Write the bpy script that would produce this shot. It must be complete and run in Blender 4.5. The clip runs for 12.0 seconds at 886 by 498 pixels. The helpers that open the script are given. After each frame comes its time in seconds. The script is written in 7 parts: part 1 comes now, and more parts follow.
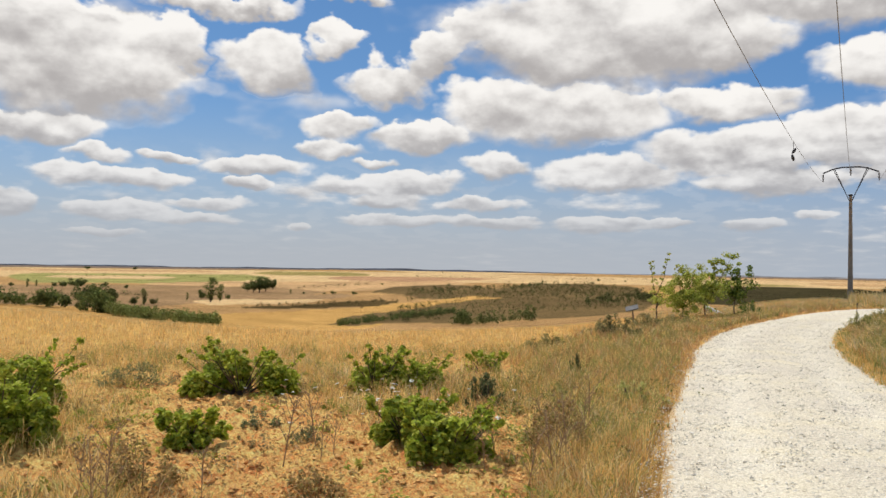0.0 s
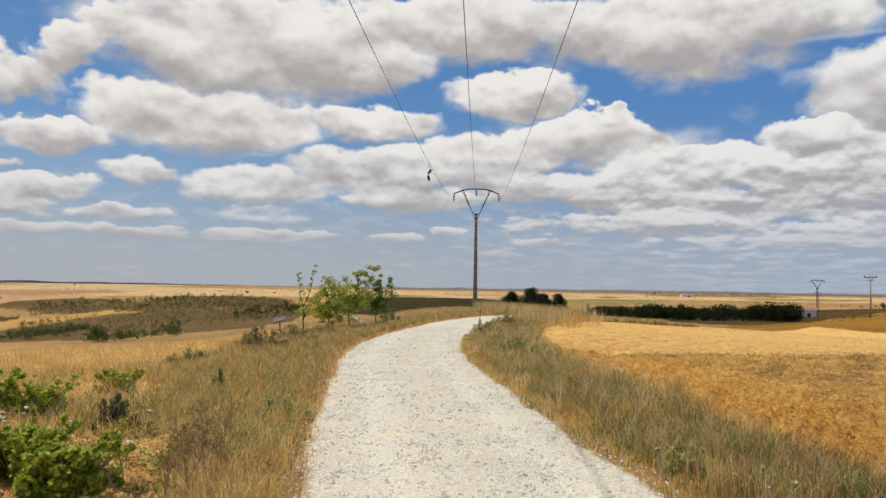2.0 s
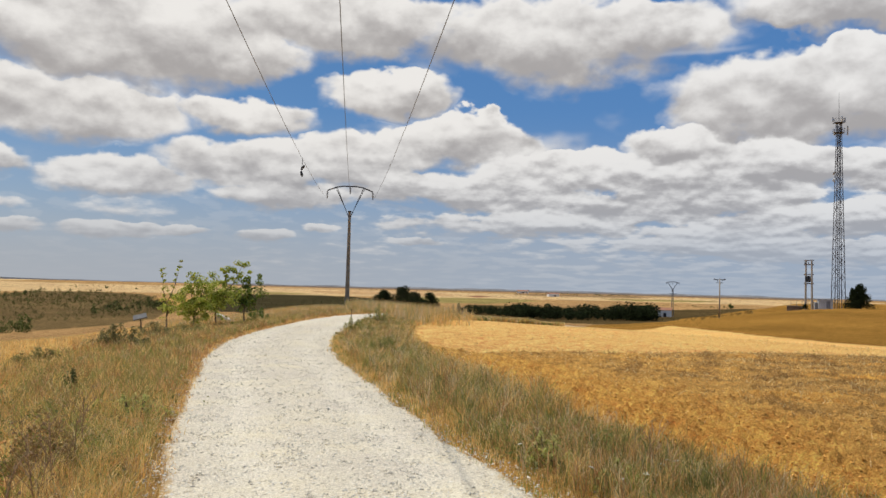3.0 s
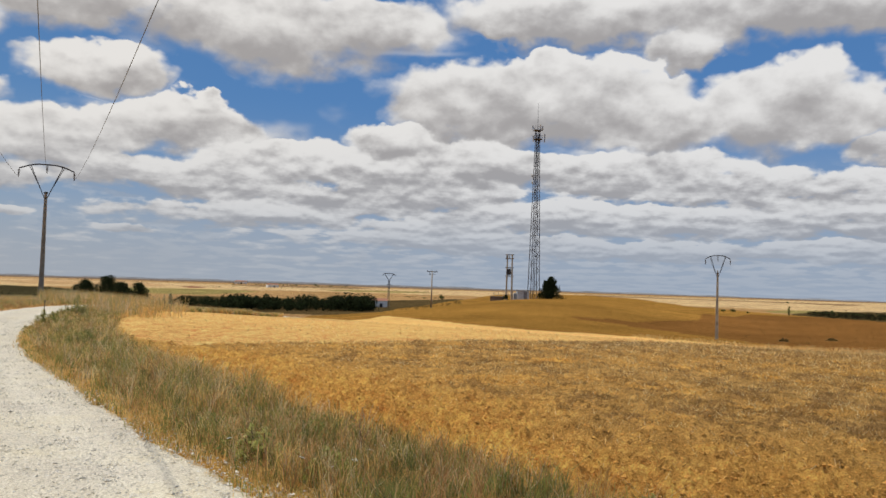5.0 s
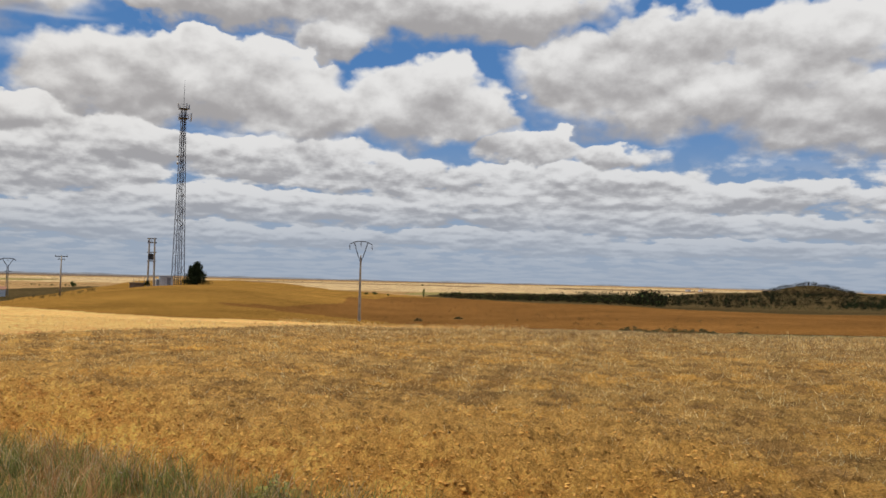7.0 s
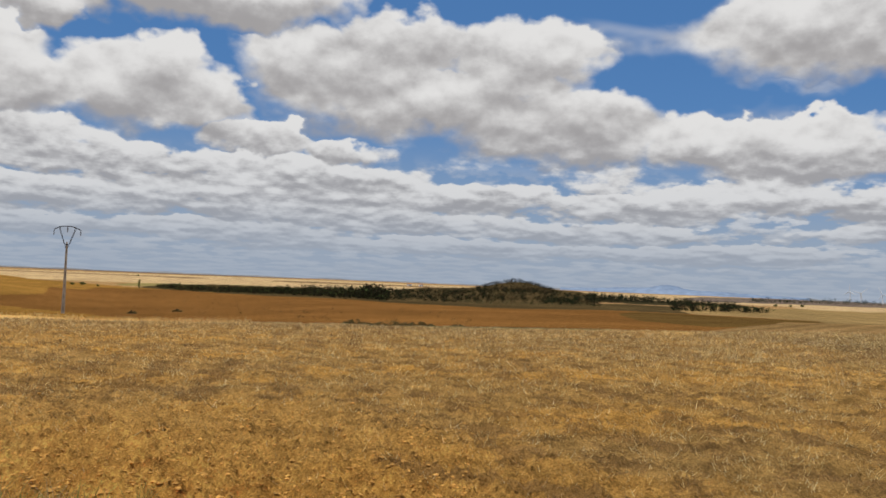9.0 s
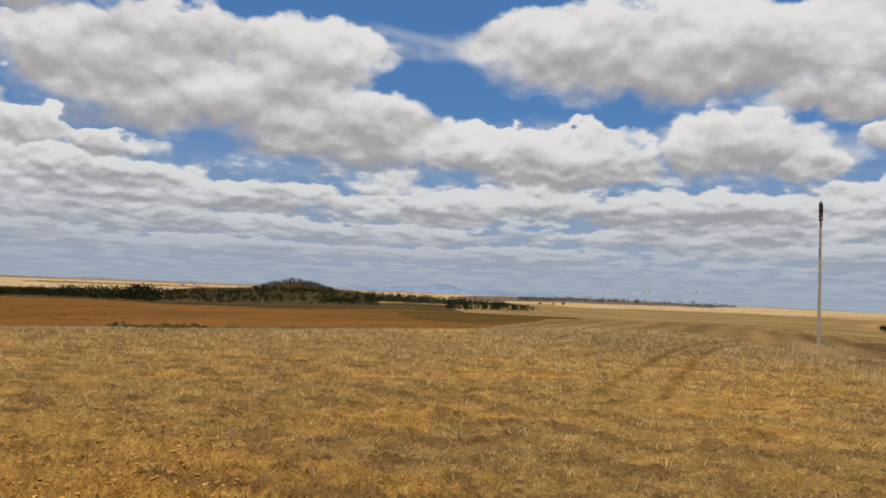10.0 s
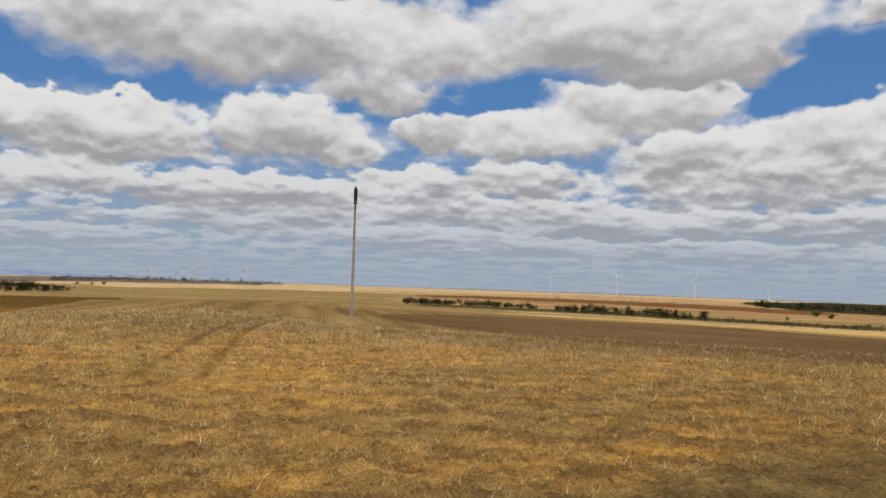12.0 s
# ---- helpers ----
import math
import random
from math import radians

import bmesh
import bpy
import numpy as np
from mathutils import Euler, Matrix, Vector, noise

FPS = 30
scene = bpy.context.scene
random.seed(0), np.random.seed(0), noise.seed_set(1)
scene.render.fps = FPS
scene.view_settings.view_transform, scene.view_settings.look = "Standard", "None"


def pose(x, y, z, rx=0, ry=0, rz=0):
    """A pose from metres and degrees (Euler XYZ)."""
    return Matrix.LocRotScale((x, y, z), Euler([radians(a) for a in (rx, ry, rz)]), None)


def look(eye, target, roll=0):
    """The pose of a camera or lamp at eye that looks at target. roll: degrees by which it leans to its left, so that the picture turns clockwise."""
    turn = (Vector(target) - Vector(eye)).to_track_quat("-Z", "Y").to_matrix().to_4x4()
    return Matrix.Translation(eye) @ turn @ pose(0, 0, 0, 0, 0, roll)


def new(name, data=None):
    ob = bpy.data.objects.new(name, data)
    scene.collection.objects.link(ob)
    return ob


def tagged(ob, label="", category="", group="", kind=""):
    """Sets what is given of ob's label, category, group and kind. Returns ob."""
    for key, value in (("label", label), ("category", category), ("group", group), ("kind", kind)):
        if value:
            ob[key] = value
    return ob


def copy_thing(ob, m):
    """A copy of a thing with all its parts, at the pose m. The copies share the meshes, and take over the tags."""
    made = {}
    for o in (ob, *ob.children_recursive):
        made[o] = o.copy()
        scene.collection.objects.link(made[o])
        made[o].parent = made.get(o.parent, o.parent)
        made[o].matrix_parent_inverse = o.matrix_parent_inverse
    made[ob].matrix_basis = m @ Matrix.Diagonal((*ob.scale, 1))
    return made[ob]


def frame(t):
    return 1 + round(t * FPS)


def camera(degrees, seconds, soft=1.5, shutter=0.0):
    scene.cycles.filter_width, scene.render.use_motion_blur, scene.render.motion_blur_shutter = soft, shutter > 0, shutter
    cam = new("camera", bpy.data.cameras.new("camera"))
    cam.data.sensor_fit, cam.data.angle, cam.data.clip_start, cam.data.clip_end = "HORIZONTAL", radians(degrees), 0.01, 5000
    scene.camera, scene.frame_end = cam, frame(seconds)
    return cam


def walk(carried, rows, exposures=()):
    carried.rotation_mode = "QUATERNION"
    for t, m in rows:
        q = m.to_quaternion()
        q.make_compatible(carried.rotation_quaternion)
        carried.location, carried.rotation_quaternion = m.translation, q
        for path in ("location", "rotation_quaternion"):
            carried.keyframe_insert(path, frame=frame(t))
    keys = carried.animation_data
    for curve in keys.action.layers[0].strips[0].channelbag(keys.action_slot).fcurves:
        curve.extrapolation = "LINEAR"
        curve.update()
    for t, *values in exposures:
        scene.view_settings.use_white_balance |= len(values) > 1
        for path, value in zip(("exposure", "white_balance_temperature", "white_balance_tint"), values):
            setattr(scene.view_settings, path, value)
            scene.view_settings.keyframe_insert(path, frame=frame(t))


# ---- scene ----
cam = camera(56.91, 12.0)
# seconds, eye, then yaw, pitch and lean in degrees: somebody turning on the spot with the arms held out
ROWS = [
    (0, -0.000, 0.000, 1.550, 0.00, 1.29, 0.89),
    (0.5, 0.021, 0.025, 1.546, -6.00, 1.63, 0.83),
    (1, 0.047, 0.057, 1.540, -13.82, 2.02, 0.93),
    (1.5, 0.058, 0.080, 1.552, -20.26, 2.30, 1.00),
    (2, 0.071, 0.099, 1.547, -24.19, 2.47, 0.80),
    (2.5, 0.069, 0.112, 1.535, -28.79, 2.54, 1.27),
    (2.7, 0.085, 0.094, 1.545, -30.57, 2.51, 1.37),
    (4.3, 0.108, 0.083, 1.556, -44.35, 2.64, 1.82),
    (4.5, 0.128, 0.087, 1.548, -46.56, 2.56, 1.99),
    (5, 0.150, 0.085, 1.544, -52.50, 2.42, 1.79),
    (5.5, 0.157, 0.060, 1.550, -58.36, 2.42, 1.62),
    (6, 0.123, 0.009, 1.551, -64.15, 1.94, 1.12),
    (6.5, 0.122, -0.021, 1.560, -70.28, 2.17, 1.12),
    (7, 0.143, -0.082, 1.561, -76.77, 2.03, 1.35),
    (7.2, 0.153, -0.101, 1.561, -79.54, 2.12, 1.64),
    (8.8, 0.116, -0.065, 1.550, -94.01, 2.67, 2.31),
    (9, 0.131, -0.079, 1.552, -95.75, 2.17, 2.39),
    (9.5, 0.154, -0.103, 1.560, -103.82, 1.70, 2.23),
    (10, 0.155, -0.107, 1.562, -111.09, 2.77, 2.32),
    (10.5, 0.156, -0.111, 1.554, -118.31, 2.63, 2.42),
    (11, 0.138, -0.128, 1.555, -125.74, 2.23, 2.18),
    (11.5, 0.107, -0.158, 1.560, -133.36, 2.40, 1.90),
    (12, 0.048, -0.162, 1.564, -142.01, 2.35, 1.75),
]
walk(cam, [(t, pose(x, y, z, 90 + p, 0, a) @ pose(0, 0, 0, 0, 0, r)) for t, x, y, z, a, p, r in ROWS],
     exposures=((0.0, -0.02), (0.4, -0.15), (1.0, -0.29), (1.5, -0.24), (2.0, -0.20), (2.5, -0.20), (4.5, -0.25), (5.5, -0.32), (7.0, -0.29), (9.5, -0.34), (12.0, -0.34)))

# ---------------------------------------------------------------- light
SUN_EL, SUN_AZ = 62.0, 48.0          # degrees above the horizon, and to the left of straight ahead


def bearing(az, r, z=0.0):
    """A point r metres off at az degrees to the left of straight ahead."""
    a = radians(az)
    return Vector((-math.sin(a) * r, math.cos(a) * r, z))


sun = new("sun", bpy.data.lights.new("sun", "SUN"))
sun.data.energy, sun.data.angle, sun.data.color = 3.6, radians(0.53), (1.0, 0.95, 0.87)
sun.matrix_world = look(bearing(SUN_AZ, 100 * math.cos(radians(SUN_EL)), 100 * math.sin(radians(SUN_EL))), (0, 0, 0))

world = bpy.data.worlds.new("sky")
scene.world = world
world.use_nodes = True
WT = world.node_tree
WT.nodes.clear()

# The clouds: flat-based heaps by bearing, height above the horizon, half width and half height, in degrees
HEAPS = []


def clouds(*heaps):
    HEAPS.extend(heaps)


clouds((24.6, 12.6, 8.6, 3.7), (26.9, 14.5, 4.5, 2.4), (18.4, 14.5, 2.5, 1.8), (26.8, 8.3, 3.7, 1.3), (12.1, 13.8, 3.9, 2), (7.7, 15.2, 1.9, 1.2), (27, 15.8, 4.5, 0.8), (15.2, 17.1, 5.3, 0.7), (7.2, 17.9, 3, 0.6), (7.4, 9.7, 2.9, 1.1), (7.4, 8.2, 3.1, 0.8), (5, 7.3, 1.3, 0.5), (1.9, 9.1, 3.4, 1.2), (23.1, 6.9, 2.2, 0.6), (19, 7.2, 1.8, 0.4), (22.1, 5.6, 5.6, 0.7), (13.3, 6.8, 3.5, 0.8), (13.8, 5.5, 1.5, 0.5))
clouds((27.9, 3.7, 1.8, 1.2), (3.8, 5.7, 5.9, 0.9), (3.8, 4.6, 3, 0.7), (-2.6, 4.3, 3.2, 0.7), (3.5, 12.8, 4.1, 1.6), (0.4, 14.2, 2.6, 1.7), (-1, 16.2, 2.2, 1.7), (22, 3.5, 4, 0.7), (16, 4.1, 3.1, 0.6), (17.1, 3.1, 3.7, 0.5), (3.4, 3.2, 4.4, 0.5), (-3.4, 3.1, 4, 0.4), (10, 2.6, 0.9, 0.3), (22.7, 2.1, 2.5, 0.3), (-10.9, 15.8, 11.9, 3.9), (-18.1, 15, 4.6, 2), (-3.6, 16.2, 3.3, 1.6), (-26.7, 17.8, 10.1, 2.4))
clouds((-40.6, 16.9, 11.1, 3.3), (-45.8, 17.6, 4.8, 2.4), (-8.2, 10.5, 8.1, 2.4), (-3.1, 11.4, 3.8, 2.2), (-19.7, 11.1, 5.2, 1.5), (-28.8, 13.1, 4.8, 1.8), (-33.2, 9.7, 4.9, 2), (-35.6, 11.6, 1.7, 0.8), (-19.8, 7.8, 6.8, 1.8), (-11.2, 6.4, 5.4, 1.3), (-3.9, 7.1, 2.6, 1.1), (-21.8, 5.9, 5.6, 1.2), (-55.5, 12.5, 5.2, 3.1), (-25.3, 8.4, 7.2, 2.0), (-35.6, 10.5, 3.4, 1.6), (-55.8, 17.5, 1.9, 1), (-48.8, 9.6, 3.2, 1.2), (-39.9, 8.9, 1.8, 0.7), (-42.2, 7.7, 8, 1.7), (-50.2, 7.2, 7.3, 1.7))
clouds((-37.2, 6.2, 9.1, 1.5), (-46.6, 5.4, 9.9, 1.3), (-31.3, 6.8, 6.3, 1.5), (-54.5, 8.2, 3.8, 1.8), (-39.2, 4.2, 12.2, 0.9), (-51.9, 3.9, 7.1, 0.9), (-3.4, 4.3, 2.6, 0.6), (-10.6, 3.1, 3.4, 0.6), (-15.4, 3.1, 2.4, 0.4), (-20.7, 2.9, 2.3, 0.5), (-24.3, 3.6, 1.5, 0.4), (-4.1, 2.9, 2.8, 0.4), (-31.4, 3, 2.5, 0.4), (-61.7, 18.4, 9.5, 2), (-76, 18.1, 13.2, 2.5), (-68.9, 16, 3.2, 1.3), (-58.7, 13.1, 11.2, 2.9), (-59.4, 14.8, 3.9, 1.6))
clouds((-52.7, 12.1, 4.7, 2.4), (-75.4, 11.8, 7.1, 2.9), (-67.1, 11.4, 5.4, 2.4), (-78.3, 10.6, 4.3, 1.8), (-49.3, 9.6, 2.6, 1.2), (-54.9, 8.2, 8.9, 1.5), (-64.8, 8, 10.5, 1.5), (-73.6, 7, 8.7, 1.5), (-51, 6.1, 7.9, 1.1), (-60.9, 4.8, 12.6, 1.1), (-71.8, 4.4, 10, 1.1), (-53, 3, 10.4, 0.8), (-64.9, 2.5, 12.4, 0.7), (-81, 17.9, 10.1, 2.2), (-82.8, 9.2, 4.2, 1.2), (-88.6, 8.6, 3, 0.8), (-85.2, 6.9, 9.5, 1.3), (-79.3, 5.6, 9.7, 1.2))
clouds((-85.2, 4.4, 10.3, 1.1), (-80.6, 2.7, 10.5, 0.8), (-87.2, 2.1, 8.1, 0.6), (-87.6, 14.2, 7, 3.6), (-92.8, 16, 6.3, 2.8), (-100.7, 15.1, 5.7, 3.3), (-94.5, 12.4, 12.6, 2.8), (-102.9, 10.9, 8.1, 2.8), (-88.6, 8.7, 3.4, 1), (-76.7, 12.6, 3.3, 2.4), (-79.7, 11.1, 3.2, 2), (-114.4, 9.8, 5.5, 1.8), (-119.7, 9, 7.5, 2), (-121.1, 10.4, 3.9, 1.5), (-124.1, 16.6, 12.5, 3.2), (-129.7, 10.3, 3.6, 2.7), (-128.5, 6, 8.4, 1.3), (-116, 6.2, 6.4, 1.3))
clouds((-109.5, 5.4, 7.5, 1.1), (-96.4, 5.7, 10.4, 1.3), (-86.2, 5.6, 8.4, 1.2), (-90.7, 3.8, 10, 0.9), (-104.4, 3.7, 10.5, 0.8), (-118, 2.5, 5.1, 0.7), (-124.5, 4, 4.1, 0.9), (-110.4, 2.3, 8.3, 0.7), (-96.5, 2.2, 10.3, 0.7), (-130.4, 16.1, 18.1, 3.6), (-121.1, 16.2, 8.3, 2), (-137.5, 13, 6, 1.6), (-155.9, 17.1, 13.8, 3.6), (-161.8, 15.3, 5, 1.8), (-169.8, 17.7, 1.5, 1.2), (-119.4, 8.5, 5.4, 2.2), (-117.2, 6, 7, 1.1), (-131, 10.4, 4.6, 2.6))
clouds((-135.3, 8.8, 2.2, 1.1), (-140.8, 10.4, 2.6, 1.5), (-147.2, 10.2, 8, 2), (-156, 12.3, 7.3, 2), (-159.3, 12.6, 3.3, 1.6), (-163.3, 8, 9.6, 3.5), (-167.3, 10, 4.7, 2.5), (-157.9, 9.1, 3.5, 1.6), (-125.1, 5.7, 5.8, 1.3), (-132.3, 5.9, 5.3, 1.5), (-140.5, 6.6, 5.5, 1.5), (-147.7, 7.2, 4.6, 1.5), (-130.8, 4.3, 10.1, 1.1), (-144.6, 5, 10.5, 1.1), (-154.3, 4.2, 12.1, 1.1), (-165.1, 4.3, 7.1, 1.1), (-128.2, 3.4, 2.6, 0.7), (-138.7, 3, 10.5, 0.8))
clouds((-150.5, 2.5, 12.3, 0.7), (-163.4, 2.4, 9.1, 0.7))


class Sums:
    """Shorthand for sums in the sky's node tree."""

    def link(self, src, sock):
        if isinstance(src, (int, float)):
            sock.default_value = src
        elif isinstance(src, tuple):
            sock.default_value = src
        else:
            WT.links.new(src, sock)

    def math(self, op, a, b=0.0, c=0.0, clamp=False):
        n = WT.nodes.new("ShaderNodeMath")
        n.operation, n.use_clamp = op, clamp
        for s, v in zip(n.inputs, (a, b, c)):
            self.link(v, s)
        return n.outputs[0]

    def vec(self, op, a, b=(0, 0, 0), c=(0, 0, 0)):
        n = WT.nodes.new("ShaderNodeVectorMath")
        n.operation = op
        for s, v in zip(n.inputs, (a, b, c)):
            self.link(v, s)
        return n.outputs["Value" if op in ("LENGTH", "DOT_PRODUCT") else "Vector"]

    def noise(self, vector, scale, detail, rough=0.55):
        n = WT.nodes.new("ShaderNodeTexNoise")
        n.inputs["Scale"].default_value, n.inputs["Detail"].default_value, n.inputs["Roughness"].default_value = scale, detail, rough
        WT.links.new(vector, n.inputs["Vector"])
        return n

    def step(self, x, lo, hi):
        n = WT.nodes.new("ShaderNodeMapRange")
        n.interpolation_type = "SMOOTHSTEP"
        for s, v in zip(n.inputs, (x, lo, hi, 0.0, 1.0)):
            self.link(v, s)
        return n.outputs[0]

    def mix(self, fac, a, b):
        n = WT.nodes.new("ShaderNodeMix")
        n.data_type = "RGBA"
        for s, v in zip((n.inputs[0], n.inputs[6], n.inputs[7]), (fac, a, b)):
            self.link((*v, 1.0) if isinstance(v, tuple) else v, s)
        return n.outputs[2]

    def join(self, x, y, z=0.0):
        n = WT.nodes.new("ShaderNodeCombineXYZ")
        for s, v in zip(n.inputs, (x, y, z)):
            self.link(v, s)
        return n.outputs[0]


def build_sky():
    S = Sums()
    way = WT.nodes.new("ShaderNodeTexCoord").outputs["Generated"]
    sep = WT.nodes.new("ShaderNodeSeparateXYZ")
    WT.links.new(way, sep.inputs[0])
    x, y, z = sep.outputs
    az = S.math("MULTIPLY", S.math("ARCTAN2", S.math("MULTIPLY", x, -1.0), y), 57.2958)
    el = S.math("MULTIPLY", S.math("ARCSINE", z), 57.2958)
    # clouds look smaller and flatter towards the horizon
    up = S.math("MAXIMUM", S.math("ADD", z, 0.10), 0.03)
    plane = S.join(S.math("DIVIDE", x, up), S.math("DIVIDE", y, up), 0.0)
    flat = S.vec("MULTIPLY", way, (1.0, 1.0, 2.0))
    big = S.noise(flat, 8.0, 3.0, 0.5)
    curl = S.noise(S.vec("MULTIPLY", way, (1.0, 1.0, 1.4)), 30.0, 3.0, 0.5)
    lumpy = S.vec("MULTIPLY", way, (1.0, 1.0, 1.5))
    soft = S.noise(lumpy, 13.0, 5.0, 0.5)
    lifted = S.noise(S.vec("ADD", lumpy, (0.0, 0.0, 0.028)), 13.0, 5.0, 0.5)
    curdled = S.noise(lumpy, 30.0, 4.0, 0.5)
    curdled_up = S.noise(S.vec("ADD", lumpy, (0.0, 0.0, 0.014)), 30.0, 4.0, 0.5)
    shove = S.vec("SUBTRACT", big.outputs["Color"], (0.5, 0.5, 0.5))
    shrink = S.math("ADD", 0.35, S.math("MULTIPLY", S.step(el, 2.0, 14.0), 0.65))
    shove = S.vec("MULTIPLY", S.vec("MULTIPLY", shove, (5.0, 3.0, 0.0)), S.join(shrink, shrink, 0.0))
    frill = S.vec("MULTIPLY", S.vec("SUBTRACT", curl.outputs["Color"], (0.5, 0.5, 0.5)), (3.4, 2.4, 0.0))
    frill = S.vec("MULTIPLY", frill, S.join(shrink, shrink, 0.0))
    at = S.vec("ADD", S.vec("ADD", S.join(az, el, 0.0), shove), frill)
    top, total, lean, weight = 0.0, 0.0, 0.0, 0.0
    for a, e, w, h in HEAPS:
        p = S.vec("MULTIPLY_ADD", at, (1 / w, 1 / h, 0.0), (-a / w, -e / h, 0.0))
        k = S.math("MAXIMUM", S.math("SUBTRACT", 1.15, S.vec("LENGTH", p)), 0.0)
        top = S.math("MAXIMUM", top, k)
        total = S.math("ADD", total, k)
        kk = S.math("MULTIPLY", k, k)
        weight = S.math("ADD", weight, kk)
        lean = S.math("MULTIPLY_ADD", kk, S.vec("DOT_PRODUCT", p, (0.0, 1.0, 0.0)), lean)
    lean = S.math("DIVIDE", lean, S.math("MAXIMUM", weight, 0.02))
    grain = S.math("SUBTRACT", big.outputs[0], 0.5)
    # high overhead and behind: broken clouds by chance alone
    rest = S.noise(plane, 1.6, 7.0, 0.6)
    layer = S.math("MULTIPLY", S.math("LOGARITHM", S.math("MAXIMUM", S.math("ADD", el, 2.0), 0.5), 2.0), 3.6)
    low = S.noise(S.join(S.math("MULTIPLY", az, 0.27), layer, 0.0), 1.8, 4.0, 0.5)
    low_up = S.noise(S.join(S.math("MULTIPLY", az, 0.27), S.math("ADD", layer, 0.22), 0.0), 1.8, 4.0, 0.5)
    high = S.step(el, 21.0, 30.0)
    bands = S.math("MULTIPLY", S.step(S.math("ADD", low.outputs[0], S.math("MULTIPLY", S.math("SUBTRACT", 1.0, S.step(az, -60.0, -20.0)), 0.05)), 0.46, 0.58), S.math("SUBTRACT", 1.0, S.step(el, 4.5, 9.0)))
    cover = S.math("ADD", S.math("ADD", top, S.math("MULTIPLY", S.math("SUBTRACT", 1.0, S.step(az, -50.0, -25.0)), S.math("MULTIPLY", 0.16, S.math("SUBTRACT", 1.0, S.step(el, 9.0, 13.0))))), S.math("MULTIPLY", grain, 1.3))
    puff = S.math("MULTIPLY", S.math("SUBTRACT", low.outputs[0], 0.5), S.math("MULTIPLY", S.math("MULTIPLY_ADD", S.step(el, 5.0, 11.0), -2.6, 2.6), S.math("MULTIPLY_ADD", S.step(az, -45.0, -10.0), -0.6, 1.0)))
    cover = S.math("ADD", cover, S.math("MULTIPLY", puff, 0.7))
    # crisp tops, frayed bases
    cover = S.step(cover, 0.06, S.math("MULTIPLY_ADD", S.math("MAXIMUM", S.math("MINIMUM", lean, 0.6), -0.8), -0.22, 0.42))
    cover = S.math("MAXIMUM", cover, S.math("MULTIPLY", high, S.step(rest.outputs[0], 0.44, 0.58)))
    cover = S.math("MAXIMUM", cover, S.math("MULTIPLY", bands, S.math("MULTIPLY_ADD", S.step(az, -55.0, -20.0), -0.6, 0.75)))
    # lit tops, grey bases, and relief from the heaps' own lumps
    relief = S.math("MULTIPLY", S.math("SUBTRACT", soft.outputs[0], lifted.outputs[0]), 2.5)
    relief = S.math("ADD", relief, S.math("MULTIPLY", S.math("SUBTRACT", curdled.outputs[0], curdled_up.outputs[0]), 0.9))
    light = S.math("ADD", S.math("MULTIPLY_ADD", lean, 1.05, relief), S.math("MULTIPLY", grain, 0.2))
    light = S.math("SUBTRACT", light, S.math("MULTIPLY", S.math("ADD", S.math("MULTIPLY", S.step(total, 0.8, 2.2), 0.4), S.math("MULTIPLY", S.step(el, 12.5, 17.0), 0.6)), 0.24))
    light = S.math("ADD", light, S.math("MULTIPLY", S.math("SUBTRACT", 1.0, S.step(top, 0.15, 0.5)), 0.3))
    light = S.math("ADD", light, S.math("MULTIPLY", puff, 0.5))
    tops = S.math("MULTIPLY", S.math("SUBTRACT", low.outputs[0], low_up.outputs[0]), S.math("MULTIPLY_ADD", S.step(el, 7.0, 12.0), -2.4, 2.7))
    light = S.math("ADD", light, S.math("MULTIPLY", tops, S.math("MULTIPLY_ADD", S.step(az, -45.0, -15.0), -0.6, 1.0)))
    light = S.step(light, -0.95, 0.8)
    lit = S.mix(light, CLOUD_BASE, CLOUD_TOP)
    # clear sky
    sky = WT.nodes.new("ShaderNodeTexSky")
    sky.sky_type, sky.sun_disc = "NISHITA", False
    sky.sun_elevation, sky.sun_rotation = radians(SUN_EL), radians(-SUN_AZ)
    sky.altitude, sky.air_density, sky.dust_density, sky.ozone_density = 850.0, 1.0, 0.3, 3.0
    hs = WT.nodes.new("ShaderNodeHueSaturation")
    hs.inputs["Saturation"].default_value, hs.inputs["Value"].default_value = SKY_SATURATION, SKY_VALUE
    WT.links.new(sky.outputs[0], hs.inputs["Color"])
    haze = S.math("POWER", S.math("SUBTRACT", 1.0, S.step(el, -3.0, 12.5)), 0.9)
    blue = S.mix(S.math("MULTIPLY", haze, 0.85), S.mix(S.math("MULTIPLY_ADD", S.step(az, -45.0, 5.0), -0.3, 0.62), hs.outputs[0], DEEP), HAZE)
    for a0, e0, a1, e1, w in ((-45.8, 15.67, -53.0, 15.87, 0.28), (-105.8, 17.63, -122.0, 15.1, 0.55)):
        line = S.math("MULTIPLY_ADD", az, (e1 - e0) / (a1 - a0), e0 - a0 * (e1 - e0) / (a1 - a0))
        off = S.math("ABSOLUTE", S.math("SUBTRACT", S.math("MULTIPLY_ADD", grain, 0.6, el), line))
        k = S.math("SUBTRACT", 1.0, S.step(off, 0.0, w))
        k = S.math("MULTIPLY", k, S.math("MULTIPLY", S.step(az, a1 - 1.5, a1 + 1.0), S.math("SUBTRACT", 1.0, S.step(az, a0 - 1.0, a0 + 1.5))))
        blue = S.mix(S.math("MULTIPLY", k, 0.26), blue, CLOUD_TOP)
    both = S.mix(cover, blue, lit)
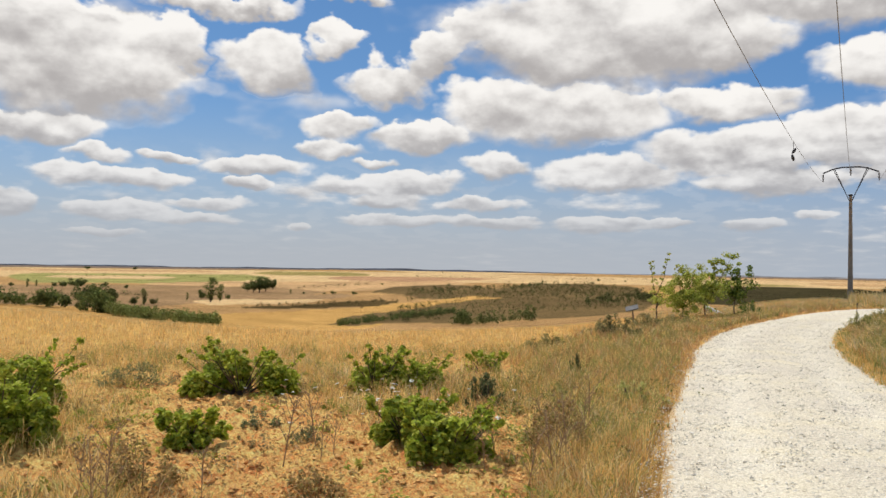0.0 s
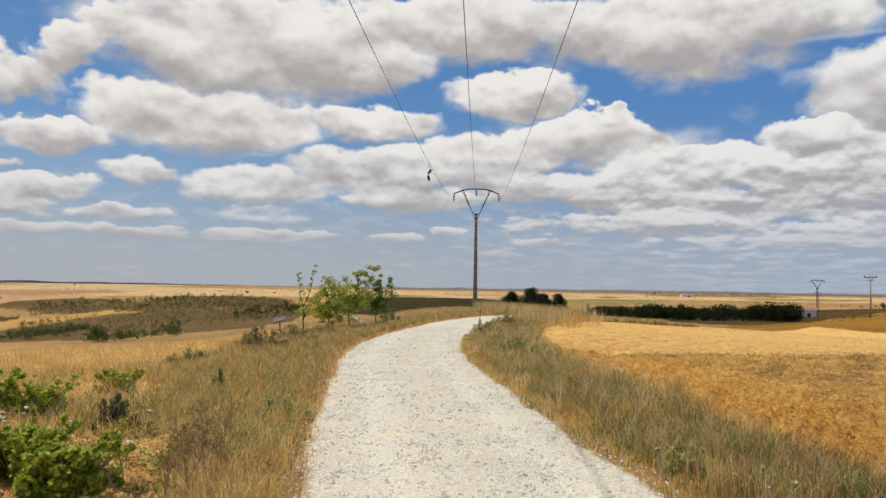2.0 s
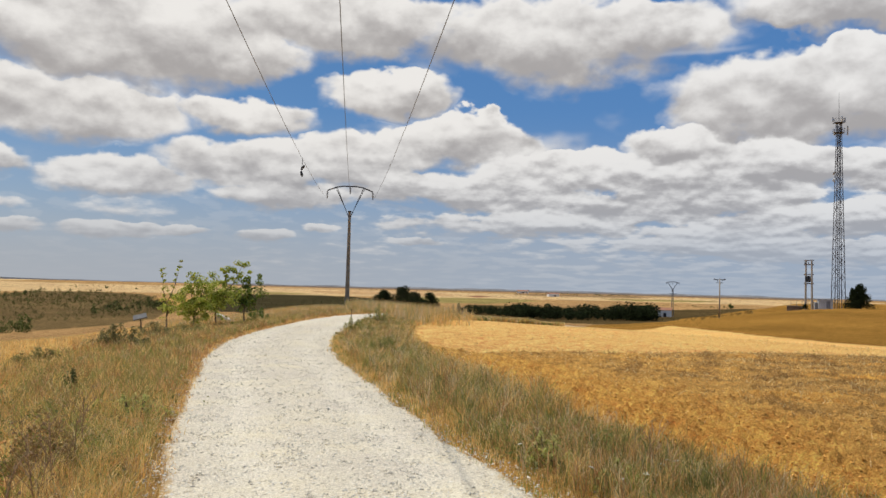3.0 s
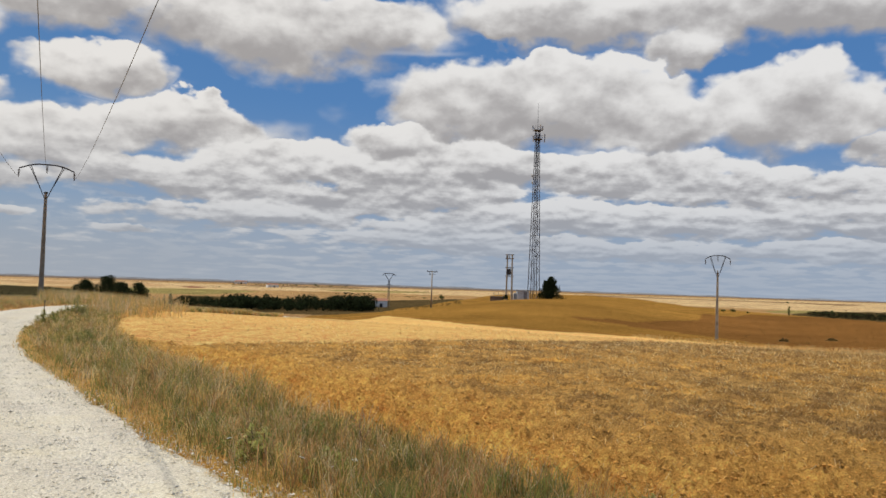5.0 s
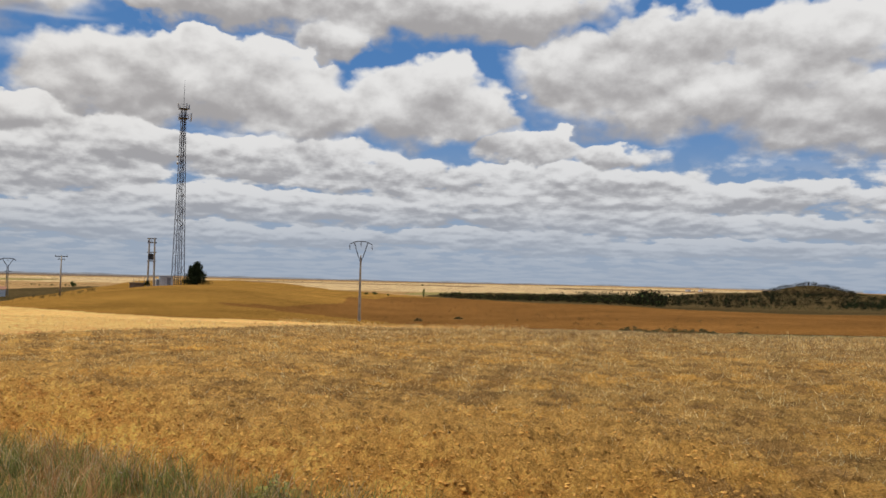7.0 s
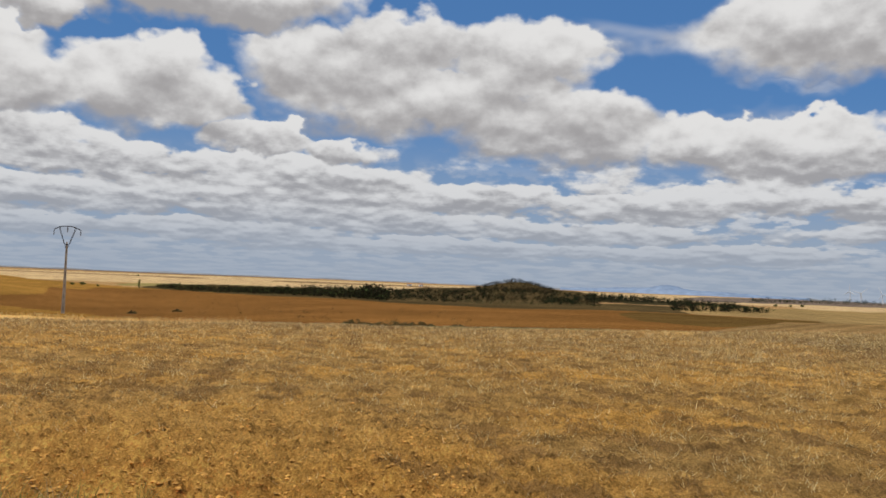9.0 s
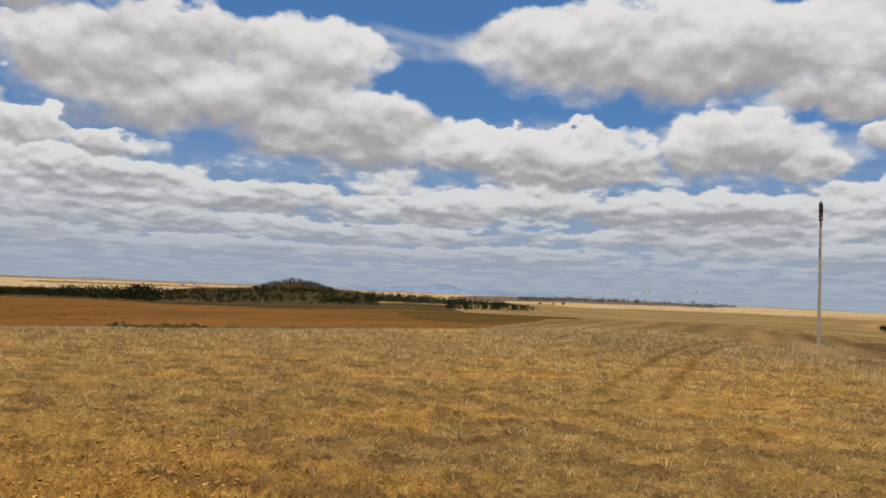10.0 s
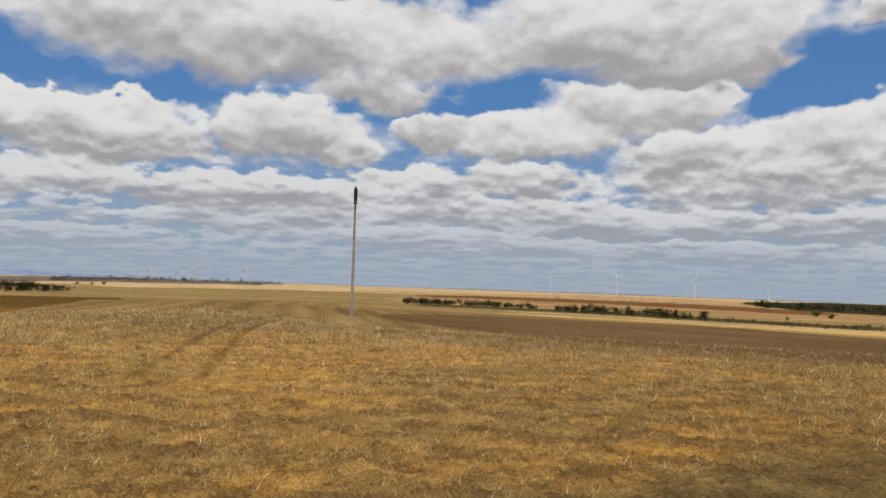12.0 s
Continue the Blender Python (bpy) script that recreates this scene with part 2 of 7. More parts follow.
    both = S.mix(S.math("MULTIPLY_ADD", S.step(el, 3.0, 12.0), -0.25, 0.25), both, (3.2, 4.1, 5.5))
    # thin air haze in front of the farthest clouds
    both = S.mix(S.math("MULTIPLY", S.math("SUBTRACT", 1.0, S.step(el, 0.0, 6.0)), 0.85), both, S.mix(S.step(az, -60.0, 0.0), HAZE, PALEHAZE))
    both = S.vec("MULTIPLY", both, S.mix(S.step(az, -75.0, -20.0), (1.0, 1.0, 1.0), (1.02, 1.0, 0.97)))
    bg = WT.nodes.new("ShaderNodeBackground")
    bg.inputs[1].default_value = 0.1
    WT.links.new(both, bg.inputs[0])
    out = WT.nodes.new("ShaderNodeOutputWorld")
    WT.links.new(bg.outputs[0], out.inputs[0])


CLOUD_BASE, CLOUD_TOP, HAZE, DEEP = (4.5, 4.35, 4.4), (9.5, 9.4, 9.3), (4.0, 4.75, 5.9), (0.9, 2.6, 6.2)
PALEHAZE = (4.5, 4.85, 5.4)
SKY_SATURATION, SKY_VALUE = 1.15, 1.0
build_sky()
world.cycles.sampling_method = "MANUAL"
world.cycles.sample_map_resolution = 512

# ---------------------------------------------------------------- the lie of the land
RINGS = (0.5, 12, 20, 30, 45, 60, 90, 120, 170, 250, 350, 500, 700, 1000, 2000, 3500, 4950)
LAND = {}


def land(az, *heights):
    """Ground heights along one bearing, from the third ring outwards."""
    LAND[az] = (0.0, 0.0) + heights


#          20    30    45    60    90    120   170   250   350   500   700   1000  2000  3500  4950
land(180, -0.5, -0.8, -1.2, -1.8, -2.5, -3.2, -4.5, -7.0, -9.0, -12., -14., -17., -20., -21., -22.5)
land(60,  -0.1, -0.2, -0.4, -0.9, -2.2, -4.0, -7.0, -10., -12., -16., -18., -19., -20., -20., -22.5)
land(40,  -0.1, -0.2, -0.6, -1.4, -3.2, -5.5, -9.0, -11., -12., -16., -18., -18., -20., -20., -22.5)
land(28,  -0.1, -0.2, -0.7, -1.4, -3.6, -6.0, -9.0, -11., -12.7, -16., -17., -17., -19., -19., -22.0)
land(20,  -0.05, -0.4, -1.5, -2.7, -5.2, -8.0, -11., -13.5, -15., -17., -17.5, -17.5, -19.5, -19.5, -22.0)
land(14,  -0.0, -0.75, -2.4, -4.3, -7.0, -9.5, -12.6, -16., -17., -18.5, -19., -18.5, -20., -19.5, -22.5)
land(8,   -0.1, -0.95, -2.9, -4.9, -7.6, -10., -13.5, -17., -18., -17.5, -18., -18., -19.5, -20., -22.5)
land(2,   -0.05, -0.9, -2.6, -4.5, -7.2, -9.6, -13., -16.5, -17., -14., -13., -19., -19.5, -20., -23.0)
land(-4,  -0.0, -0.7, -2.2, -4.0, -6.6, -8.8, -12., -15.5, -15., -12., -10., -18., -20., -21., -23.5)
land(-9,  -0.0, -0.5, -1.7, -3.2, -5.8, -8.0, -11., -14., -13.5, -11., -9., -17., -20.5, -22., -24.5)
land(-13, -0.0, -0.25, -0.9, -2.0, -4.2, -6.4, -9.5, -12., -12., -11.5, -10.5, -17., -20.5, -23., -25.0)
land(-17, -0.0, -0.1, -0.8, -1.6, -3.0, -4.6, -8.0, -11., -12., -13., -15., -18., -20.5, -23., -25.5)
land(-23, -0.0, 0.0, -0.05, -0.3, -1.2, -3.0, -7.0, -11., -12., -14., -15.5, -18., -20.5, -23., -25.5)
land(-28, -0.0, 0.0, 0.0, -0.25, -1.0, -3.0, -7.0, -11., -12.5, -14., -15.5, -18., -20.5, -23., -25.5)
land(-34, -0.05, -0.1, -0.2, -0.6, -2.6, -4.5, -8.0, -11., -12.5, -14., -15.5, -18., -20.5, -23., -25.0)
land(-40, -0.05, -0.15, -0.55, -1.1, -2.4, -4.6, -7.5, -9.5, -11., -13., -14.5, -16.5, -19.5, -23., -25.0)
land(-44, -0.1, -0.2, -0.65, -1.2, -2.5, -4.4, -6.6, -9.0, -10.5, -12.5, -14., -16., -19.5, -23., -25.0)
land(-48.5, -0.1, -0.3, -0.8, -1.35, -2.9, -4.0, -4.9, -8.4, -9.5, -12., -14., -16., -19.5, -23., -25.0)
land(-51.2, -0.1, -0.3, -0.85, -1.5, -3.1, -4.0, -3.7, -6.6, -8.5, -12., -14., -16., -19.5, -23., -25.0)
land(-54.7, -0.1, -0.35, -0.95, -1.6, -3.3, -4.1, -2.9, -3.1, -7.0, -12., -14., -16., -19.5, -23., -25.0)
land(-59,  -0.1, -0.4, -1.0, -1.7, -3.4, -4.2, -2.2, -1.0, -6.5, -13., -15., -17., -20., -23., -25.0)
land(-63,  -0.1, -0.4, -1.1, -1.8, -3.6, -4.4, -2.8, -1.3, -6.5, -13., -16., -18., -21., -23., -24.5)
land(-69,  -0.15, -0.5, -1.2, -2.0, -3.9, -5.1, -5.2, -3.4, -8.0, -14., -17., -19., -22., -23., -24.5)
land(-73,  -0.15, -0.55, -1.25, -2.1, -4.0, -5.1, -5.6, -5.2, -9.0, -14., -17., -19., -22., -23., -25.0)
land(-78,  -0.2, -0.55, -1.2, -2.15, -3.8, -4.8, -5.4, -5.5, -9.0, -14., -16., -19., -22., -23., -25.0)
land(-87,  -0.2, -0.5, -1.2, -2.0, -3.0, -3.7, -4.4, -5.3, -8.0, -10., -14., -18., -21., -22., -24.0)
land(-95,  -0.15, -0.45, -1.1, -1.9, -2.8, -3.4, -4.3, -5.9, -7.0, -5.5, -9., -17., -19.5, -22., -24.0)
land(-101, -0.1, -0.4, -1.0, -1.8, -2.6, -3.2, -4.2, -6.2, -7.0, -3.5, -5., -16., -20.5, -24., -27.0)
land(-106, -0.1, -0.35, -0.9, -1.6, -2.3, -2.8, -3.8, -5.4, -6.5, -5.5, -7., -17., -21., -25., -29.0)
land(-114, -0.1, -0.3, -0.8, -1.3, -1.9, -2.4, -3.4, -5.0, -6.5, -8.0, -10.5, -15., -19., -21., -28.0)
land(-122, -0.1, -0.25, -0.5, -0.8, -1.0, -1.9, -4.0, -6.5, -8.0, -10., -12., -14., -12., -20., -28.0)
land(-128, -0.1, -0.2, -0.5, -0.75, -0.8, -1.7, -4.0, -6.7, -8.0, -10., -12., -14., -14., -24., -32.0)
land(-135, -0.15, -0.4, -1.0, -1.85, -1.9, -2.3, -4.2, -6.6, -8.0, -10., -12., -14., -17., -26., -36.0)
land(-143, -0.2, -0.5, -1.2, -2.0, -2.4, -2.9, -4.6, -7.0, -8.4, -10.8, -12., -14., -18., -27., -40.0)
land(-152, -0.2, -0.6, -1.3, -2.1, -2.8, -3.5, -5.5, -7.6, -9.0, -11.5, -12.5, -15., -18., -30., -42.0)
land(-162, -0.2, -0.6, -1.3, -2.2, -3.0, -3.8, -6.0, -8.0, -10.5, -12.5, -14., -16., -20., -33., -45.0)
land(-172, -0.2, -0.6, -1.3, -2.2, -3.1, -4.0, -6.4, -8.6, -11., -13., -15., -19., -28., -40., -50.0)

GA = np.arange(-180.0, 180.01, 0.5)                      # bearings of the lookup grid
GR = np.linspace(math.log(0.5), math.log(4950), 330)    # logarithms of its distances


def land_grid():
    keys = sorted(LAND)
    cols = np.array([np.interp(GR, np.log(RINGS), LAND[k]) for k in keys])
    cols = np.vstack([cols, cols[-1:]]) if keys[-1] < 180 else cols
    ks = [-180.0] + keys
    cols = np.vstack([cols[-1:], cols])
    g = np.array([np.interp(GA, ks, cols[:, j]) for j in range(len(GR))]).T
    for _ in range(3):                                   # round off the bends
        p = np.pad(g, ((3, 3), (4, 4)), "edge")
        p = sum(p[:, i:i + g.shape[1]] for i in range(9)) / 9
        g = sum(p[i:i + g.shape[0]] for i in range(7)) / 7
    return g


LANDGRID = land_grid()


def fbm(x, y, seed=0):
    """Cheap smooth waves with no lattice, vectorised, about -1 to 1."""
    rng = np.random.default_rng(seed)
    out = 0
    for i in range(9):
        a, k, ph = rng.uniform(0, 6.283), 1.0 * 1.45 ** i, rng.uniform(0, 6.283)
        out = out + np.sin((x * math.cos(a) + y * math.sin(a)) * k + ph + 1.3 * np.sin((x * math.sin(a) - y * math.cos(a)) * k * 0.7 + ph * 2)) / 1.45 ** (i * 0.8)
    return out / 2.4


def ground_z(x, y):
    """The ground's height, for numbers or arrays."""
    x, y = np.asarray(x, float), np.asarray(y, float)
    r = np.maximum(np.hypot(x, y), 0.5)
    az = np.degrees(np.arctan2(-x, y))
    u = np.clip((az + 180) / 0.5, 0, len(GA) - 1.001)
    v = np.clip((np.log(r) - GR[0]) / (GR[1] - GR[0]), 0, len(GR) - 1.001)
    i, j = u.astype(int), v.astype(int)
    u, v = u - i, v - j
    g = LANDGRID
    z = (g[i, j] * (1 - u) + g[i + 1, j] * u) * (1 - v) + (g[i, j + 1] * (1 - u) + g[i + 1, j + 1] * u) * v
    # the scrub-covered mound
    m = bearing(-101, 600)
    z = z + 7.2 * np.exp(-(((x - m.x) ** 2 + (y - m.y) ** 2) / 26.0 ** 2) ** 1.1)
    far = np.clip((r - 200) / 1200, 0, 1)
    z = z + far * (1.6 * fbm(x / 260, y / 260, 3)) * np.clip((5200 - r) / 2500, 0, 1)
    return z + 0.012 * fbm(x * 2.2, y * 2.2, 5) * np.clip((r - 3) / 6, 0, 1)


def gz(x, y):
    return float(ground_z(x, y))


# ---------------------------------------------------------------- the track's line
TRACK = [(-9.3, -30.0), (-5.2, -19.0), (-2.2, -10.5), (-0.35, -5.0), (1.27, 0.2), (2.87, 5.5), (3.43, 7.4), (4.62, 10.95), (5.3, 12.95), (6.3, 15.8), (8.15, 20.0), (11.3, 25.4), (16.4, 32.4), (23.5, 39.0), (32.0, 44.0), (44.0, 49.0)]
TRACK_HALF = 1.39


def smooth_line(pts, step=0.4):
    """A Catmull-Rom line through the points, evenly stepped."""
    p = np.array(pts, float)
    p = np.vstack([2 * p[0] - p[1], p, 2 * p[-1] - p[-2]])
    out = []
    for i in range(1, len(p) - 2):
        a, b, c, d = p[i - 1:i + 3]
        n = max(2, int(np.hypot(*(c - b)) / step))
        for t in np.arange(n) / n:
            out.append(0.5 * (2 * b + (c - a) * t + (2 * a - 5 * b + 4 * c - d) * t * t + (3 * b - a - 3 * c + d) * t ** 3))
    return np.array(out + [p[-2]])


TRACKLINE = smooth_line(TRACK, 0.2)


def track_side(x, y):
    """Metres from the track's middle: below nought on its left side."""
    x, y = np.asarray(x, float), np.asarray(y, float)
    best, side = np.full(x.shape, 1e9), np.zeros(x.shape)
    near = np.hypot(x, y) < 70
    xs, ys = x[near], y[near]
    b, s = np.full(xs.shape, 1e9), np.zeros(xs.shape)
    for (x0, y0), (x1, y1) in zip(TRACKLINE[:-4:4], TRACKLINE[4::4]):
        dx, dy = x1 - x0, y1 - y0
        t = np.clip(((xs - x0) * dx + (ys - y0) * dy) / (dx * dx + dy * dy), 0, 1)
        ex, ey = xs - x0 - t * dx, ys - y0 - t * dy
        d = np.hypot(ex, ey)
        m = d < b
        b[m], s[m] = d[m], np.sign(ex * dy - ey * dx)[m]
    best[near], side[near] = b, s
    return best * np.where(side == 0, 1, side)

# ---------------------------------------------------------------- materials
def material(name, rough=0.9, metal=0.0):
    m = bpy.data.materials.new(name)
    m.use_nodes = True
    nt = m.node_tree
    b = nt.nodes["Principled BSDF"]
    b.inputs["Roughness"].default_value, b.inputs["Metallic"].default_value = rough, metal
    b.inputs["Specular IOR Level"].default_value = 0.25
    return m, nt, b


def node(nt, kind, **values):
    n = nt.nodes.new("ShaderNode" + kind)
    for k, v in values.items():
        n.inputs[int(k[1:]) if k[0] == "i" and k[1:].isdigit() else k].default_value = v
    return n


def ramp(nt, src, stops):
    n = nt.nodes.new("ShaderNodeValToRGB")
    e = n.color_ramp.elements
    while len(e) < len(stops):
        e.new(0.5)
    for el, (pos, c) in zip(e, stops):
        el.position, el.color = pos, (*c, 1) if len(c) == 3 else c
    nt.links.new(src, n.inputs[0])
    return n.outputs[0]


def noise_of(nt, scale, detail=4.0, coords=None, rough=0.6, stretch=None):
    n = node(nt, "TexNoise", Scale=scale, Detail=detail, Roughness=rough)
    tc = nt.nodes.new("ShaderNodeTexCoord")
    src = coords or tc.outputs["Object"]
    if stretch:
        mp = node(nt, "Mapping", Scale=stretch)
        nt.links.new(src, mp.inputs[0])
        src = mp.outputs[0]
    nt.links.new(src, n.inputs["Vector"])
    return n.outputs[0]


def mix(nt, kind, fac, a, b):
    n = nt.nodes.new("ShaderNodeMix")
    n.data_type, n.blend_type = "RGBA", kind
    for src, k in ((fac, 0), (a, 6), (b, 7)):
        if isinstance(src, (int, float)):
            n.inputs[k].default_value = src
        elif isinstance(src, tuple):
            n.inputs[k].default_value = (*src, 1)
        else:
            nt.links.new(src, n.inputs[k])
    return n.outputs[2]


def bump(nt, b, height, strength, dist):
    n = node(nt, "Bump", Strength=strength, Distance=dist)
    nt.links.new(height, n.inputs["Height"])
    nt.links.new(n.outputs[0], b.inputs["Normal"])
    return n


def speckled(name, dark, light, scale, rough=0.9, metal=0.0, relief=0.2, dist=0.005, fine=5.0):
    """A surface that wanders between two colours, coarse and fine, with relief."""
    m, nt, b = material(name, rough, metal)
    c1 = noise_of(nt, scale)
    c2 = noise_of(nt, scale * fine, 6.0)
    col = ramp(nt, c1, [(0.3, dark), (0.7, light)])
    col = mix(nt, "OVERLAY", 0.5, col, ramp(nt, c2, [(0.3, (0.3, 0.3, 0.3)), (0.7, (0.7, 0.7, 0.7))]))
    nt.links.new(col, b.inputs["Base Color"])
    bump(nt, b, c2, relief, dist)
    return m


def painted_by(name, attribute, rough=0.9, vary=0.25, scale=30.0, translucent=0.0):
    """Takes its colour from the mesh, piece by piece, with some grain."""
    m, nt, b = material(name, rough)
    at = nt.nodes.new("ShaderNodeAttribute")
    at.attribute_name = attribute
    g = ramp(nt, noise_of(nt, scale, 3.0), [(0.3, (0.5 - vary,) * 3), (0.7, (0.5 + vary,) * 3)])
    col = mix(nt, "OVERLAY", 0.7, at.outputs["Color"], g)
    nt.links.new(col, b.inputs["Base Color"])
    if translucent:
        tr = nt.nodes.new("ShaderNodeBsdfTranslucent")
        ms = node(nt, "MixShader", i0=translucent)
        nt.links.new(col, tr.inputs["Color"])
        nt.links.new(b.outputs[0], ms.inputs[1])
        nt.links.new(tr.outputs[0], ms.inputs[2])
        nt.links.new(ms.outputs[0], nt.nodes["Material Output"].inputs[0])
    return m


M_BLADE = painted_by("dry_grass", "tint", 0.8, 0.2, 40.0, 0.5)
M_BLADE.node_tree.nodes["Principled BSDF"].inputs["Specular IOR Level"].default_value = 0.04
M_LEAF = painted_by("leaf", "tint", 0.55, 0.2, 25.0, 0.45)
M_LEAF.node_tree.nodes["Principled BSDF"].inputs["Specular IOR Level"].default_value = 0.12
M_FARLEAF = painted_by("far_foliage", "tint", 0.9, 0.3, 1.2, 0.4)
M_FARLEAF.node_tree.nodes["Principled BSDF"].inputs["Specular IOR Level"].default_value = 0.05
M_CONCRETE = speckled("weathered_concrete", (0.27, 0.225, 0.17), (0.40, 0.34, 0.265), 1.3, 0.9)
M_STEEL = speckled("galvanised_steel", (0.16, 0.165, 0.18), (0.30, 0.31, 0.33), 3.0, 0.55, 0.6)
M_MAST = speckled("dull_mast_steel", (0.075, 0.075, 0.085), (0.145, 0.145, 0.16), 3.0, 0.6, 0.3)
M_DARKSTEEL = speckled("weathered_steel", (0.035, 0.035, 0.04), (0.08, 0.08, 0.085), 6.0, 0.6, 0.4)
M_WOOD = speckled("tarred_wood", (0.10, 0.065, 0.04), (0.22, 0.16, 0.11), 2.0, 0.9)
M_BARK = speckled("bark", (0.07, 0.05, 0.035), (0.16, 0.12, 0.085), 12.0, 0.95, 0.0, 0.6, 0.01)
M_GLASSBROWN = speckled("insulator", (0.06, 0.05, 0.045), (0.12, 0.1, 0.09), 20.0, 0.25)
M_WIRE = speckled("wire", (0.13, 0.13, 0.135), (0.20, 0.20, 0.205), 0.5, 0.6, 0.5)
M_WHITE = speckled("white_plaster", (0.66, 0.65, 0.62), (0.8, 0.79, 0.76), 0.8, 0.9)
M_CABIN = speckled("pale_cabin_panel", (0.42, 0.44, 0.45), (0.55, 0.57, 0.58), 0.7, 0.7)
M_ROOF = speckled("clay_roof", (0.28, 0.13, 0.08), (0.4, 0.2, 0.12), 0.9, 0.9)
M_TURBINE = speckled("turbine_paint", (0.62, 0.64, 0.66), (0.72, 0.74, 0.76), 0.05, 0.6)
M_STALK = speckled("dead_stalk", (0.27, 0.17, 0.085), (0.40, 0.27, 0.15), 30.0, 0.95)
M_BOARD = speckled("faded_board", (0.12, 0.118, 0.115), (0.21, 0.205, 0.195), 8.0, 0.9)


# ---------------------------------------------------------------- mesh helpers
def mesh_from(name, verts, faces, mat=None, tint=None, smooth=False):
    """A mesh from numpy arrays: faces is (n, 3) or (n, 4); tint is a colour for each vertex."""
    verts, faces = np.asarray(verts, np.float32), np.asarray(faces, np.int32)
    me = bpy.data.meshes.new(name)
    n, k = faces.shape
    me.vertices.add(len(verts))
    me.vertices.foreach_set("co", verts.ravel())
    me.loops.add(n * k)
    me.loops.foreach_set("vertex_index", faces.ravel())
    me.polygons.add(n)
    me.polygons.foreach_set("loop_start", np.arange(0, n * k, k, dtype=np.int32))
    me.polygons.foreach_set("use_smooth", np.full(n, smooth))
    me.update(calc_edges=True)
    if tint is not None:
        t = np.asarray(tint, np.float32)
        at = me.color_attributes.new("tint", "FLOAT_COLOR", "POINT")
        at.data.foreach_set("color", np.column_stack([t, np.ones(len(t), np.float32)]).ravel())
    if mat:
        me.materials.append(mat)
    return me


def part(name, bm, mat, parent=None, label="", smooth=False):
    """Links a bmesh, or a finished mesh, as one object under a thing or part."""
    if isinstance(bm, bmesh.types.BMesh):
        me = bpy.data.meshes.new(name)
        for f in bm.faces:
            f.smooth = smooth
        bm.to_mesh(me)
        bm.free()
        me.materials.append(mat)
    else:
        me = bm
    ob = new(name, me)
    ob.parent = parent
    return tagged(ob, label)


def empty(name, place, label, category, group="", turn=0.0):
    ob = new(name)
    ob.empty_display_size = 0.2
    ob.matrix_world = pose(*place, 0, 0, turn)
    return tagged(ob, label, category, group)


def box(bm, size, place, turn=None):
    m = Matrix.Translation(place) @ (turn or Matrix()) @ Matrix.Diagonal((*size, 1))
    return bmesh.ops.create_cube(bm, size=1.0, matrix=m)["verts"]


def rod(bm, a, b, r0, r1=None, sides=6):
    """A tapered round bar from a to b."""
    a, b = Vector(a), Vector(b)
    d = b - a
    m = Matrix.Translation((a + b) / 2) @ d.to_track_quat("Z", "Y").to_matrix().to_4x4()
    bmesh.ops.create_cone(bm, cap_ends=True, segments=sides, radius1=r0, radius2=r0 if r1 is None else r1, depth=d.length, matrix=m)


def beam(bm, a, b, w, h=None):
    """A square bar from a to b."""
    a, b = Vector(a), Vector(b)
    d = b - a
    m = Matrix.Translation((a + b) / 2) @ d.to_track_quat("Z", "Y").to_matrix().to_4x4() @ Matrix.Diagonal((w, h or w, d.length, 1))
    bmesh.ops.create_cube(bm, size=1.0, matrix=m)

# ---------------------------------------------------------------- ground, one sheet to the skyline
SOIL, STRAW, STUBBLE, BRIGHT = (0.80, 0.47, 0.165), (0.52, 0.335, 0.12), (0.62, 0.375, 0.125), (0.74, 0.435, 0.152)
# the brown hill's base colour is darkened to hold its cloud shade
TILLED, SHADEDBROWN, RED, DARK = (0.66, 0.345, 0.085), (0.265, 0.138, 0.032), (0.185, 0.086, 0.025), (0.15, 0.09, 0.042)
PALE, TAN, TANB, OLIVE = (0.50, 0.345, 0.18), (0.34, 0.205, 0.09), (0.25, 0.16, 0.085), (0.25, 0.20, 0.075)
OLIVEB, GREEN, GREEND = (0.27, 0.180, 0.075), (0.25, 0.235, 0.085), (0.042, 0.040, 0.014)
# the moor's dark colour has cloud shadow mixed into it
SCRUB, SHADEDMOOR, MOORB, DUST = (0.080, 0.055, 0.024), (0.048, 0.040, 0.020), (0.16, 0.12, 0.095), (0.42, 0.265, 0.135)
ROSE, ORANGE, ORANGED, REDSOIL = (0.36, 0.21, 0.12), (0.40, 0.235, 0.08), (0.36, 0.21, 0.075), (0.25, 0.115, 0.07)
FALLOW = (0.235, 0.145, 0.06)
# heath on the scrub hill, its shade put into the base colour
SHADEDHEATH = (0.135, 0.092, 0.043)
# green ground with the shade painted into its colour
SHADYGREEN = (0.085, 0.068, 0.028)
REDD, REDOL = (0.17, 0.08, 0.035), (0.12, 0.07, 0.022)
FIELDS = []


def matted(x, y):
    """How thickly trampled straw and dead weeds lie on the tilled field, 0 to 1: thin near the track, thick beyond."""
    r, az = np.hypot(x, y), np.degrees(np.arctan2(-x, y))
    edge = np.interp(az, (-140, -100, -77, -65, -52, -45, -33), (4.5, 6.6, 8.6, 10.2, 13.0, 15.5, 21.0))
    k = 0.5 + 1.7 * (r / edge - 1) + 0.28 * fbm(x / 1.6, y / 1.6, 21)
    k = k - 1.1 * np.exp(-((az + 136) / 7.5) ** 2 - ((r - 8.3) / 0.75) ** 2) - 0.9 * np.exp(-((az + 122.7) / 2.2) ** 2 - ((r - 11.9) / 0.8) ** 2)
    return np.clip(k, 0.04, 1) * np.clip(0.86 + 0.2 * fbm(x / 5, y / 5, 22), 0, 1)


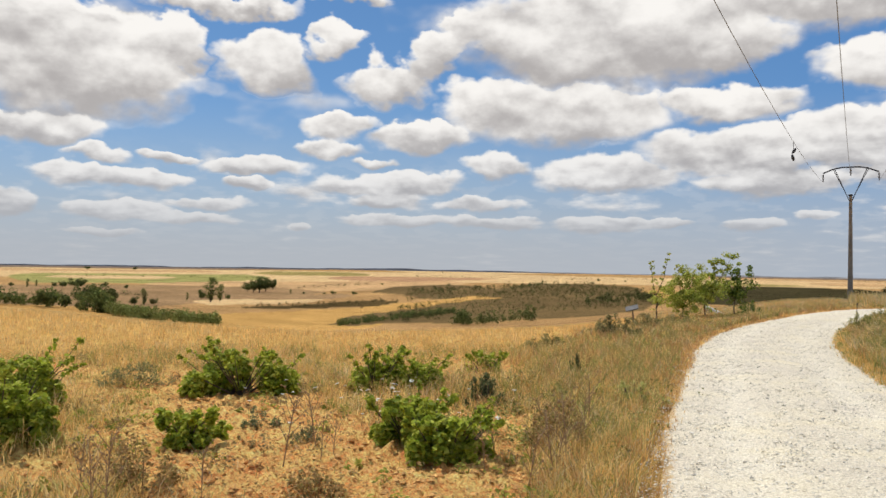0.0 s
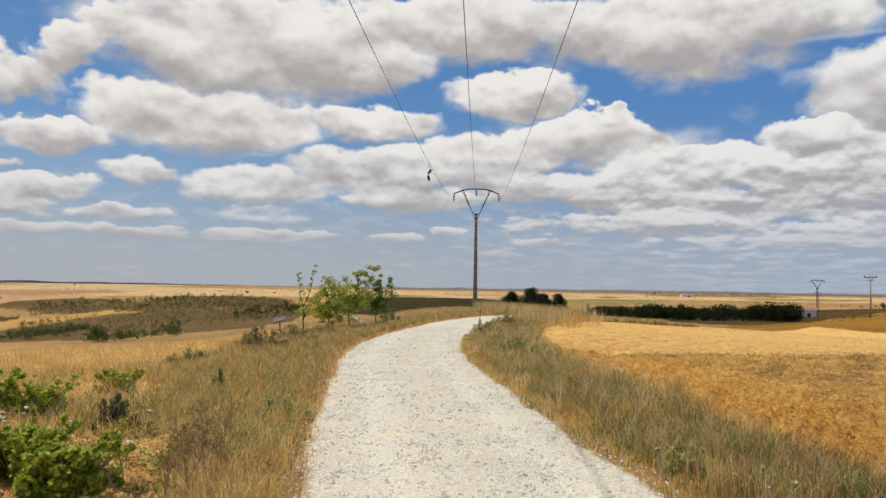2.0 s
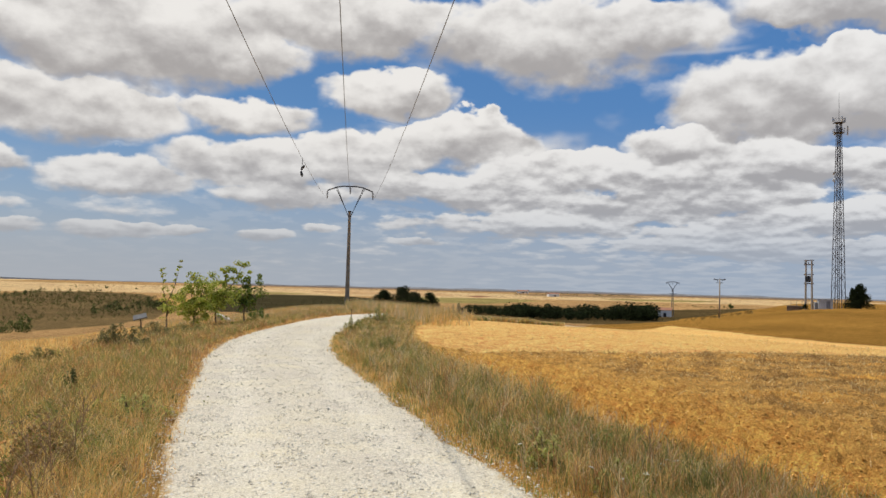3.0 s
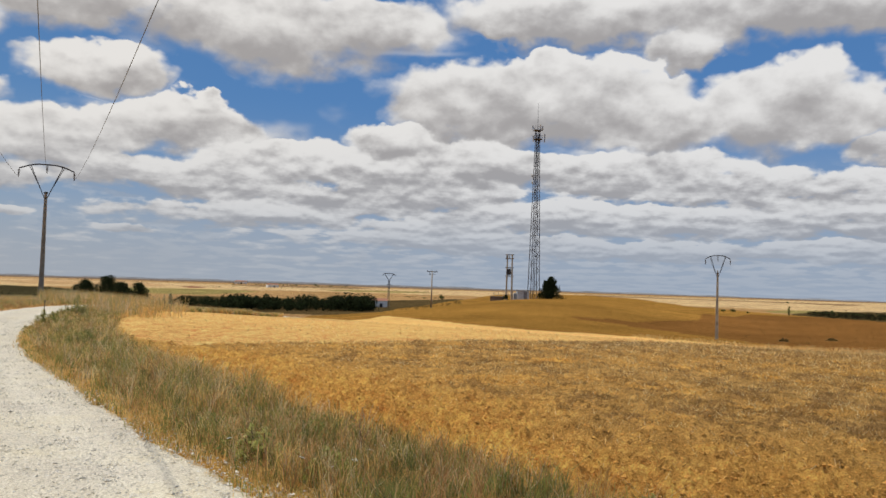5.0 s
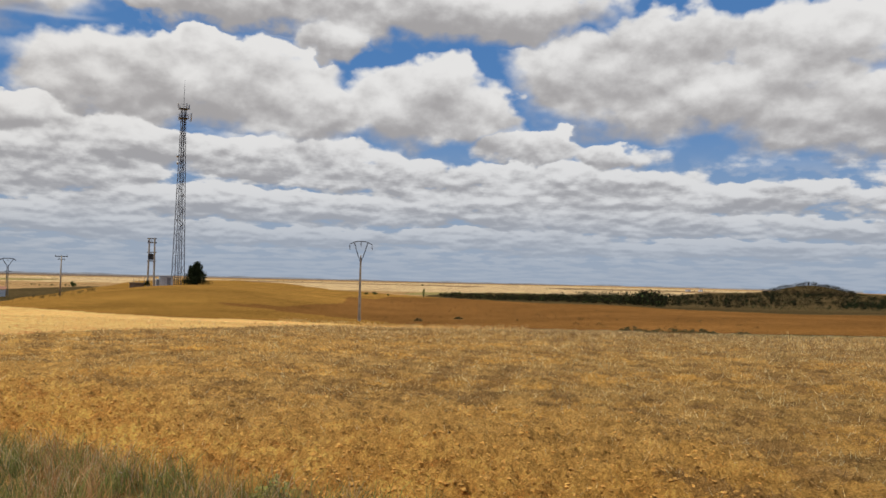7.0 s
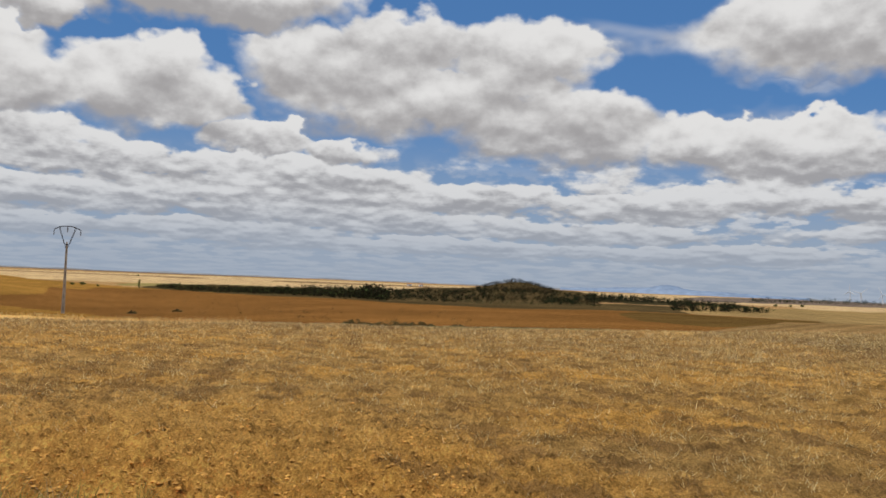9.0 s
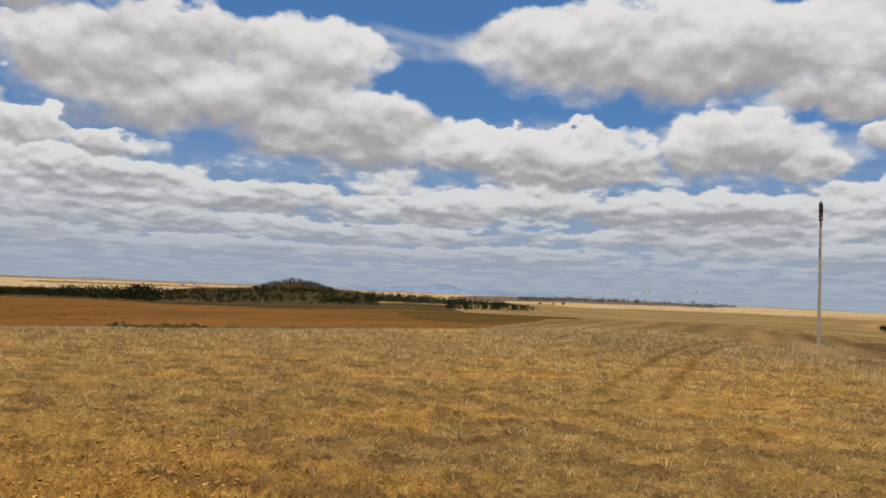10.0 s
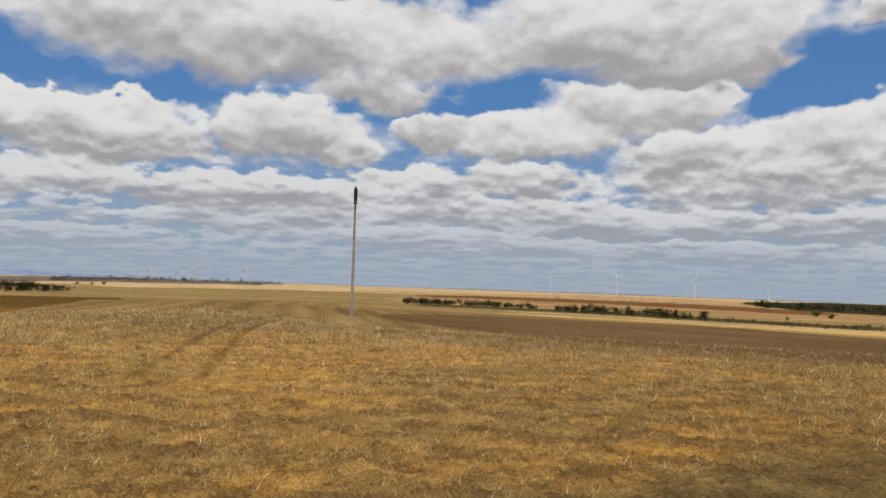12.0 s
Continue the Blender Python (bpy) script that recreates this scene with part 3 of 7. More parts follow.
def litter(x, y):
    """Grey-brown patches of dead weeds within the mat."""
    r, az = np.hypot(x, y), np.degrees(np.arctan2(-x, y))
    dug = 0.9 * np.exp(-((r - 6.5 - 0.048 * (az + 102.5) + 0.2 * fbm(x / 0.5, y / 0.5, 26)) / 0.22) ** 2) * np.clip((az + 114) / 4, 0, 1) * np.clip((-91 - az) / 4, 0, 1)
    return np.clip(dug + matted(x, y) * (0.40 + 0.26 * fbm(x / 1.3, y / 1.3, 27) + 0.75 * fbm(x / 0.22, y / 0.22, 28)), 0, 1)


def field(colour, *edge):
    """A field of one colour: at each bearing its near and its far side in metres."""
    FIELDS.append((colour, np.array(sorted(edge), float)))


# left of the track: fields down into the valley, then round to the right
field(TAN, (60, 35, 5200), (-20, 32, 5200), (-36, 40, 5200), (-76, 268, 5200), (-110, 269, 5200), (-180, 288, 5200))
field(PALE, (40, 1172, 2835), (10, 967, 3066), (-20, 1244, 2554), (-60, 1300, 2900), (-80, 1250, 3600), (-100, 1400, 3600), (-130, 988, 4590), (-180, 1371, 3689))
field(DUST, (20, 622, 929), (8, 609, 1061), (-2, 537, 1286))
field(ROSE, (8, 1181, 1497), (2, 1121, 1780), (-4, 1465, 1827))
field(MOORB, (34, 2910, 5200), (14, 3363, 5200), (8, 4398, 5200))
field(PALE, (4, 4047, 5200), (1, 2841, 5200), (-4, 2896, 5200), (-8, 4847, 5200))
field(GREEN, (28, 750, 1515), (20, 813, 1566), (12, 1134, 1566))
field(PALE, (26, 1019, 1253), (18, 1051, 1352))
field(OLIVE, (13, 1497, 2795), (5, 1658, 2659))
field(DUST, (30, 1819, 2590), (15, 1967, 2652))
field(TANB, (30, 51, 707), (16, 408, 761), (12, 489, 747), (8, 542, 628))
field(PALE, (17, 370, 457), (8, 436, 505))
field(TANB, (16, 464, 564), (6, 473, 542))
field(SCRUB, (14, 344, 365), (8, 376, 418), (3, 374, 445))
field(ORANGE, (22, 21, 214), (12, 194, 333), (5, 232, 378), (-3.6, 422, 441))
field(SHADEDHEATH, (8, 244, 257), (6.5, 248, 307), (2, 261, 354), (-1, 251, 417), (-5, 260, 583), (-10.5, 259, 1129), (-13.9, 286, 556), (-15.5, 354, 473))
field(SHADEDHEATH, (5, 520, 580), (3.3, 500, 655), (1.5, 430, 672), (-0.6, 420, 668), (-2, 425, 610), (-3.6, 300, 545), (-6.9, 300, 552))
field(ORANGE, (3, 350, 390), (-0.7, 381, 425), (-2, 404, 438), (-4.2, 414, 421))
field(ORANGE, (-13.7, 485, 615), (-15, 404, 668), (-17, 456, 634))
field(SHADEDMOOR, (-16.5, 336, 568), (-19, 356, 1189), (-23, 56, 1277), (-27, 47, 1172), (-30, 51, 942), (-33, 428, 646))
field(OLIVE, (-16, 1235, 1407), (-24, 1317, 1500))
field(DUST, (-24, 1500, 2097), (-34, 1445, 2102))
field(REDSOIL, (-34.6, 1348, 1925), (-36.6, 1345, 1971))
field(OLIVE, (-30, 942, 1265), (-36, 821, 1326), (-40, 1031, 1262))
field(DUST, (-17, 2356, 3162), (-34, 2322, 3269))
field(MOORB, (-18, 3646, 5200), (-40, 3436, 5200), (-58, 3510, 5200))
field(SCRUB, (-33.6, 45, 790), (-40, 276, 684), (-47, 218, 602), (-52, 195, 813), (-55, 831, 1009))
field(OLIVE, (-44, 1326, 1780), (-52, 1371, 2072))
field(TANB, (-38, 2033, 2775), (-48, 2311, 2828))
field(MOORB, (-60, 4164, 5200), (-75, 4028, 5200), (-86, 4204, 5200))
field(TANB, (-62, 2367, 2788), (-80, 2199, 2768))
field(OLIVE, (-74, 894, 1215), (-84, 1183, 1371))
field(SCRUB, (-75.5, 700, 1061), (-80, 480, 1348), (-86, 280, 1304), (-92, 200, 1262), (-97, 210, 2627), (-101, 215, 5200), (-105, 225, 4105), (-107.5, 300, 520))
field(TANB, (-84, 2092, 2723), (-96, 1907, 2523))
field(SCRUB, (-101, 215, 330), (-105, 225, 340), (-108, 230, 400), (-114, 220, 430))
field(SHADEDMOOR, (-105, 421, 574), (-110, 428, 1407), (-118, 612, 899))
field(OLIVEB, (-112, 180, 610), (-122, 84, 1066), (-135, 114, 993), (-150, 291, 575))
field(PALE, (-119, 886, 1223), (-135, 1066, 1387))
field(MOORB, (-112, 1690, 2464), (-122, 1427, 5200), (-131, 1814, 5200))
field(PALE, (-130, 1218, 4590), (-142, 1387, 4940), (-160, 2028, 4940), (-172, 2862, 4940))
field(OLIVEB, (-140, 250, 420), (-171, 253, 595))
field(SHADYGREEN, (-140, 330, 400), (-155, 318, 400), (-171, 300, 380))
field(PALE, (-146, 285, 300), (-158, 268, 290), (-171, 262, 285))
field(TAN, (-138, 408, 750), (-155, 451, 724), (-171, 472, 787))
field(REDD, (-140, 772, 907), (-150, 722, 1041), (-160, 690, 1058), (-168, 646, 1039))
field(DUST, (-136, 916, 1336), (-150, 1061, 1682), (-165, 1238, 2043))
field(SHADEDMOOR, (-162, 1192, 1529), (-167, 1000, 4940), (-175, 1005, 4940))
field(STUBBLE, (45, 16, 150), (18, 14, 110), (5, 13, 75), (-3, 14, 70), (-9, 16, 60), (-13.5, 20, 50))
field(ORANGED, (30, 42, 293), (24, 32, 284), (18, 23, 249))
field(TILLED, (-31.2, 27, 28), (-31.7, 23, 36), (-32.6, 18, 44), (-33.5, 5, 55), (-35, 5, 62), (-46, 5, 90), (-70, 5, 110), (-85, 5, 66), (-100, 5, 62), (-115, 5, 50), (-125, 5, 40), (-180, 5, 34))
field(BRIGHT, (-31.2, 28, 29), (-31.8, 24, 37), (-32.6, 22, 46), (-34, 21, 58), (-36, 20, 66), (-40, 21, 75), (-47, 23, 212), (-59, 30, 95), (-63, 33, 98), (-70, 55, 106), (-76, 88, 97))
field(SHADEDBROWN, (-42, 56, 224), (-48.5, 145, 264), (-51, 122, 381), (-54.7, 107, 1007), (-59, 95, 2697), (-63, 97, 2646), (-69, 103, 1250), (-76, 92, 811), (-82, 70, 541))
field(RED, (-61, 141, 143), (-66, 135, 150), (-70, 130, 191), (-73, 113, 785), (-78, 81, 741), (-84, 44, 374), (-92, 39, 230), (-99, 49, 228), (-108, 57, 238), (-114, 59, 223), (-122, 67, 321))
field(REDOL, (-108, 105, 238), (-114, 78, 199), (-122, 71, 321))
field(GREEND, (-94, 40, 54), (-100, 49, 65), (-108, 56, 63))
field(FALLOW, (-113, 46, 56), (-118, 38, 91), (-124, 28, 331), (-128, 27, 390), (-136, 38, 288), (-143, 27, 227), (-150, 26, 207), (-162, 25, 200), (-172, 27, 170))
field(DARK, (-138, 78, 92), (-144, 62, 120), (-150, 44, 170), (-157, 36, 190), (-164, 32, 200), (-172, 29, 170))
field(TAN, (-139, 225, 252), (-150, 196, 226), (-162, 199, 222), (-172, 155, 190))


BARE = [(-0.5, 5.7, 1.3, 0.9), (-1.1, 6.9, 1.0, 0.7), (0.35, 7.6, 0.42, 0.5), (-2.9, 6.0, 0.6, 0.4), (-1.9, 8.6, 0.5, 0.5)]


def bare_soil(x, y):
    """How bare the bank on the outer side is, 0 to 1."""
    r, az = np.hypot(x, y), np.degrees(np.arctan2(-x, y))
    b = np.clip(0.78 + 1.25 * fbm(x / 0.9, y / 0.9, 23) + np.clip((8.0 - r) / 5, -0.6, 0.5), 0, 1)
    for px, py, wx, wy in BARE:
        b = np.maximum(b, np.clip(1.5 * np.exp(-((x - px) / wx) ** 2 - ((y - py) / wy) ** 2) + 0.25 * fbm(x / 0.2, y / 0.2, 24) - 0.15, 0, 1))
    return b * np.clip((15.5 - r) / 2.0, 0, 1) * np.clip((az + 8) / 3, 0, 1)


def lumps_z(x, y):
    """Clods and hummocks of the near ground, in metres."""
    x, y = np.asarray(x, float), np.asarray(y, float)
    r, az = np.hypot(x, y), np.degrees(np.arctan2(-x, y))
    k = np.clip((34 - r) / 10, 0, 1) * np.clip((r - 4) / 1.0, 0, 1) * np.clip((np.abs(track_side(x, y)) - 1.7) / 0.6, 0, 1)
    k = k * np.where(az < -31, 1.35 - 0.8 * matted(x, y), 0.8)
    return k * (0.085 * np.abs(fbm(x / 0.085, y / 0.085, 41)) + 0.03 * fbm(x / 0.30, y / 0.30, 42) - 0.02)


def rut_side(x, y):
    """Metres sideways from, and along, the wheel ruts that run out past the lone pole."""
    a, b = bearing(-124.0, 13.0), bearing(-131.3, 62)
    dx, dy = b.x - a.x, b.y - a.y
    n = math.hypot(dx, dy)
    along = ((x - a.x) * dx + (y - a.y) * dy) / n
    return ((x - a.x) * dy - (y - a.y) * dx) / n + 0.5 * np.sin(along / 11), np.where(along < n, along, -1.0)


def in_field(colour, x, y):
    """Whether points lie in a near field of this colour."""
    r, az = np.hypot(x, y), np.degrees(np.arctan2(-x, y))
    got = np.zeros(len(r), bool)
    for c, e in FIELDS:
        if c == colour:
            got |= (az > e[0, 0]) & (az < e[-1, 0]) & (r > np.interp(az, e[:, 0], e[:, 1])) & (r < np.interp(az, e[:, 0], e[:, 2]))
    return got


def ground_tint(x, y):
    r, az = np.hypot(x, y), np.degrees(np.arctan2(-x, y))
    wob = fbm(x / 9, y / 9, 11)
    tint = np.empty((len(x), 3))
    tint[:] = STRAW
    far = np.clip((np.log(np.maximum(r, 1)) - 5.5) / 1.5, 0, 1)[:, None]
    tint = tint * (1 - far) + np.array(TAN) * far
    for colour, e in FIELDS:
        n, f = np.interp(az, e[:, 0], e[:, 1]), np.interp(az, e[:, 0], e[:, 2])
        if np.median(e[:, 1]) > 40:                                # far fields run out to a point at both ends
            w = np.clip(np.minimum(az - e[0, 0], e[-1, 0] - az) / 1.6, 0, 1) ** 0.6
            mid = np.sqrt(n * np.minimum(f, 5000))
            n, f = mid + (n - mid) * w, np.where(f > 5000, f, mid + (f - mid) * w)
        k = (az > e[0, 0]) & (az < e[-1, 0]) & (r > n * (1 + 0.02 * wob)) & (r < f * (1 + 0.015 * wob))
        tint[k] = colour
    tilled = np.abs(tint - np.array(TILLED)).max(1) < 0.004
    fallow = np.abs(tint - np.array(FALLOW)).max(1) < 0.004
    far = np.clip((r - 34) / 20, 0, 1)
    tint *= (1 + far * (0.16 * fbm(x / 26, y / 26, 61) + 0.12 * fbm(x / 5, y / 5, 62)))[:, None]
    # trampled straw over the tilled soil, wheel ruts by the lone pole, bare ochre patches on the bank
    k = (tilled * matted(x, y) * np.clip(0.9 + 0.9 * fbm(x / 0.9, y / 0.9, 29), 0, 1))[:, None]
    # the mat's colour shifts browner with bearing
    to_right = np.clip((-78 - az) / 40, 0, 1)[:, None]
    tint = tint * (1 - 0.9 * k) + (np.array((0.455, 0.272, 0.097)) * (1 - to_right) + np.array((0.385, 0.242, 0.092)) * to_right) * 0.9 * k
    verge = np.abs(np.abs(track_side(x, y)) - 2.4)
    k = (0.7 * np.clip((1.25 - verge) / 0.5, 0, 1) * (r < 60))[:, None]
    tint = tint * (1 - k) + np.array((0.30, 0.215, 0.085)) * k
    # a colour factor by bearing over the tilled field, lowest behind
    tone_weight = np.interp(az, (-180, -165, -150, -140, -125, -110, -95, -80, -60), (0.66, 0.68, 0.78, 0.86, 0.86, 0.80, 0.80, 0.86, 0.96))[:, None]
    tint = tint * (1 + (tone_weight - 1) * tilled[:, None])
    side, along = rut_side(x, y)
    rut = np.clip(1 - np.abs(np.abs(side) - 0.5) / 0.16, 0, 1) * (along > 0) * np.clip(0.6 + 0.9 * fbm(x / 1.5, y / 1.5, 37), 0, 1)
    tint *= 1 - rut[:, None] * np.array((0.48, 0.5, 0.52))
    rows = fallow[:, None] * np.clip(r / 30 - 0.6, 0, 1)[:, None]
    tint *= 1 + rows * (0.16 * np.sin(side * 1.9) + 0.10 * np.sin(side * 0.53 + 1) + 0.14 * wob)[:, None]
    bare = bare_soil(x, y)[:, None]
    tint = tint * (1 - bare) + np.array(SOIL) * bare
    return tint, tilled


def build_ground():
    az = np.concatenate([np.arange(-186, -100, 0.2), np.arange(-100, -33, 0.14), np.arange(-33, 42, 0.2), np.arange(42, 174, 2.0)])
    az = az[az < 174]
    r = np.concatenate([np.geomspace(0.01, 4.6, 36)[:-1], np.geomspace(4.6, 32, 220)[:-1], np.geomspace(32, 4950, 190)])
    a, rr = np.meshgrid(np.radians(az), r, indexing="ij")
    x, y = -np.sin(a) * rr, np.cos(a) * rr
    z = ground_z(x, y)
    k = np.hypot(x, y) < 35
    z[k] += lumps_z(x[k], y[k])
    d = np.abs(track_side(x.ravel(), y.ravel())).reshape(x.shape)
    z = z - 0.06 * np.clip((TRACK_HALF + 0.25 - d) / 0.3, 0, 1)      # a bed for the track
    v = np.stack([x, y, z], -1).reshape(-1, 3)
    na, nr = x.shape
    i, j = np.meshgrid(np.arange(na), np.arange(nr - 1), indexing="ij")
    i2 = (i + 1) % na
    f = np.stack([i * nr + j, i * nr + j + 1, i2 * nr + j + 1, i2 * nr + j], -1).reshape(-1, 4)
    v = np.vstack([v, [[0, 0, 0]]])
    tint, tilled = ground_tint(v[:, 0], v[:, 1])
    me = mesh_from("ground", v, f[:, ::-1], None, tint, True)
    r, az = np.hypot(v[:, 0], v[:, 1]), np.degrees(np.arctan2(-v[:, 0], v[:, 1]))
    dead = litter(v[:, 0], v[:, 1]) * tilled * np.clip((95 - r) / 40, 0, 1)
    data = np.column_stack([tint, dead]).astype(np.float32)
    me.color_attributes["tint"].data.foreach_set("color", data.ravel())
    m, nt, b = material("fields", 0.95)
    at = nt.nodes.new("ShaderNodeAttribute")
    at.attribute_name = "tint"
    big = noise_of(nt, 0.35, 5.0)
    small = noise_of(nt, 2.6, 11.0, rough=0.72)
    fine = noise_of(nt, 38.0, 6.0, rough=0.75)
    wide = noise_of(nt, 0.018, 6.0, rough=0.6)
    col = mix(nt, "OVERLAY", 0.4, at.outputs["Color"], ramp(nt, big, [(0.3, (0.40, 0.40, 0.40)), (0.7, (0.62, 0.62, 0.62))]))
    col = mix(nt, "OVERLAY", 0.4, col, ramp(nt, wide, [(0.35, (0.38, 0.38, 0.40)), (0.65, (0.64, 0.63, 0.6))]))

    def above(noise, lo, hi, alpha=None):
        """1 where the noise, raised by the mesh's own density, passes a level."""
        if alpha:
            n = nt.nodes.new("ShaderNodeMath")
            n.operation = "MULTIPLY_ADD"
            nt.links.new(alpha, n.inputs[0])
            n.inputs[1].default_value = 0.45
            nt.links.new(noise, n.inputs[2])
            noise = n.outputs[0]
        return ramp(nt, noise, [(lo, (0, 0, 0)), (hi, (1, 1, 1))])

    def times(a, k):
        n = nt.nodes.new("ShaderNodeMath")
        n.operation = "MULTIPLY"
        nt.links.new(a, n.inputs[0])
        if isinstance(k, float):
            n.inputs[1].default_value = k
        else:
            nt.links.new(k, n.inputs[1])
        return n.outputs[0]

    # grey dead weeds in ragged patches
    dead = above(noise_of(nt, 11.0, 9.0, rough=0.72), 0.64, 0.76, at.outputs["Alpha"])
    col = mix(nt, "MIX", times(dead, 0.6), col, (0.20, 0.112, 0.046))
    # dark specks: shade in the pits between clods, put into the colour
    shaded_gaps = above(noise_of(nt, 11.0, 8.0, rough=0.7), 0.57, 0.66)
    col = mix(nt, "MULTIPLY", times(shaded_gaps, 0.85), col, (0.50, 0.44, 0.38))
    crumbs = above(noise_of(nt, 46.0, 5.0, rough=0.65), 0.56, 0.64)
    col = mix(nt, "MULTIPLY", times(crumbs, 0.8), col, (1.42, 1.36, 1.25))
    col = mix(nt, "OVERLAY", 0.6, col, ramp(nt, small, [(0.34, (0.14, 0.14, 0.14)), (0.66, (0.92, 0.92, 0.89))]))
    col = mix(nt, "OVERLAY", 0.7, col, ramp(nt, fine, [(0.36, (0.18, 0.17, 0.155)), (0.64, (0.86, 0.86, 0.82))]))
    nt.links.new(col, b.inputs["Base Color"])
    b.inputs["Specular IOR Level"].default_value = 0.0
    hb = nt.nodes.new("ShaderNodeMath")
    hb.operation = "MULTIPLY_ADD"
    hb.inputs[1].default_value = 0.35
    nt.links.new(fine, hb.inputs[0])
    nt.links.new(small, hb.inputs[2])
    bump(nt, b, hb.outputs[0], 1.0, 0.10)
    me.materials.append(m)
    return tagged(new("ground", me), "rolling dry farmland of straw and ochre soil", "ground", kind="structure")


ground = build_ground()


def build_track():
    p = TRACKLINE
    t = np.gradient(p, axis=0)
    t /= np.hypot(t[:, 0], t[:, 1])[:, None]
    nrm = np.stack([t[:, 1], -t[:, 0]], 1)
    u = np.linspace(-1, 1, 45)
    rng = np.random.default_rng(4)
    wl = TRACK_HALF + 0.07 * fbm(p[:, 0] * 1.3, p[:, 1] * 1.3, 8)
    wr = TRACK_HALF + 0.07 * fbm(p[:, 0] * 1.3, p[:, 1] * 1.3, 9)
    w = np.where(u[None, :] < 0, wl[:, None], wr[:, None])
    xy = p[:, None, :] + nrm[:, None, :] * (u[None, :] * w)[..., None]
    x, y = xy[..., 0], xy[..., 1]
    crown = 0.035 * (1 - u ** 2) - 0.02 * np.exp(-((np.abs(u) - 0.5) / 0.16) ** 2)
    z = ground_z(x, y) + crown[None, :] + 0.005 * fbm(x / 0.2, y / 0.2, 14) + 0.004 * rng.standard_normal(x.shape)
    z[:, 0] -= 0.08
    z[:, -1] -= 0.08
    v = np.stack([x, y, z], -1).reshape(-1, 3)
    n, k = x.shape
    i, j = np.meshgrid(np.arange(n - 1), np.arange(k - 1), indexing="ij")
    f = np.stack([i * k + j, i * k + j + 1, (i + 1) * k + j + 1, (i + 1) * k + j], -1).reshape(-1, 4)
    m, nt, b = material("pale_gravel", 0.95)
    tc = nt.nodes.new("ShaderNodeTexCoord")
    cells = []
    for scale in (95.0, 34.0):
        vo = node(nt, "TexVoronoi", Scale=scale, Randomness=1.0)
        nt.links.new(tc.outputs["Object"], vo.inputs["Vector"])
        cells.append(vo)
    c = ramp(nt, cells[0].outputs["Color"], [(0.05, (0.52, 0.47, 0.375)), (0.4, (0.71, 0.655, 0.535)), (0.95, (0.85, 0.79, 0.665))])
    big = ramp(nt, cells[1].outputs["Color"], [(0.10, (0.62, 0.61, 0.60)), (0.24, (0.94, 0.92, 0.92)), (0.8, (1.0, 1.0, 1.0)), (0.95, (1.16, 1.16, 1.15))])
    c = mix(nt, "MULTIPLY", 0.85, c, big)
    # shade painted dark into gaps between the stones, thick in loose patches
    gap_shade = ramp(nt, noise_of(nt, 55.0, 5.0, rough=0.7), [(0.36, (0.5, 0.49, 0.48)), (0.5, (1, 1, 1))])
    c = mix(nt, "MULTIPLY", 0.6, c, gap_shade)
    at = nt.nodes.new("ShaderNodeAttribute")
    at.attribute_name = "tint"
    c = mix(nt, "MULTIPLY", 1.0, c, at.outputs["Color"])
    crumb = nt.nodes.new("ShaderNodeMath")
    crumb.operation = "MULTIPLY_ADD"
    nt.links.new(at.outputs["Alpha"], crumb.inputs[0])
    crumb.inputs[1].default_value = 0.6
    nt.links.new(noise_of(nt, 5.0, 9.0, rough=0.75), crumb.inputs[2])
    c = mix(nt, "MIX", ramp(nt, crumb.outputs[0], [(0.84, (0, 0, 0)), (1.0, (1, 1, 1))]), c, (0.47, 0.33, 0.165))
    # clay showing through here, bluish loose stone there
    c = mix(nt, "OVERLAY", 0.75, c, ramp(nt, noise_of(nt, 0.9, 5.0), [(0.3, (0.42, 0.43, 0.45)), (0.52, (0.54, 0.53, 0.50)), (0.72, (0.62, 0.57, 0.46))]))
    nt.links.new(c, b.inputs["Base Color"])
    hb = nt.nodes.new("ShaderNodeMath")
    hb.operation = "MULTIPLY_ADD"
    hb.inputs[1].default_value = 0.4
    nt.links.new(cells[0].outputs["Distance"], hb.inputs[0])
    nt.links.new(cells[1].outputs["Distance"], hb.inputs[2])
    bump(nt, b, hb.outputs[0], 0.7, 0.02)
    # paler along the two worn wheel lines
    tone_weight = np.exp(-((np.abs(u) - 0.5) / 0.17) ** 2)
    tone = np.array((0.99, 0.965, 0.92)) + np.outer(tone_weight, (0.07, 0.08, 0.09))
    tone = np.tile(tone[None], (n, 1, 1)).reshape(-1, 3)
    edge = np.tile(np.clip((np.abs(u) - 0.80) / 0.2, 0, 1)[None], (n, 1)).reshape(-1)
    me = mesh_from("road", v, f, m, tone, True)
    me.color_attributes["tint"].data.foreach_set("color", np.column_stack([tone, edge]).astype(np.float32).ravel())
    return tagged(new("road", me), "pale crushed-gravel farm track, curving over the rise", "road", kind="structure")


road = build_track()

# ---------------------------------------------------------------- power line
def at_ground(az, r):
    p = bearing(az, r)
    return (p.x, p.y, gz(p.x, p.y))


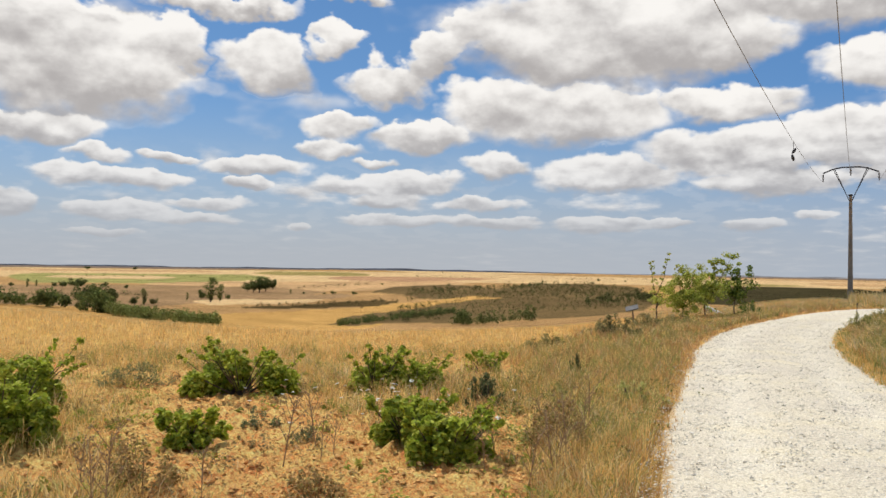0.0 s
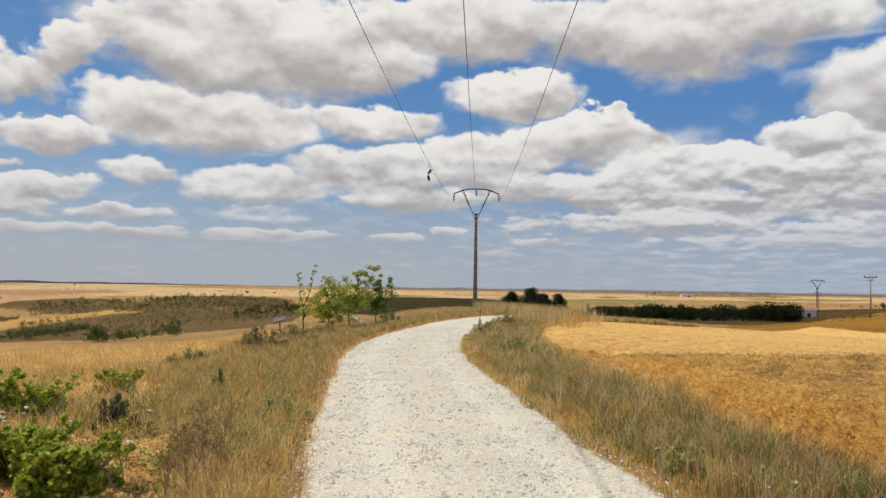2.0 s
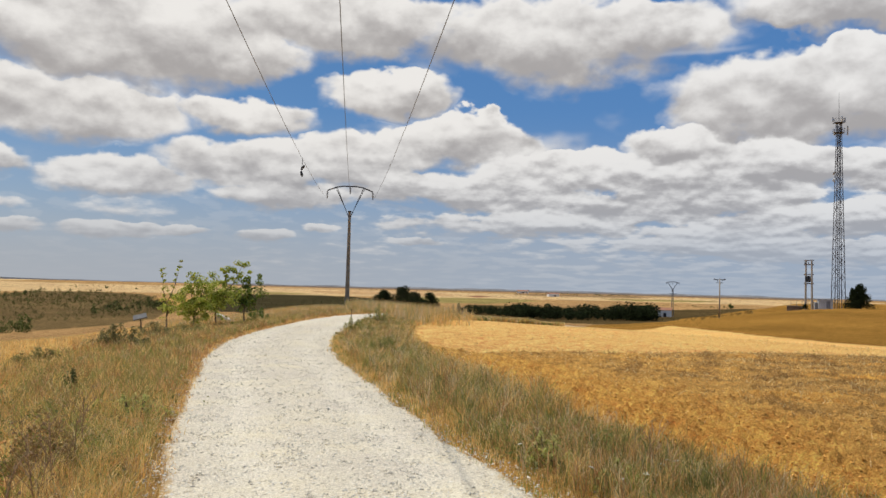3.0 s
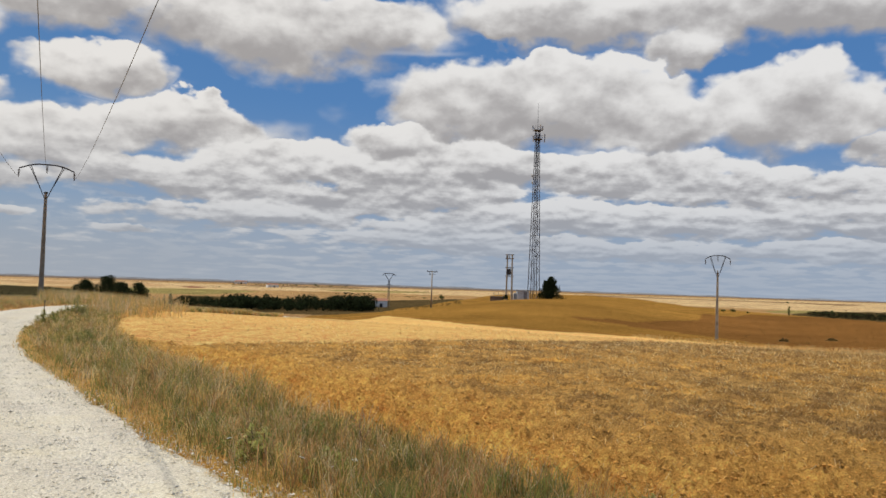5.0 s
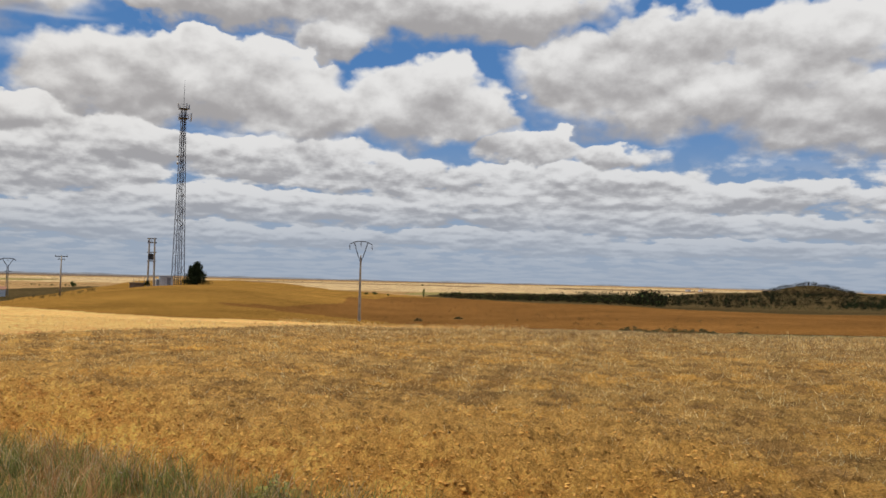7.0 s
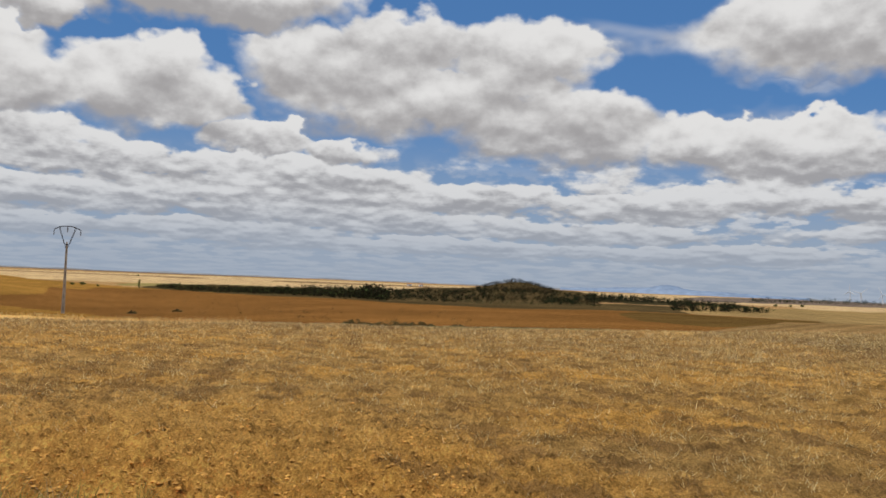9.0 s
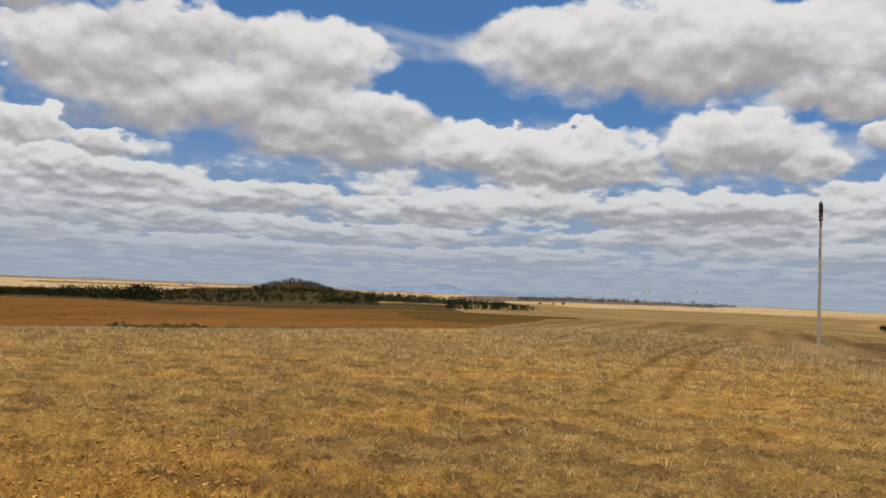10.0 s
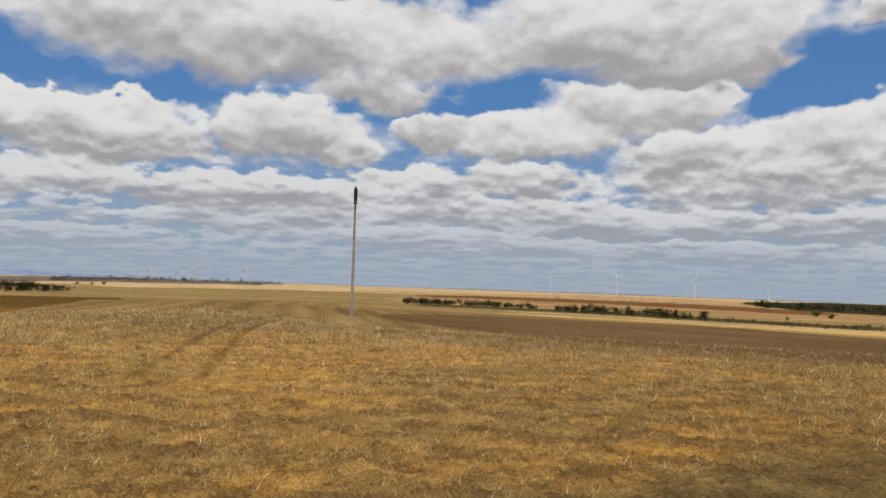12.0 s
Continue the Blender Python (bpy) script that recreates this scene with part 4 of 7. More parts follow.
def vault_pole(name, az, r, height, span, face, label, rungs=14, waist=0.79):
    """A concrete pole with a vaulted three-wire crossarm on a V of steel bars; height to the crossarm's crown."""
    base = at_ground(az, r)
    pole = empty(name, base, label, "utility pole", "power line poles", face)
    waist = height * waist
    # the H-shaped concrete shaft: two flanges with rungs between, so that it reads as pierced
    bm = bmesh.new()
    w0, w1 = height * 0.020, height * 0.011
    for s in (-1, 1):
        vs = box(bm, (1, 1, 1), (0, 0, 0))
        for v in vs:
            k = 0 if v.co.z < 0 else 1
            w = (w0, w1)[k]
            v.co = Vector((s * w * 0.72 + v.co.x * w * 0.5, v.co.y * w * 1.3, (-0.4, waist)[k]))
    part("shaft", bm, M_CONCRETE, pole)
    for i in range(rungs + 1):
        z = -0.1 + waist * i / rungs
        w = w0 + (w1 - w0) * i / rungs
        bm = bmesh.new()
        box(bm, (w * 1.3, w * 1.18, waist / rungs * 0.66), (0, 0, z - 0.02))
        part("web", bm, M_CONCRETE, pole)
    bm = bmesh.new()
    vs = box(bm, (1, 1, 1), (0, 0, 0))
    for v in vs:
        k = 0 if v.co.z < 0 else 1
        w = (w0, w1)[k]
        v.co = Vector((v.co.x * w * 1.1, v.co.y * w * 0.25, (-0.4, waist)[k]))
    part("core", bm, M_CONCRETE, pole)
    bm = bmesh.new()
    box(bm, (w1 * 2.8, w1 * 2.2, 0.12), (0, 0, waist + 0.02))
    part("head_plate", bm, M_DARKSTEEL, pole)
    h = span / 2
    drop = height * 0.025
    for s in (-1, 1):
        bm = bmesh.new()
        a, b = Vector((s * 0.10, 0, waist - 0.5)), Vector((s * h * 0.58, 0, height - drop * 0.45))
        a2 = Vector((s * 0.34, 0, waist + 0.1))
        for y in (-0.09, 0.09):
            beam(bm, a + Vector((0, y, 0)), b + Vector((0, y, 0)), 0.06)
        beam(bm, a2, b + Vector((s * 0.14, 0, 0)), 0.05)
        for i in range(1, 6):
            k = i / 6
            beam(bm, a.lerp(b, k) + Vector((0, -0.09, 0)), a2.lerp(b + Vector((s * 0.14, 0, 0)), k - 0.06), 0.035)
        part("strut", bm, M_DARKSTEEL, pole)
    bm = bmesh.new()
    pts = [(-h, 0, height - drop * 1.6), (-h * 0.6, 0, height - drop * 0.4), (-h * 0.3, 0, height), (h * 0.3, 0, height), (h * 0.6, 0, height - drop * 0.4), (h, 0, height - drop * 1.6)]
    for a, b in zip(pts, pts[1:]):
        beam(bm, a, b, 0.09, 0.11)
    part("crossarm", bm, M_DARKSTEEL, pole)
    for x, z in ((-h, pts[0][2]), (0, height), (h, pts[0][2])):
        bm = bmesh.new()
        rod(bm, (x, 0, z), (x, 0, z - 0.12), 0.02)
        for i in range(4):
            zz = z - 0.14 - i * 0.13
            rod(bm, (x, 0, zz), (x, 0, zz - 0.05), 0.12, 0.05, 8)
            rod(bm, (x, 0, zz - 0.05), (x, 0, zz - 0.13), 0.04, 0.04, 6)
        rod(bm, (x, 0, z - 0.64), (x, 0, z - 0.78), 0.05, 0.03, 6)
        part("insulator", bm, M_GLASSBROWN, pole)
    m = pole.matrix_world
    return [m @ Vector((x, 0, z - 0.76)) for x, z in ((-h, pts[0][2]), (0, height), (h, pts[0][2]))]


def span(name, a, b, sag, thick, label):
    """One hanging wire."""
    n = 40
    pts = [Vector(a).lerp(Vector(b), i / n) - Vector((0, 0, 4 * sag * (i / n) * (1 - i / n))) for i in range(n + 1)]
    cu = bpy.data.curves.new(name, "CURVE")
    cu.dimensions, cu.bevel_depth, cu.bevel_resolution = "3D", thick, 1
    sp = cu.splines.new("POLY")
    sp.points.add(n)
    for p, q in zip(sp.points, pts):
        p.co = (*q, 1)
    cu.materials.append(M_WIRE)
    tagged(new(name, cu), label, "power cable", "power line wires")
    return pts


P1 = vault_pole("power_pole", -26.5, 80, 11.85, 4.4, -26.5, "tall concrete power pole with vaulted crossarm beside the track")
vault_pole("power_pole", -71.1, 118, 11.4, 3.2, -71.1, "slim concrete power pole between stubble and brown field", 6)
vault_pole("power_pole", -135.86, 60, 10.0, 3.1, -135.86 + 89, "weathered concrete power pole standing in tall dry grass", 9, 0.93)

# the wires pass over the track to a pole far behind
BACK = bearing(153.5, 82, 10.2) + Vector((-0.66, 0.33, 0))
SIDE = bearing(153.5 + 90, 2.2)
LEFTWIRE = None
for i, k in enumerate((-1, 0, 1)):
    end = BACK + SIDE * k
    pts = span("power_cable", P1[i], (end.x, end.y, end.z + (0.5 if k == 0 else 0)), 3.0 if k else 3.3, 0.0098, "thin grey overhead power cable strung between the poles")
    if k == -1:
        LEFTWIRE = pts


def wire_marker():
    """A dark two-part marker hung from the outer wire."""
    p = LEFTWIRE[9].lerp(LEFTWIRE[10], 0.65)
    mk = empty("wire_marker", p, "black two-piece marker hanging from the power cable", "wire marker")
    bm = bmesh.new()
    rod(bm, (0, 0, 0.03), (0, 0, -0.32), 0.012)
    part("cord", bm, M_DARKSTEEL, mk)
    for x, z, t in ((0.03, -0.42, 35), (-0.02, -0.74, -14)):
        bm = bmesh.new()
        bmesh.ops.create_icosphere(bm, subdivisions=2, radius=1.0, matrix=Matrix.Translation((x, 0, z)) @ Matrix.Rotation(radians(t), 4, "Y") @ Matrix.Diagonal((0.07, 0.07, 0.17, 1)))
        part("flap", bm, M_DARKSTEEL, mk, "black plastic flap", True)


wire_marker()


def lattice_pole(az, r, height):
    """A slim steel lattice pole with a V head and a switch arm."""
    po = empty("lattice_pole", at_ground(az, r), "grey steel lattice power pole beyond the dark woods", "utility pole", "power line poles", az)
    w0, w1, waist = 0.85, 0.45, height * 0.8
    for sx in (-1, 1):
        for sy in (-1, 1):
            bm = bmesh.new()
            beam(bm, (sx * w0 / 2, sy * w0 / 2, -0.3), (sx * w1 / 2, sy * w1 / 2, waist), 0.2)
            part("leg", bm, M_MAST, po)
    for i in range(10):
        z0, z1 = waist * i / 10, waist * (i + 1) / 10
        a, b = (w0 + (w1 - w0) * i / 10) / 2, (w0 + (w1 - w0) * (i + 1) / 10) / 2
        bm = bmesh.new()
        for sy in (-1, 1):
            beam(bm, (-a, sy * a, z0), (b, sy * b, z1), 0.11)
            beam(bm, (sy * a, -a, z0), (sy * b, b, z1), 0.11)
        part("brace", bm, M_MAST, po)
    for s in (-1, 1):
        bm = bmesh.new()
        beam(bm, (s * w1 / 2, 0, waist), (s * 2.0, 0, height - 0.35), 0.28)
        part("strut", bm, M_MAST, po)
    bm = bmesh.new()
    for a, b in (((-2.9, 0, height - 0.5), (-1.5, 0, height)), ((-1.5, 0, height), (1.5, 0, height)), ((1.5, 0, height), (2.9, 0, height - 0.5))):
        beam(bm, a, b, 0.3)
    part("crossarm", bm, M_MAST, po)
    bm = bmesh.new()
    beam(bm, (-1.2, 0, waist * 0.82), (1.8, 0, waist * 0.82), 0.25)
    part("switch_arm", bm, M_DARKSTEEL, po)
    for x in (-2.8, 0, 2.8):
        bm = bmesh.new()
        rod(bm, (x, 0, height - 0.5), (x, 0, height - 1.1), 0.12, 0.08)
        part("insulator", bm, M_GLASSBROWN, po)


def tee_pole(az, r, height):
    """A round pole with a plain crossarm and pin insulators."""
    po = empty("wooden_pole", at_ground(az, r), "brown utility pole with a short crossarm beside scrub", "utility pole", "power line poles", az)
    bm = bmesh.new()
    rod(bm, (0, 0, -0.3), (0, 0, height), 0.26, 0.17, 10)
    part("shaft", bm, M_CONCRETE, po, "", True)
    bm = bmesh.new()
    beam(bm, (-1.7, 0, height - 0.15), (1.7, 0, height - 0.15), 0.2, 0.24)
    part("crossarm", bm, M_DARKSTEEL, po)
    for s in (-1, 1):
        bm = bmesh.new()
        beam(bm, (s * 0.1, 0, height - 1.3), (s * 0.9, 0, height - 0.2), 0.1)
        part("brace", bm, M_DARKSTEEL, po)
        bm = bmesh.new()
        beam(bm, (s * 0.6, 0, height - 1.1), (s * 0.95, 0, height - 1.1), 0.22)
        part("fuse_holder", bm, M_DARKSTEEL, po)
    for x in (-1.5, 0.0, 1.5):
        bm = bmesh.new()
        rod(bm, (x, 0, height - 0.05), (x, 0, height + 0.35), 0.1, 0.06)
        part("insulator", bm, M_GLASSBROWN, po)


def transformer_pole(az, r, height):
    """Two concrete shafts side by side carrying a transformer."""
    po = empty("transformer_pole", at_ground(az, r), "twin-shaft concrete pole carrying a dark transformer on the hilltop", "utility pole", "power line poles", az - 20)
    for s in (-1, 1):
        bm = bmesh.new()
        rod(bm, (s * 0.85, 0, -0.3), (s * 0.72, 0, height), 0.3, 0.2, 8)
        part("shaft", bm, M_CONCRETE, po)
    for z in (0.985, 0.90, 0.70, 0.52):
        bm = bmesh.new()
        beam(bm, (-1.25, 0, height * z), (1.25, 0, height * z), 0.22, 0.3)
        part("crossbeam", bm, M_STEEL, po)
    bm = bmesh.new()
    vs = box(bm, (1.0, 1.1, 1.7), (-0.25, 0.1, height * 0.61))
    bmesh.ops.bevel(bm, geom=bm.edges[:], offset=0.08, segments=1, affect="EDGES")
    ta = part("transformer", bm, M_DARKSTEEL, po, "dark finned transformer tank")
    for i in range(7):
        bm = bmesh.new()
        box(bm, (0.06, 1.4, 1.2), (-0.7 + i * 0.15, 0.1, height * 0.61))
        part("fin", bm, M_DARKSTEEL, ta)
    for x in (-0.9, 0.0, 0.9):
        bm = bmesh.new()
        for i in range(3):
            rod(bm, (x, -0.3, height * 0.9 + 0.15 + i * 0.22), (x, -0.3, height * 0.9 + 0.32 + i * 0.22), 0.16, 0.08, 8)
        part("insulator", bm, M_GLASSBROWN, po)


def mast(az, r, height, rod_top):
    """A square lattice telecom mast with platforms, antennas and a whip."""
    ma = empty("telecom_mast", at_ground(az, r), "tall grey steel lattice telecom mast on the brown hill", "mast", "", az + 20)
    w0, w1, n = 2.7, 1.05, 24

    def half(z):
        return (w0 + (w1 - w0) * min(1.0, z / (height * 0.92))) / 2

    for sx in (-1, 1):
        for sy in (-1, 1):
            bm = bmesh.new()
            a = half(0)
            rod(bm, (sx * a, sy * a, -0.3), (sx * w1 / 2, sy * w1 / 2, height * 0.92), 0.11, 0.085)
            rod(bm, (sx * w1 / 2, sy * w1 / 2, height * 0.92), (sx * w1 / 2, sy * w1 / 2, height), 0.10)
            part("leg", bm, M_MAST, ma)
    for i in range(n):
        z0, z1 = height * i / n, height * (i + 1) / n
        a, b = half(z0), half(z1)
        bm = bmesh.new()
        for s in (-1, 1):
            k = 1 if i % 2 else -1
            beam(bm, (-k * a, s * a, z0), (k * b, s * b, z1), 0.075)
            beam(bm, (s * a, -k * a, z0), (s * b, k * b, z1), 0.075)
            beam(bm, (-b, s * b, z1), (b, s * b, z1), 0.06)
        part("brace", bm, M_MAST, ma)
    bm = bmesh.new()
    for x in (-0.22, 0.22):
        beam(bm, (x, 0, 0), (x * 0.8, 0, height * 0.97), 0.12)
    for i in range(90):
        z = height * 0.97 * i / 90
        beam(bm, (-0.22, 0, z), (0.22, 0, z), 0.05)
    part("ladder", bm, M_DARKSTEEL, ma)
    for z, w in ((height, 1.5), (height - 2.6, 1.5)):
        bm = bmesh.new()
        box(bm, (w * 1.6, w * 1.6, 0.12), (0, 0, z))
        pf = part("platform", bm, M_MAST, ma)
        for s in (-1, 1):
            bm = bmesh.new()
            for k in (0.5, 1.0):
                beam(bm, (-w * 0.8, s * w * 0.8, z + k), (w * 0.8, s * w * 0.8, z + k), 0.06)
                beam(bm, (s * w * 0.8, -w * 0.8, z + k), (s * w * 0.8, w * 0.8, z + k), 0.06)
            part("railing", bm, M_MAST, pf)
    for x, y, z0, z1 in ((-1.5, 0.2, 0.2, 1.5), (1.5, 0.0, 0.1, 1.4), (0.2, -1.5, 0.2, 1.5), (2.2, 0.1, -3.2, -0.8), (-1.4, -0.4, -3.4, -1.6), (1.0, 1.6, -3.0, -0.9)):
        bm = bmesh.new()
        box(bm, (0.34, 0.26, z1 - z0), (x, y, height + (z0 + z1) / 2))
        bmesh.ops.bevel(bm, geom=bm.edges[:], offset=0.05, segments=1, affect="EDGES")
        beam(bm, (x * 0.4, y * 0.4, height + z0 + 0.3), (x, y, height + z0 + 0.3), 0.08)
        part("panel_antenna", bm, M_CABIN, ma)
    for z, x in ((height * 0.73, -1.2), (height * 0.69, -1.1)):
        bm = bmesh.new()
        rod(bm, (x, 0, z), (x - 0.35, 0, z), 0.55, 0.35, 12)
        beam(bm, (x, 0, z), (0, 0, z), 0.1)
        part("dish", bm, M_CABIN, ma)
    bm = bmesh.new()
    rod(bm, (0, 0, height), (0, 0, rod_top), 0.07, 0.025)
    part("whip_antenna", bm, M_DARKSTEEL, ma)


lattice_pole(-48.8, 385, 15.6)
tee_pole(-51.8, 262, 11.6)
transformer_pole(-57.2, 236, 13.1)
mast(-58.9, 236, 48.6, 56.6)


def cabin():
    ca = empty("equipment_cabin", at_ground(-58.15, 234), "pale grey equipment cabin at the mast's foot", "cabin", "", -50)
    bm = bmesh.new()
    box(bm, (3.4, 2.4, 2.5), (0, 0, 1.1))
    part("wall", bm, M_CABIN, ca)
    bm = bmesh.new()
    box(bm, (3.7, 2.7, 0.16), (0, 0, 2.43))
    part("roof", bm, M_STEEL, ca)
    bm = bmesh.new()
    box(bm, (0.95, 0.06, 2.0), (0.6, -1.22, 1.05))
    do = part("door", bm, M_STEEL, ca)
    bm = bmesh.new()
    box(bm, (0.05, 0.06, 0.2), (0.95, -1.28, 1.05))
    part("handle", bm, M_DARKSTEEL, do)
    bx = empty("equipment_cabinet", at_ground(-57.75, 234), "pale grey low equipment cabinet beside the cabin", "cabinet", "", -50)
    bm = bmesh.new()
    box(bm, (1.9, 1.2, 1.9), (0, 0, 0.85))
    bmesh.ops.bevel(bm, geom=bm.edges[:], offset=0.05, segments=1, affect="EDGES")
    part("body", bm, M_CABIN, bx)
    bm = bmesh.new()
    box(bm, (0.8, 0.05, 1.5), (-0.45, -0.62, 0.85))
    part("door", bm, M_STEEL, bx)
    wa = empty("low_wall", at_ground(-56.35, 232), "low dark weathered wall outside the mast compound", "wall", "", -56)
    bm = bmesh.new()
    box(bm, (3.6, 0.4, 1.3), (0, 0, 0.45))
    bmesh.ops.bevel(bm, geom=bm.edges[:], offset=0.06, segments=1, affect="EDGES")
    part("wall", bm, M_WOOD, wa)
    bm = bmesh.new()
    box(bm, (3.8, 0.55, 0.12), (0, 0, 1.15))
    part("coping", bm, M_CONCRETE, wa)
    fe = empty("compound_fence", at_ground(-57.5, 233), "wire fence with steel posts round the mast compound", "fence", "", -57.5)
    for i in range(9):
        x = -5.5 + i * 1.35
        bm = bmesh.new()
        rod(bm, (x, 0, -0.3), (x, 0, 2.1), 0.06)
        part("post", bm, M_STEEL, fe)
    for z in (0.5, 1.25, 2.0):
        bm = bmesh.new()
        beam(bm, (-5.5, 0, z), (5.3, 0, z), 0.035)
        part("wire", bm, M_STEEL, fe)


cabin()


# ---------------------------------------------------------------- leaves and trees
def leaf_cloud(centres, radii, n, size, colours, rng, flat=0.0, broad=0.62):
    """n small leaves spread through lumps; returns vertices, faces and tints."""
    centres, radii, colours = np.atleast_2d(centres), np.atleast_2d(radii), np.array(colours)
    k = rng.integers(0, len(centres), n)
    d = rng.standard_normal((n, 3))
    d /= np.linalg.norm(d, axis=1)[:, None]
    d *= (rng.uniform(0.15, 1, n) ** 0.45)[:, None]
    p = centres[k] + d * radii[k % len(radii)]
    nrm = d + 0.8 * rng.standard_normal((n, 3)) + np.array([0, 0, 0.5 + flat])
    nrm /= np.linalg.norm(nrm, axis=1)[:, None]
    t = np.cross(nrm, rng.standard_normal((n, 3)))
    t /= np.linalg.norm(t, axis=1)[:, None]
    b = np.cross(nrm, t)
    s = (size * rng.uniform(0.6, 1.35, n))[:, None]
    bend = nrm * s * 0.25
    v = np.stack([p - t * s, p - b * s * broad + bend, p + t * s, p + b * s * broad + bend], 1).reshape(-1, 3)
    f = np.arange(4 * n).reshape(n, 4)
    c = colours[rng.integers(0, len(colours), n)] * rng.uniform(0.7, 1.3, (n, 1))
    return v, f, np.repeat(c, 4, 0)


def joined(sets):
    """Several leaf clouds as one."""
    off, V, F, C = 0, [], [], []
    for v, f, c in sets:
        V.append(v), F.append(f + off), C.append(c)
        off += len(v)
    return np.vstack(V), np.vstack(F), np.vstack(C)


OAK = [(0.105, 0.130, 0.036), (0.135, 0.160, 0.046), (0.075, 0.098, 0.030), (0.16, 0.17, 0.06)]
LIGHTHEDGE = [(0.24, 0.27, 0.075), (0.19, 0.22, 0.06), (0.28, 0.29, 0.10), (0.16, 0.18, 0.05)]
POPLAR = [(0.17, 0.20, 0.055), (0.13, 0.16, 0.046), (0.21, 0.23, 0.07)]
DARKSCRUB = [(0.030, 0.022, 0.012), (0.020, 0.019, 0.010), (0.042, 0.028, 0.016), (0.025, 0.028, 0.012)]
SHRUB = [(0.10, 0.092, 0.034), (0.145, 0.11, 0.046), (0.08, 0.083, 0.03), (0.19, 0.135, 0.06)]
PINE = [(0.026, 0.036, 0.014), (0.036, 0.047, 0.018), (0.020, 0.027, 0.012)]
VINE = [(0.37, 0.42, 0.045), (0.46, 0.49, 0.065), (0.24, 0.30, 0.035), (0.56, 0.56, 0.11), (0.30, 0.37, 0.04)]
PROTO = {}
WORDS = {"oak": ("broad dark green tree among the distant fields", "tree"), "poplar": ("slender green poplar standing in the valley", "tree")}


def far_tree(kind, az, r, h, wide=1.0):
    """A tree a long way off: trunk, limbs and an uneven crown; the first of a kind is copied."""
    m = Matrix.Translation(at_ground(az, r)) @ Matrix.Rotation(radians(az * 37 % 360), 4, "Z") @ Matrix.Diagonal((h * wide, h * wide, h, 1))
    if kind in PROTO:
        got = copy_thing(PROTO[kind], m)
        got.matrix_basis = m
        return got
    rng = np.random.default_rng(len(PROTO) + 40)
    tr = empty("tree", (0, 0, 0), *WORDS[kind], "trees in the valley")
    bm = bmesh.new()
    rod(bm, (0, 0, -0.05), (0.01, 0, 0.5), 0.026, 0.014, 7)
    for i in range(5):
        a = i * 1.3
        rod(bm, (0, 0, 0.22 + 0.06 * i), (0.2 * math.cos(a), 0.2 * math.sin(a), 0.45 + 0.08 * i), 0.014, 0.005, 5)
    part("trunk", bm, M_BARK, tr)
    if kind == "poplar":
        z = np.linspace(0.12, 0.93, 9)
        c = np.column_stack([rng.normal(0, 0.04, 9), rng.normal(0, 0.04, 9), z])
        rad = np.column_stack([0.15 * np.sin((z - 0.05) * 2.9) + 0.03, 0.15 * np.sin((z - 0.05) * 2.9) + 0.03, np.full(9, 0.1)])
        v, f, t = leaf_cloud(c, rad, 900, 0.026, POPLAR, rng)
    else:
        c = np.column_stack([rng.normal(0, 0.2, 15), rng.normal(0, 0.2, 15), rng.uniform(0.16, 0.82, 15)])
        v, f, t = leaf_cloud(c, np.full((15, 3), 0.18) * rng.uniform(0.7, 1.2, (15, 1)), 1700, 0.032, OAK, rng)
    part("crown", mesh_from("crown", v, f, M_FARLEAF, t), M_FARLEAF, tr)
    tr.matrix_basis = m
    PROTO[kind] = tr
    return tr


def wood(name, line, count, height, depth, colours, label, leaves=90, seed=0, category="woodland"):
    """A belt of trees or scrub along bearings and distances, too many to tell apart."""
    rng = np.random.default_rng(seed)
    line = np.array(line, float)
    sets = []
    for i in range(count):
        u = rng.uniform(0, len(line) - 1)
        j = min(int(u), len(line) - 2)
        az, r = line[j] + (line[j + 1] - line[j]) * (u - j)
        r *= 1 + rng.uniform(-0.5, 0.5) * depth
        p = bearing(az, r)
        x, y = p.x, p.y
        h = height * (0.4 + 0.85 * rng.uniform(0, 1) ** 1.3)
        z = gz(x, y)
        k = 4
        c = np.column_stack([x + rng.normal(0, h * 0.18, k), y + rng.normal(0, h * 0.18, k), z + h * rng.uniform(0.22, 0.78, k)])
        sets.append(leaf_cloud(c, np.full((k, 3), h * 0.27), leaves, h * 0.075, np.array(colours) * rng.uniform(0.75, 1.2), rng))
    v, f, t = joined(sets)
    return tagged(new(name, mesh_from(name, v, f, M_FARLEAF, t)), label, category, kind="stuff")


far_tree("oak", 22.9, 293, 10.1, 1.34)
far_tree("oak", 23.7, 318, 8.8, 1.12)
far_tree("oak", 22, 316, 7.2, 1.12)
far_tree("poplar", 20, 339, 6.5, 1.12)
far_tree("oak", 20.6, 329, 4.6, 1.01)
far_tree("oak", 19.4, 340, 3.8, 1.12)
far_tree("poplar", 15.8, 413, 12.0, 1.46)
far_tree("oak", 16.4, 438, 7.1, 0.90)
far_tree("oak", 14.7, 460, 4.0, 1.01)
far_tree("poplar", 17.3, 430, 3.8, 1.01)
far_tree("poplar", 15.2, 435, 8.5, 1.34)
far_tree("oak", 12.6, 602, 15.4, 1.01)
far_tree("oak", 12.2, 622, 14.2, 1.01)
far_tree("oak", 13.4, 623, 9.5, 1.12)
far_tree("oak", 11.7, 677, 11.1, 1.12)
far_tree("oak", 13, 606, 11.9, 1.01)
far_tree("oak", 24.1, 622, 9.8, 1.57)
far_tree("oak", 24.9, 640, 6.2, 1.34)
far_tree("oak", 25.4, 651, 4.9, 1.12)
far_tree("poplar", 26.9, 635, 6.2, 1.01)
